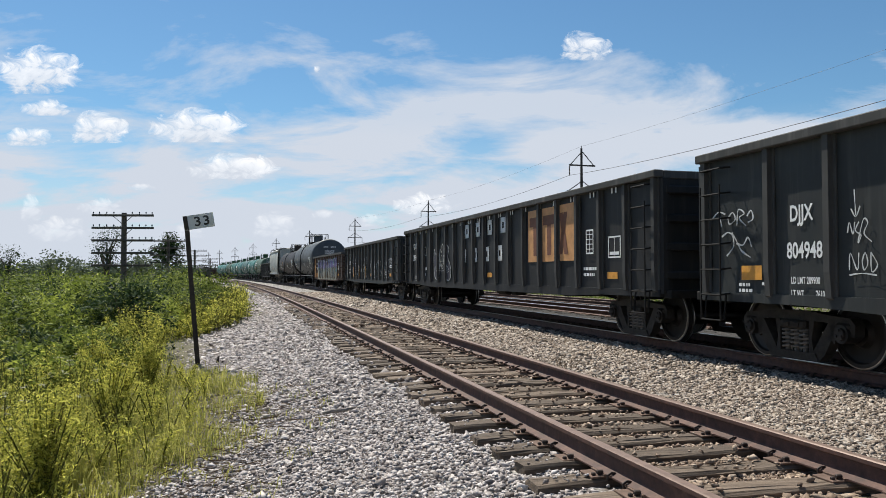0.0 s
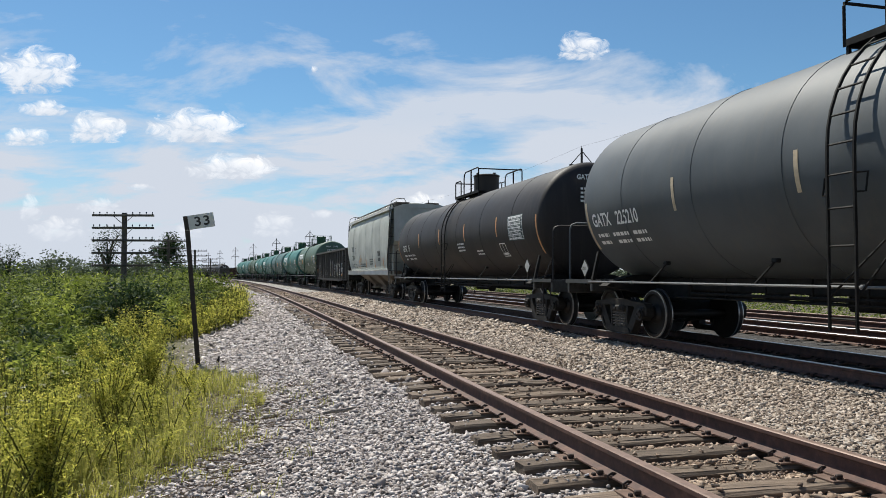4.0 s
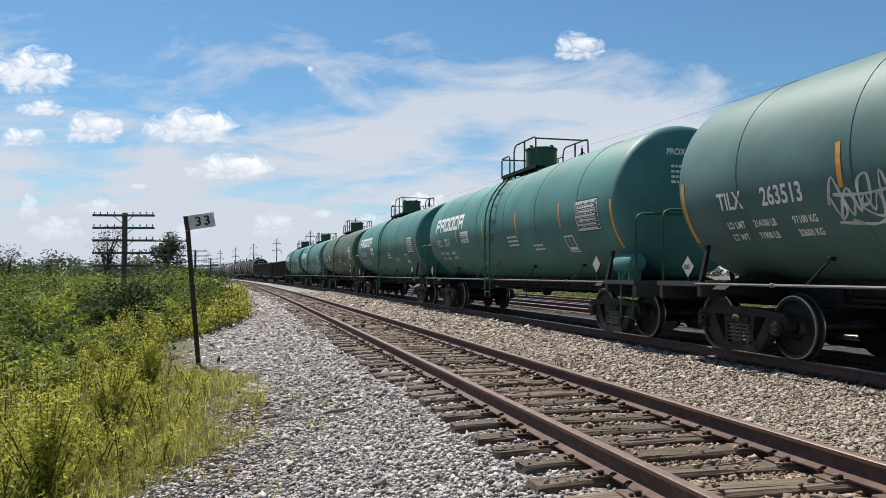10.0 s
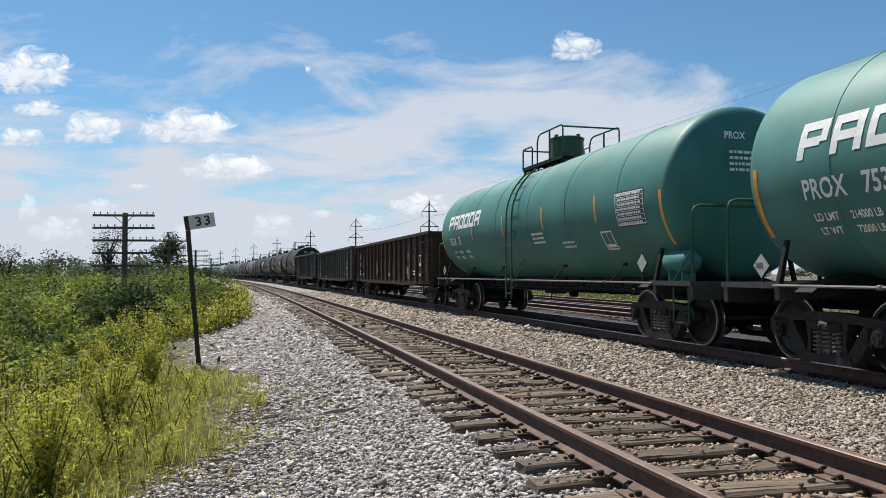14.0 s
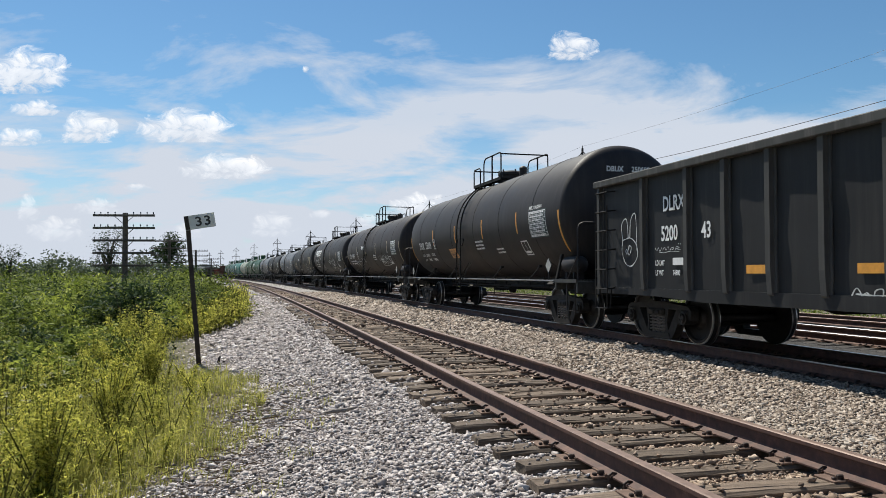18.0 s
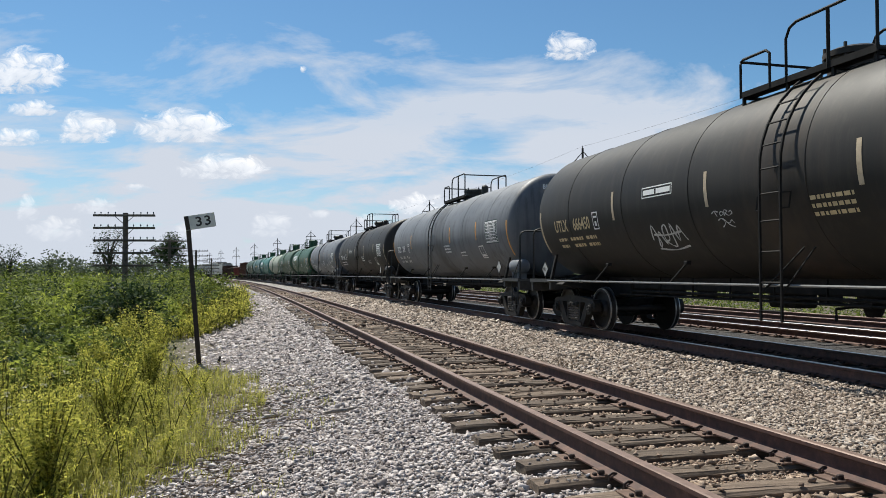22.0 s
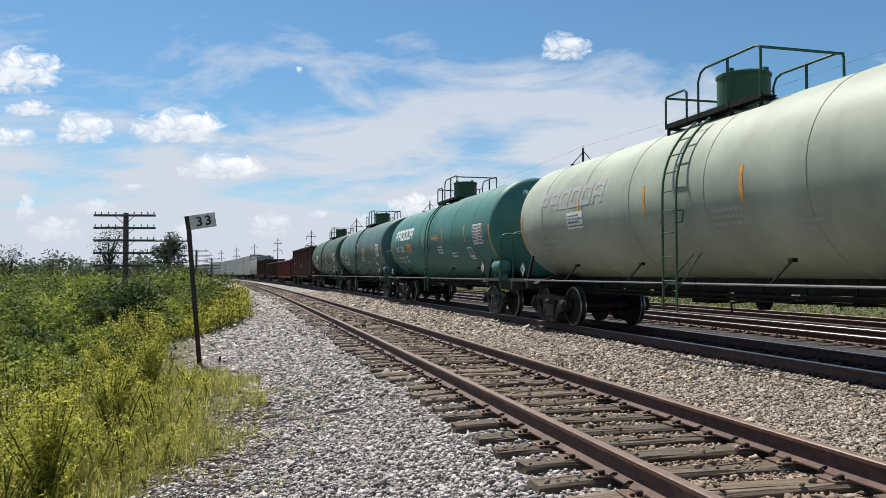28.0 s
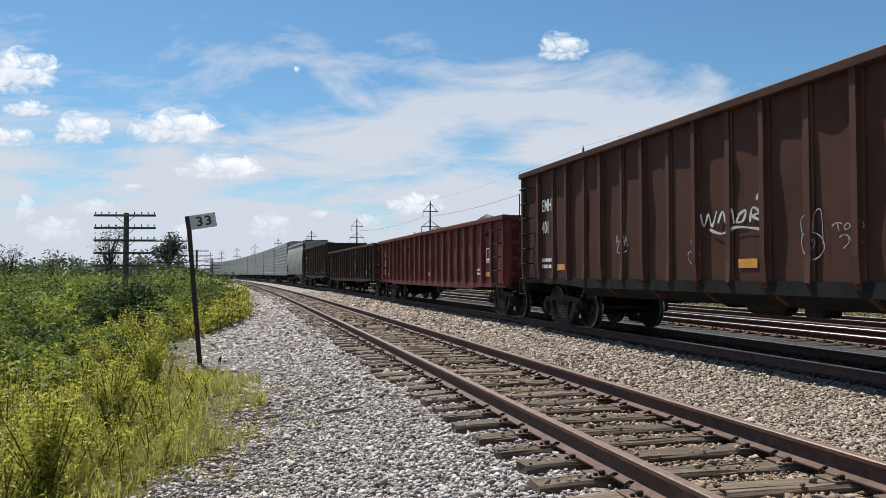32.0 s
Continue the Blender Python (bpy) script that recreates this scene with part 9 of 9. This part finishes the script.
    ms = n("ShaderNodeMixShader")
    link(al.outputs[0], ms.inputs[0]); link(tr.outputs[0], ms.inputs[1]); link(em.outputs[0], ms.inputs[2])
    link(ms.outputs[0], out.inputs[0])
    return m


M_CLOUD = cloud_material("fair_weather_cloud", 0.90)
M_CLOUD_LOW = cloud_material("hazy_low_cloud", 0.5)
CLOUDS = []
FOCAL = 784 / math.tan(radians(FOV / 2))


def cloud(px, py, w, h, drift):
    """A cloud bank far away: its bearing and height given as offsets from the view's axis, its size likewise."""
    dist = 2400.0
    k = dist / FOCAL
    me = bpy.data.meshes.new("cloud")
    W, H_ = w * k * 0.5 * 1.32, h * k * 0.5 * 1.45
    me.from_pydata([(-W, 0, -H_), (W, 0, -H_), (W, 0, H_), (-W, 0, H_)], [], [(0, 1, 2, 3)])
    uv = me.uv_layers.new(name="UVMap")
    for i, q in enumerate(((0, 0), (1, 0), (1, 1), (0, 1))):
        uv.data[i].uv = q
    me.materials.append(M_CLOUD if py < 300 or px > 700 else M_CLOUD_LOW)
    ob = new("cloud", me)
    tagged(ob, "white fair-weather cumulus cloud in the blue sky", "cloud", "cumulus clouds", "structure")
    x, z = (px - 784) * k, EYE + (485 - py) * k
    CLOUDS.append((ob, x, dist + len(CLOUDS) * 12.0, z, drift * k))


for q in ((62, 108, 150, 78, -42), (168, 214, 105, 52, -36), (78, 182, 95, 26, -38), (36, 232, 95, 30, -34), (340, 206, 180, 56, -44), (405, 282, 165, 42, -30),
          (1045, 58, 92, 48, -46), (752, 350, 112, 36, -15), (160, 356, 92, 26, -14), (472, 386, 84, 44, -10), (560, 371, 44, 18, -12), (655, 381, 66, 22, -12),
          (14, 352, 44, 46, -14), (62, 392, 110, 44, -10), (215, 318, 60, 12, -20), (545, 90, 16, 14, -42), (300, 398, 70, 26, -8)):
    cloud(*q)


def cloud_rows(x, y, z, d):
    return [(0.0, Matrix.Translation((x, y, z))), (16.0, Matrix.Translation((x + d / 2, y, z))), (32.0, Matrix.Translation((x + d, y, z)))]
motions()
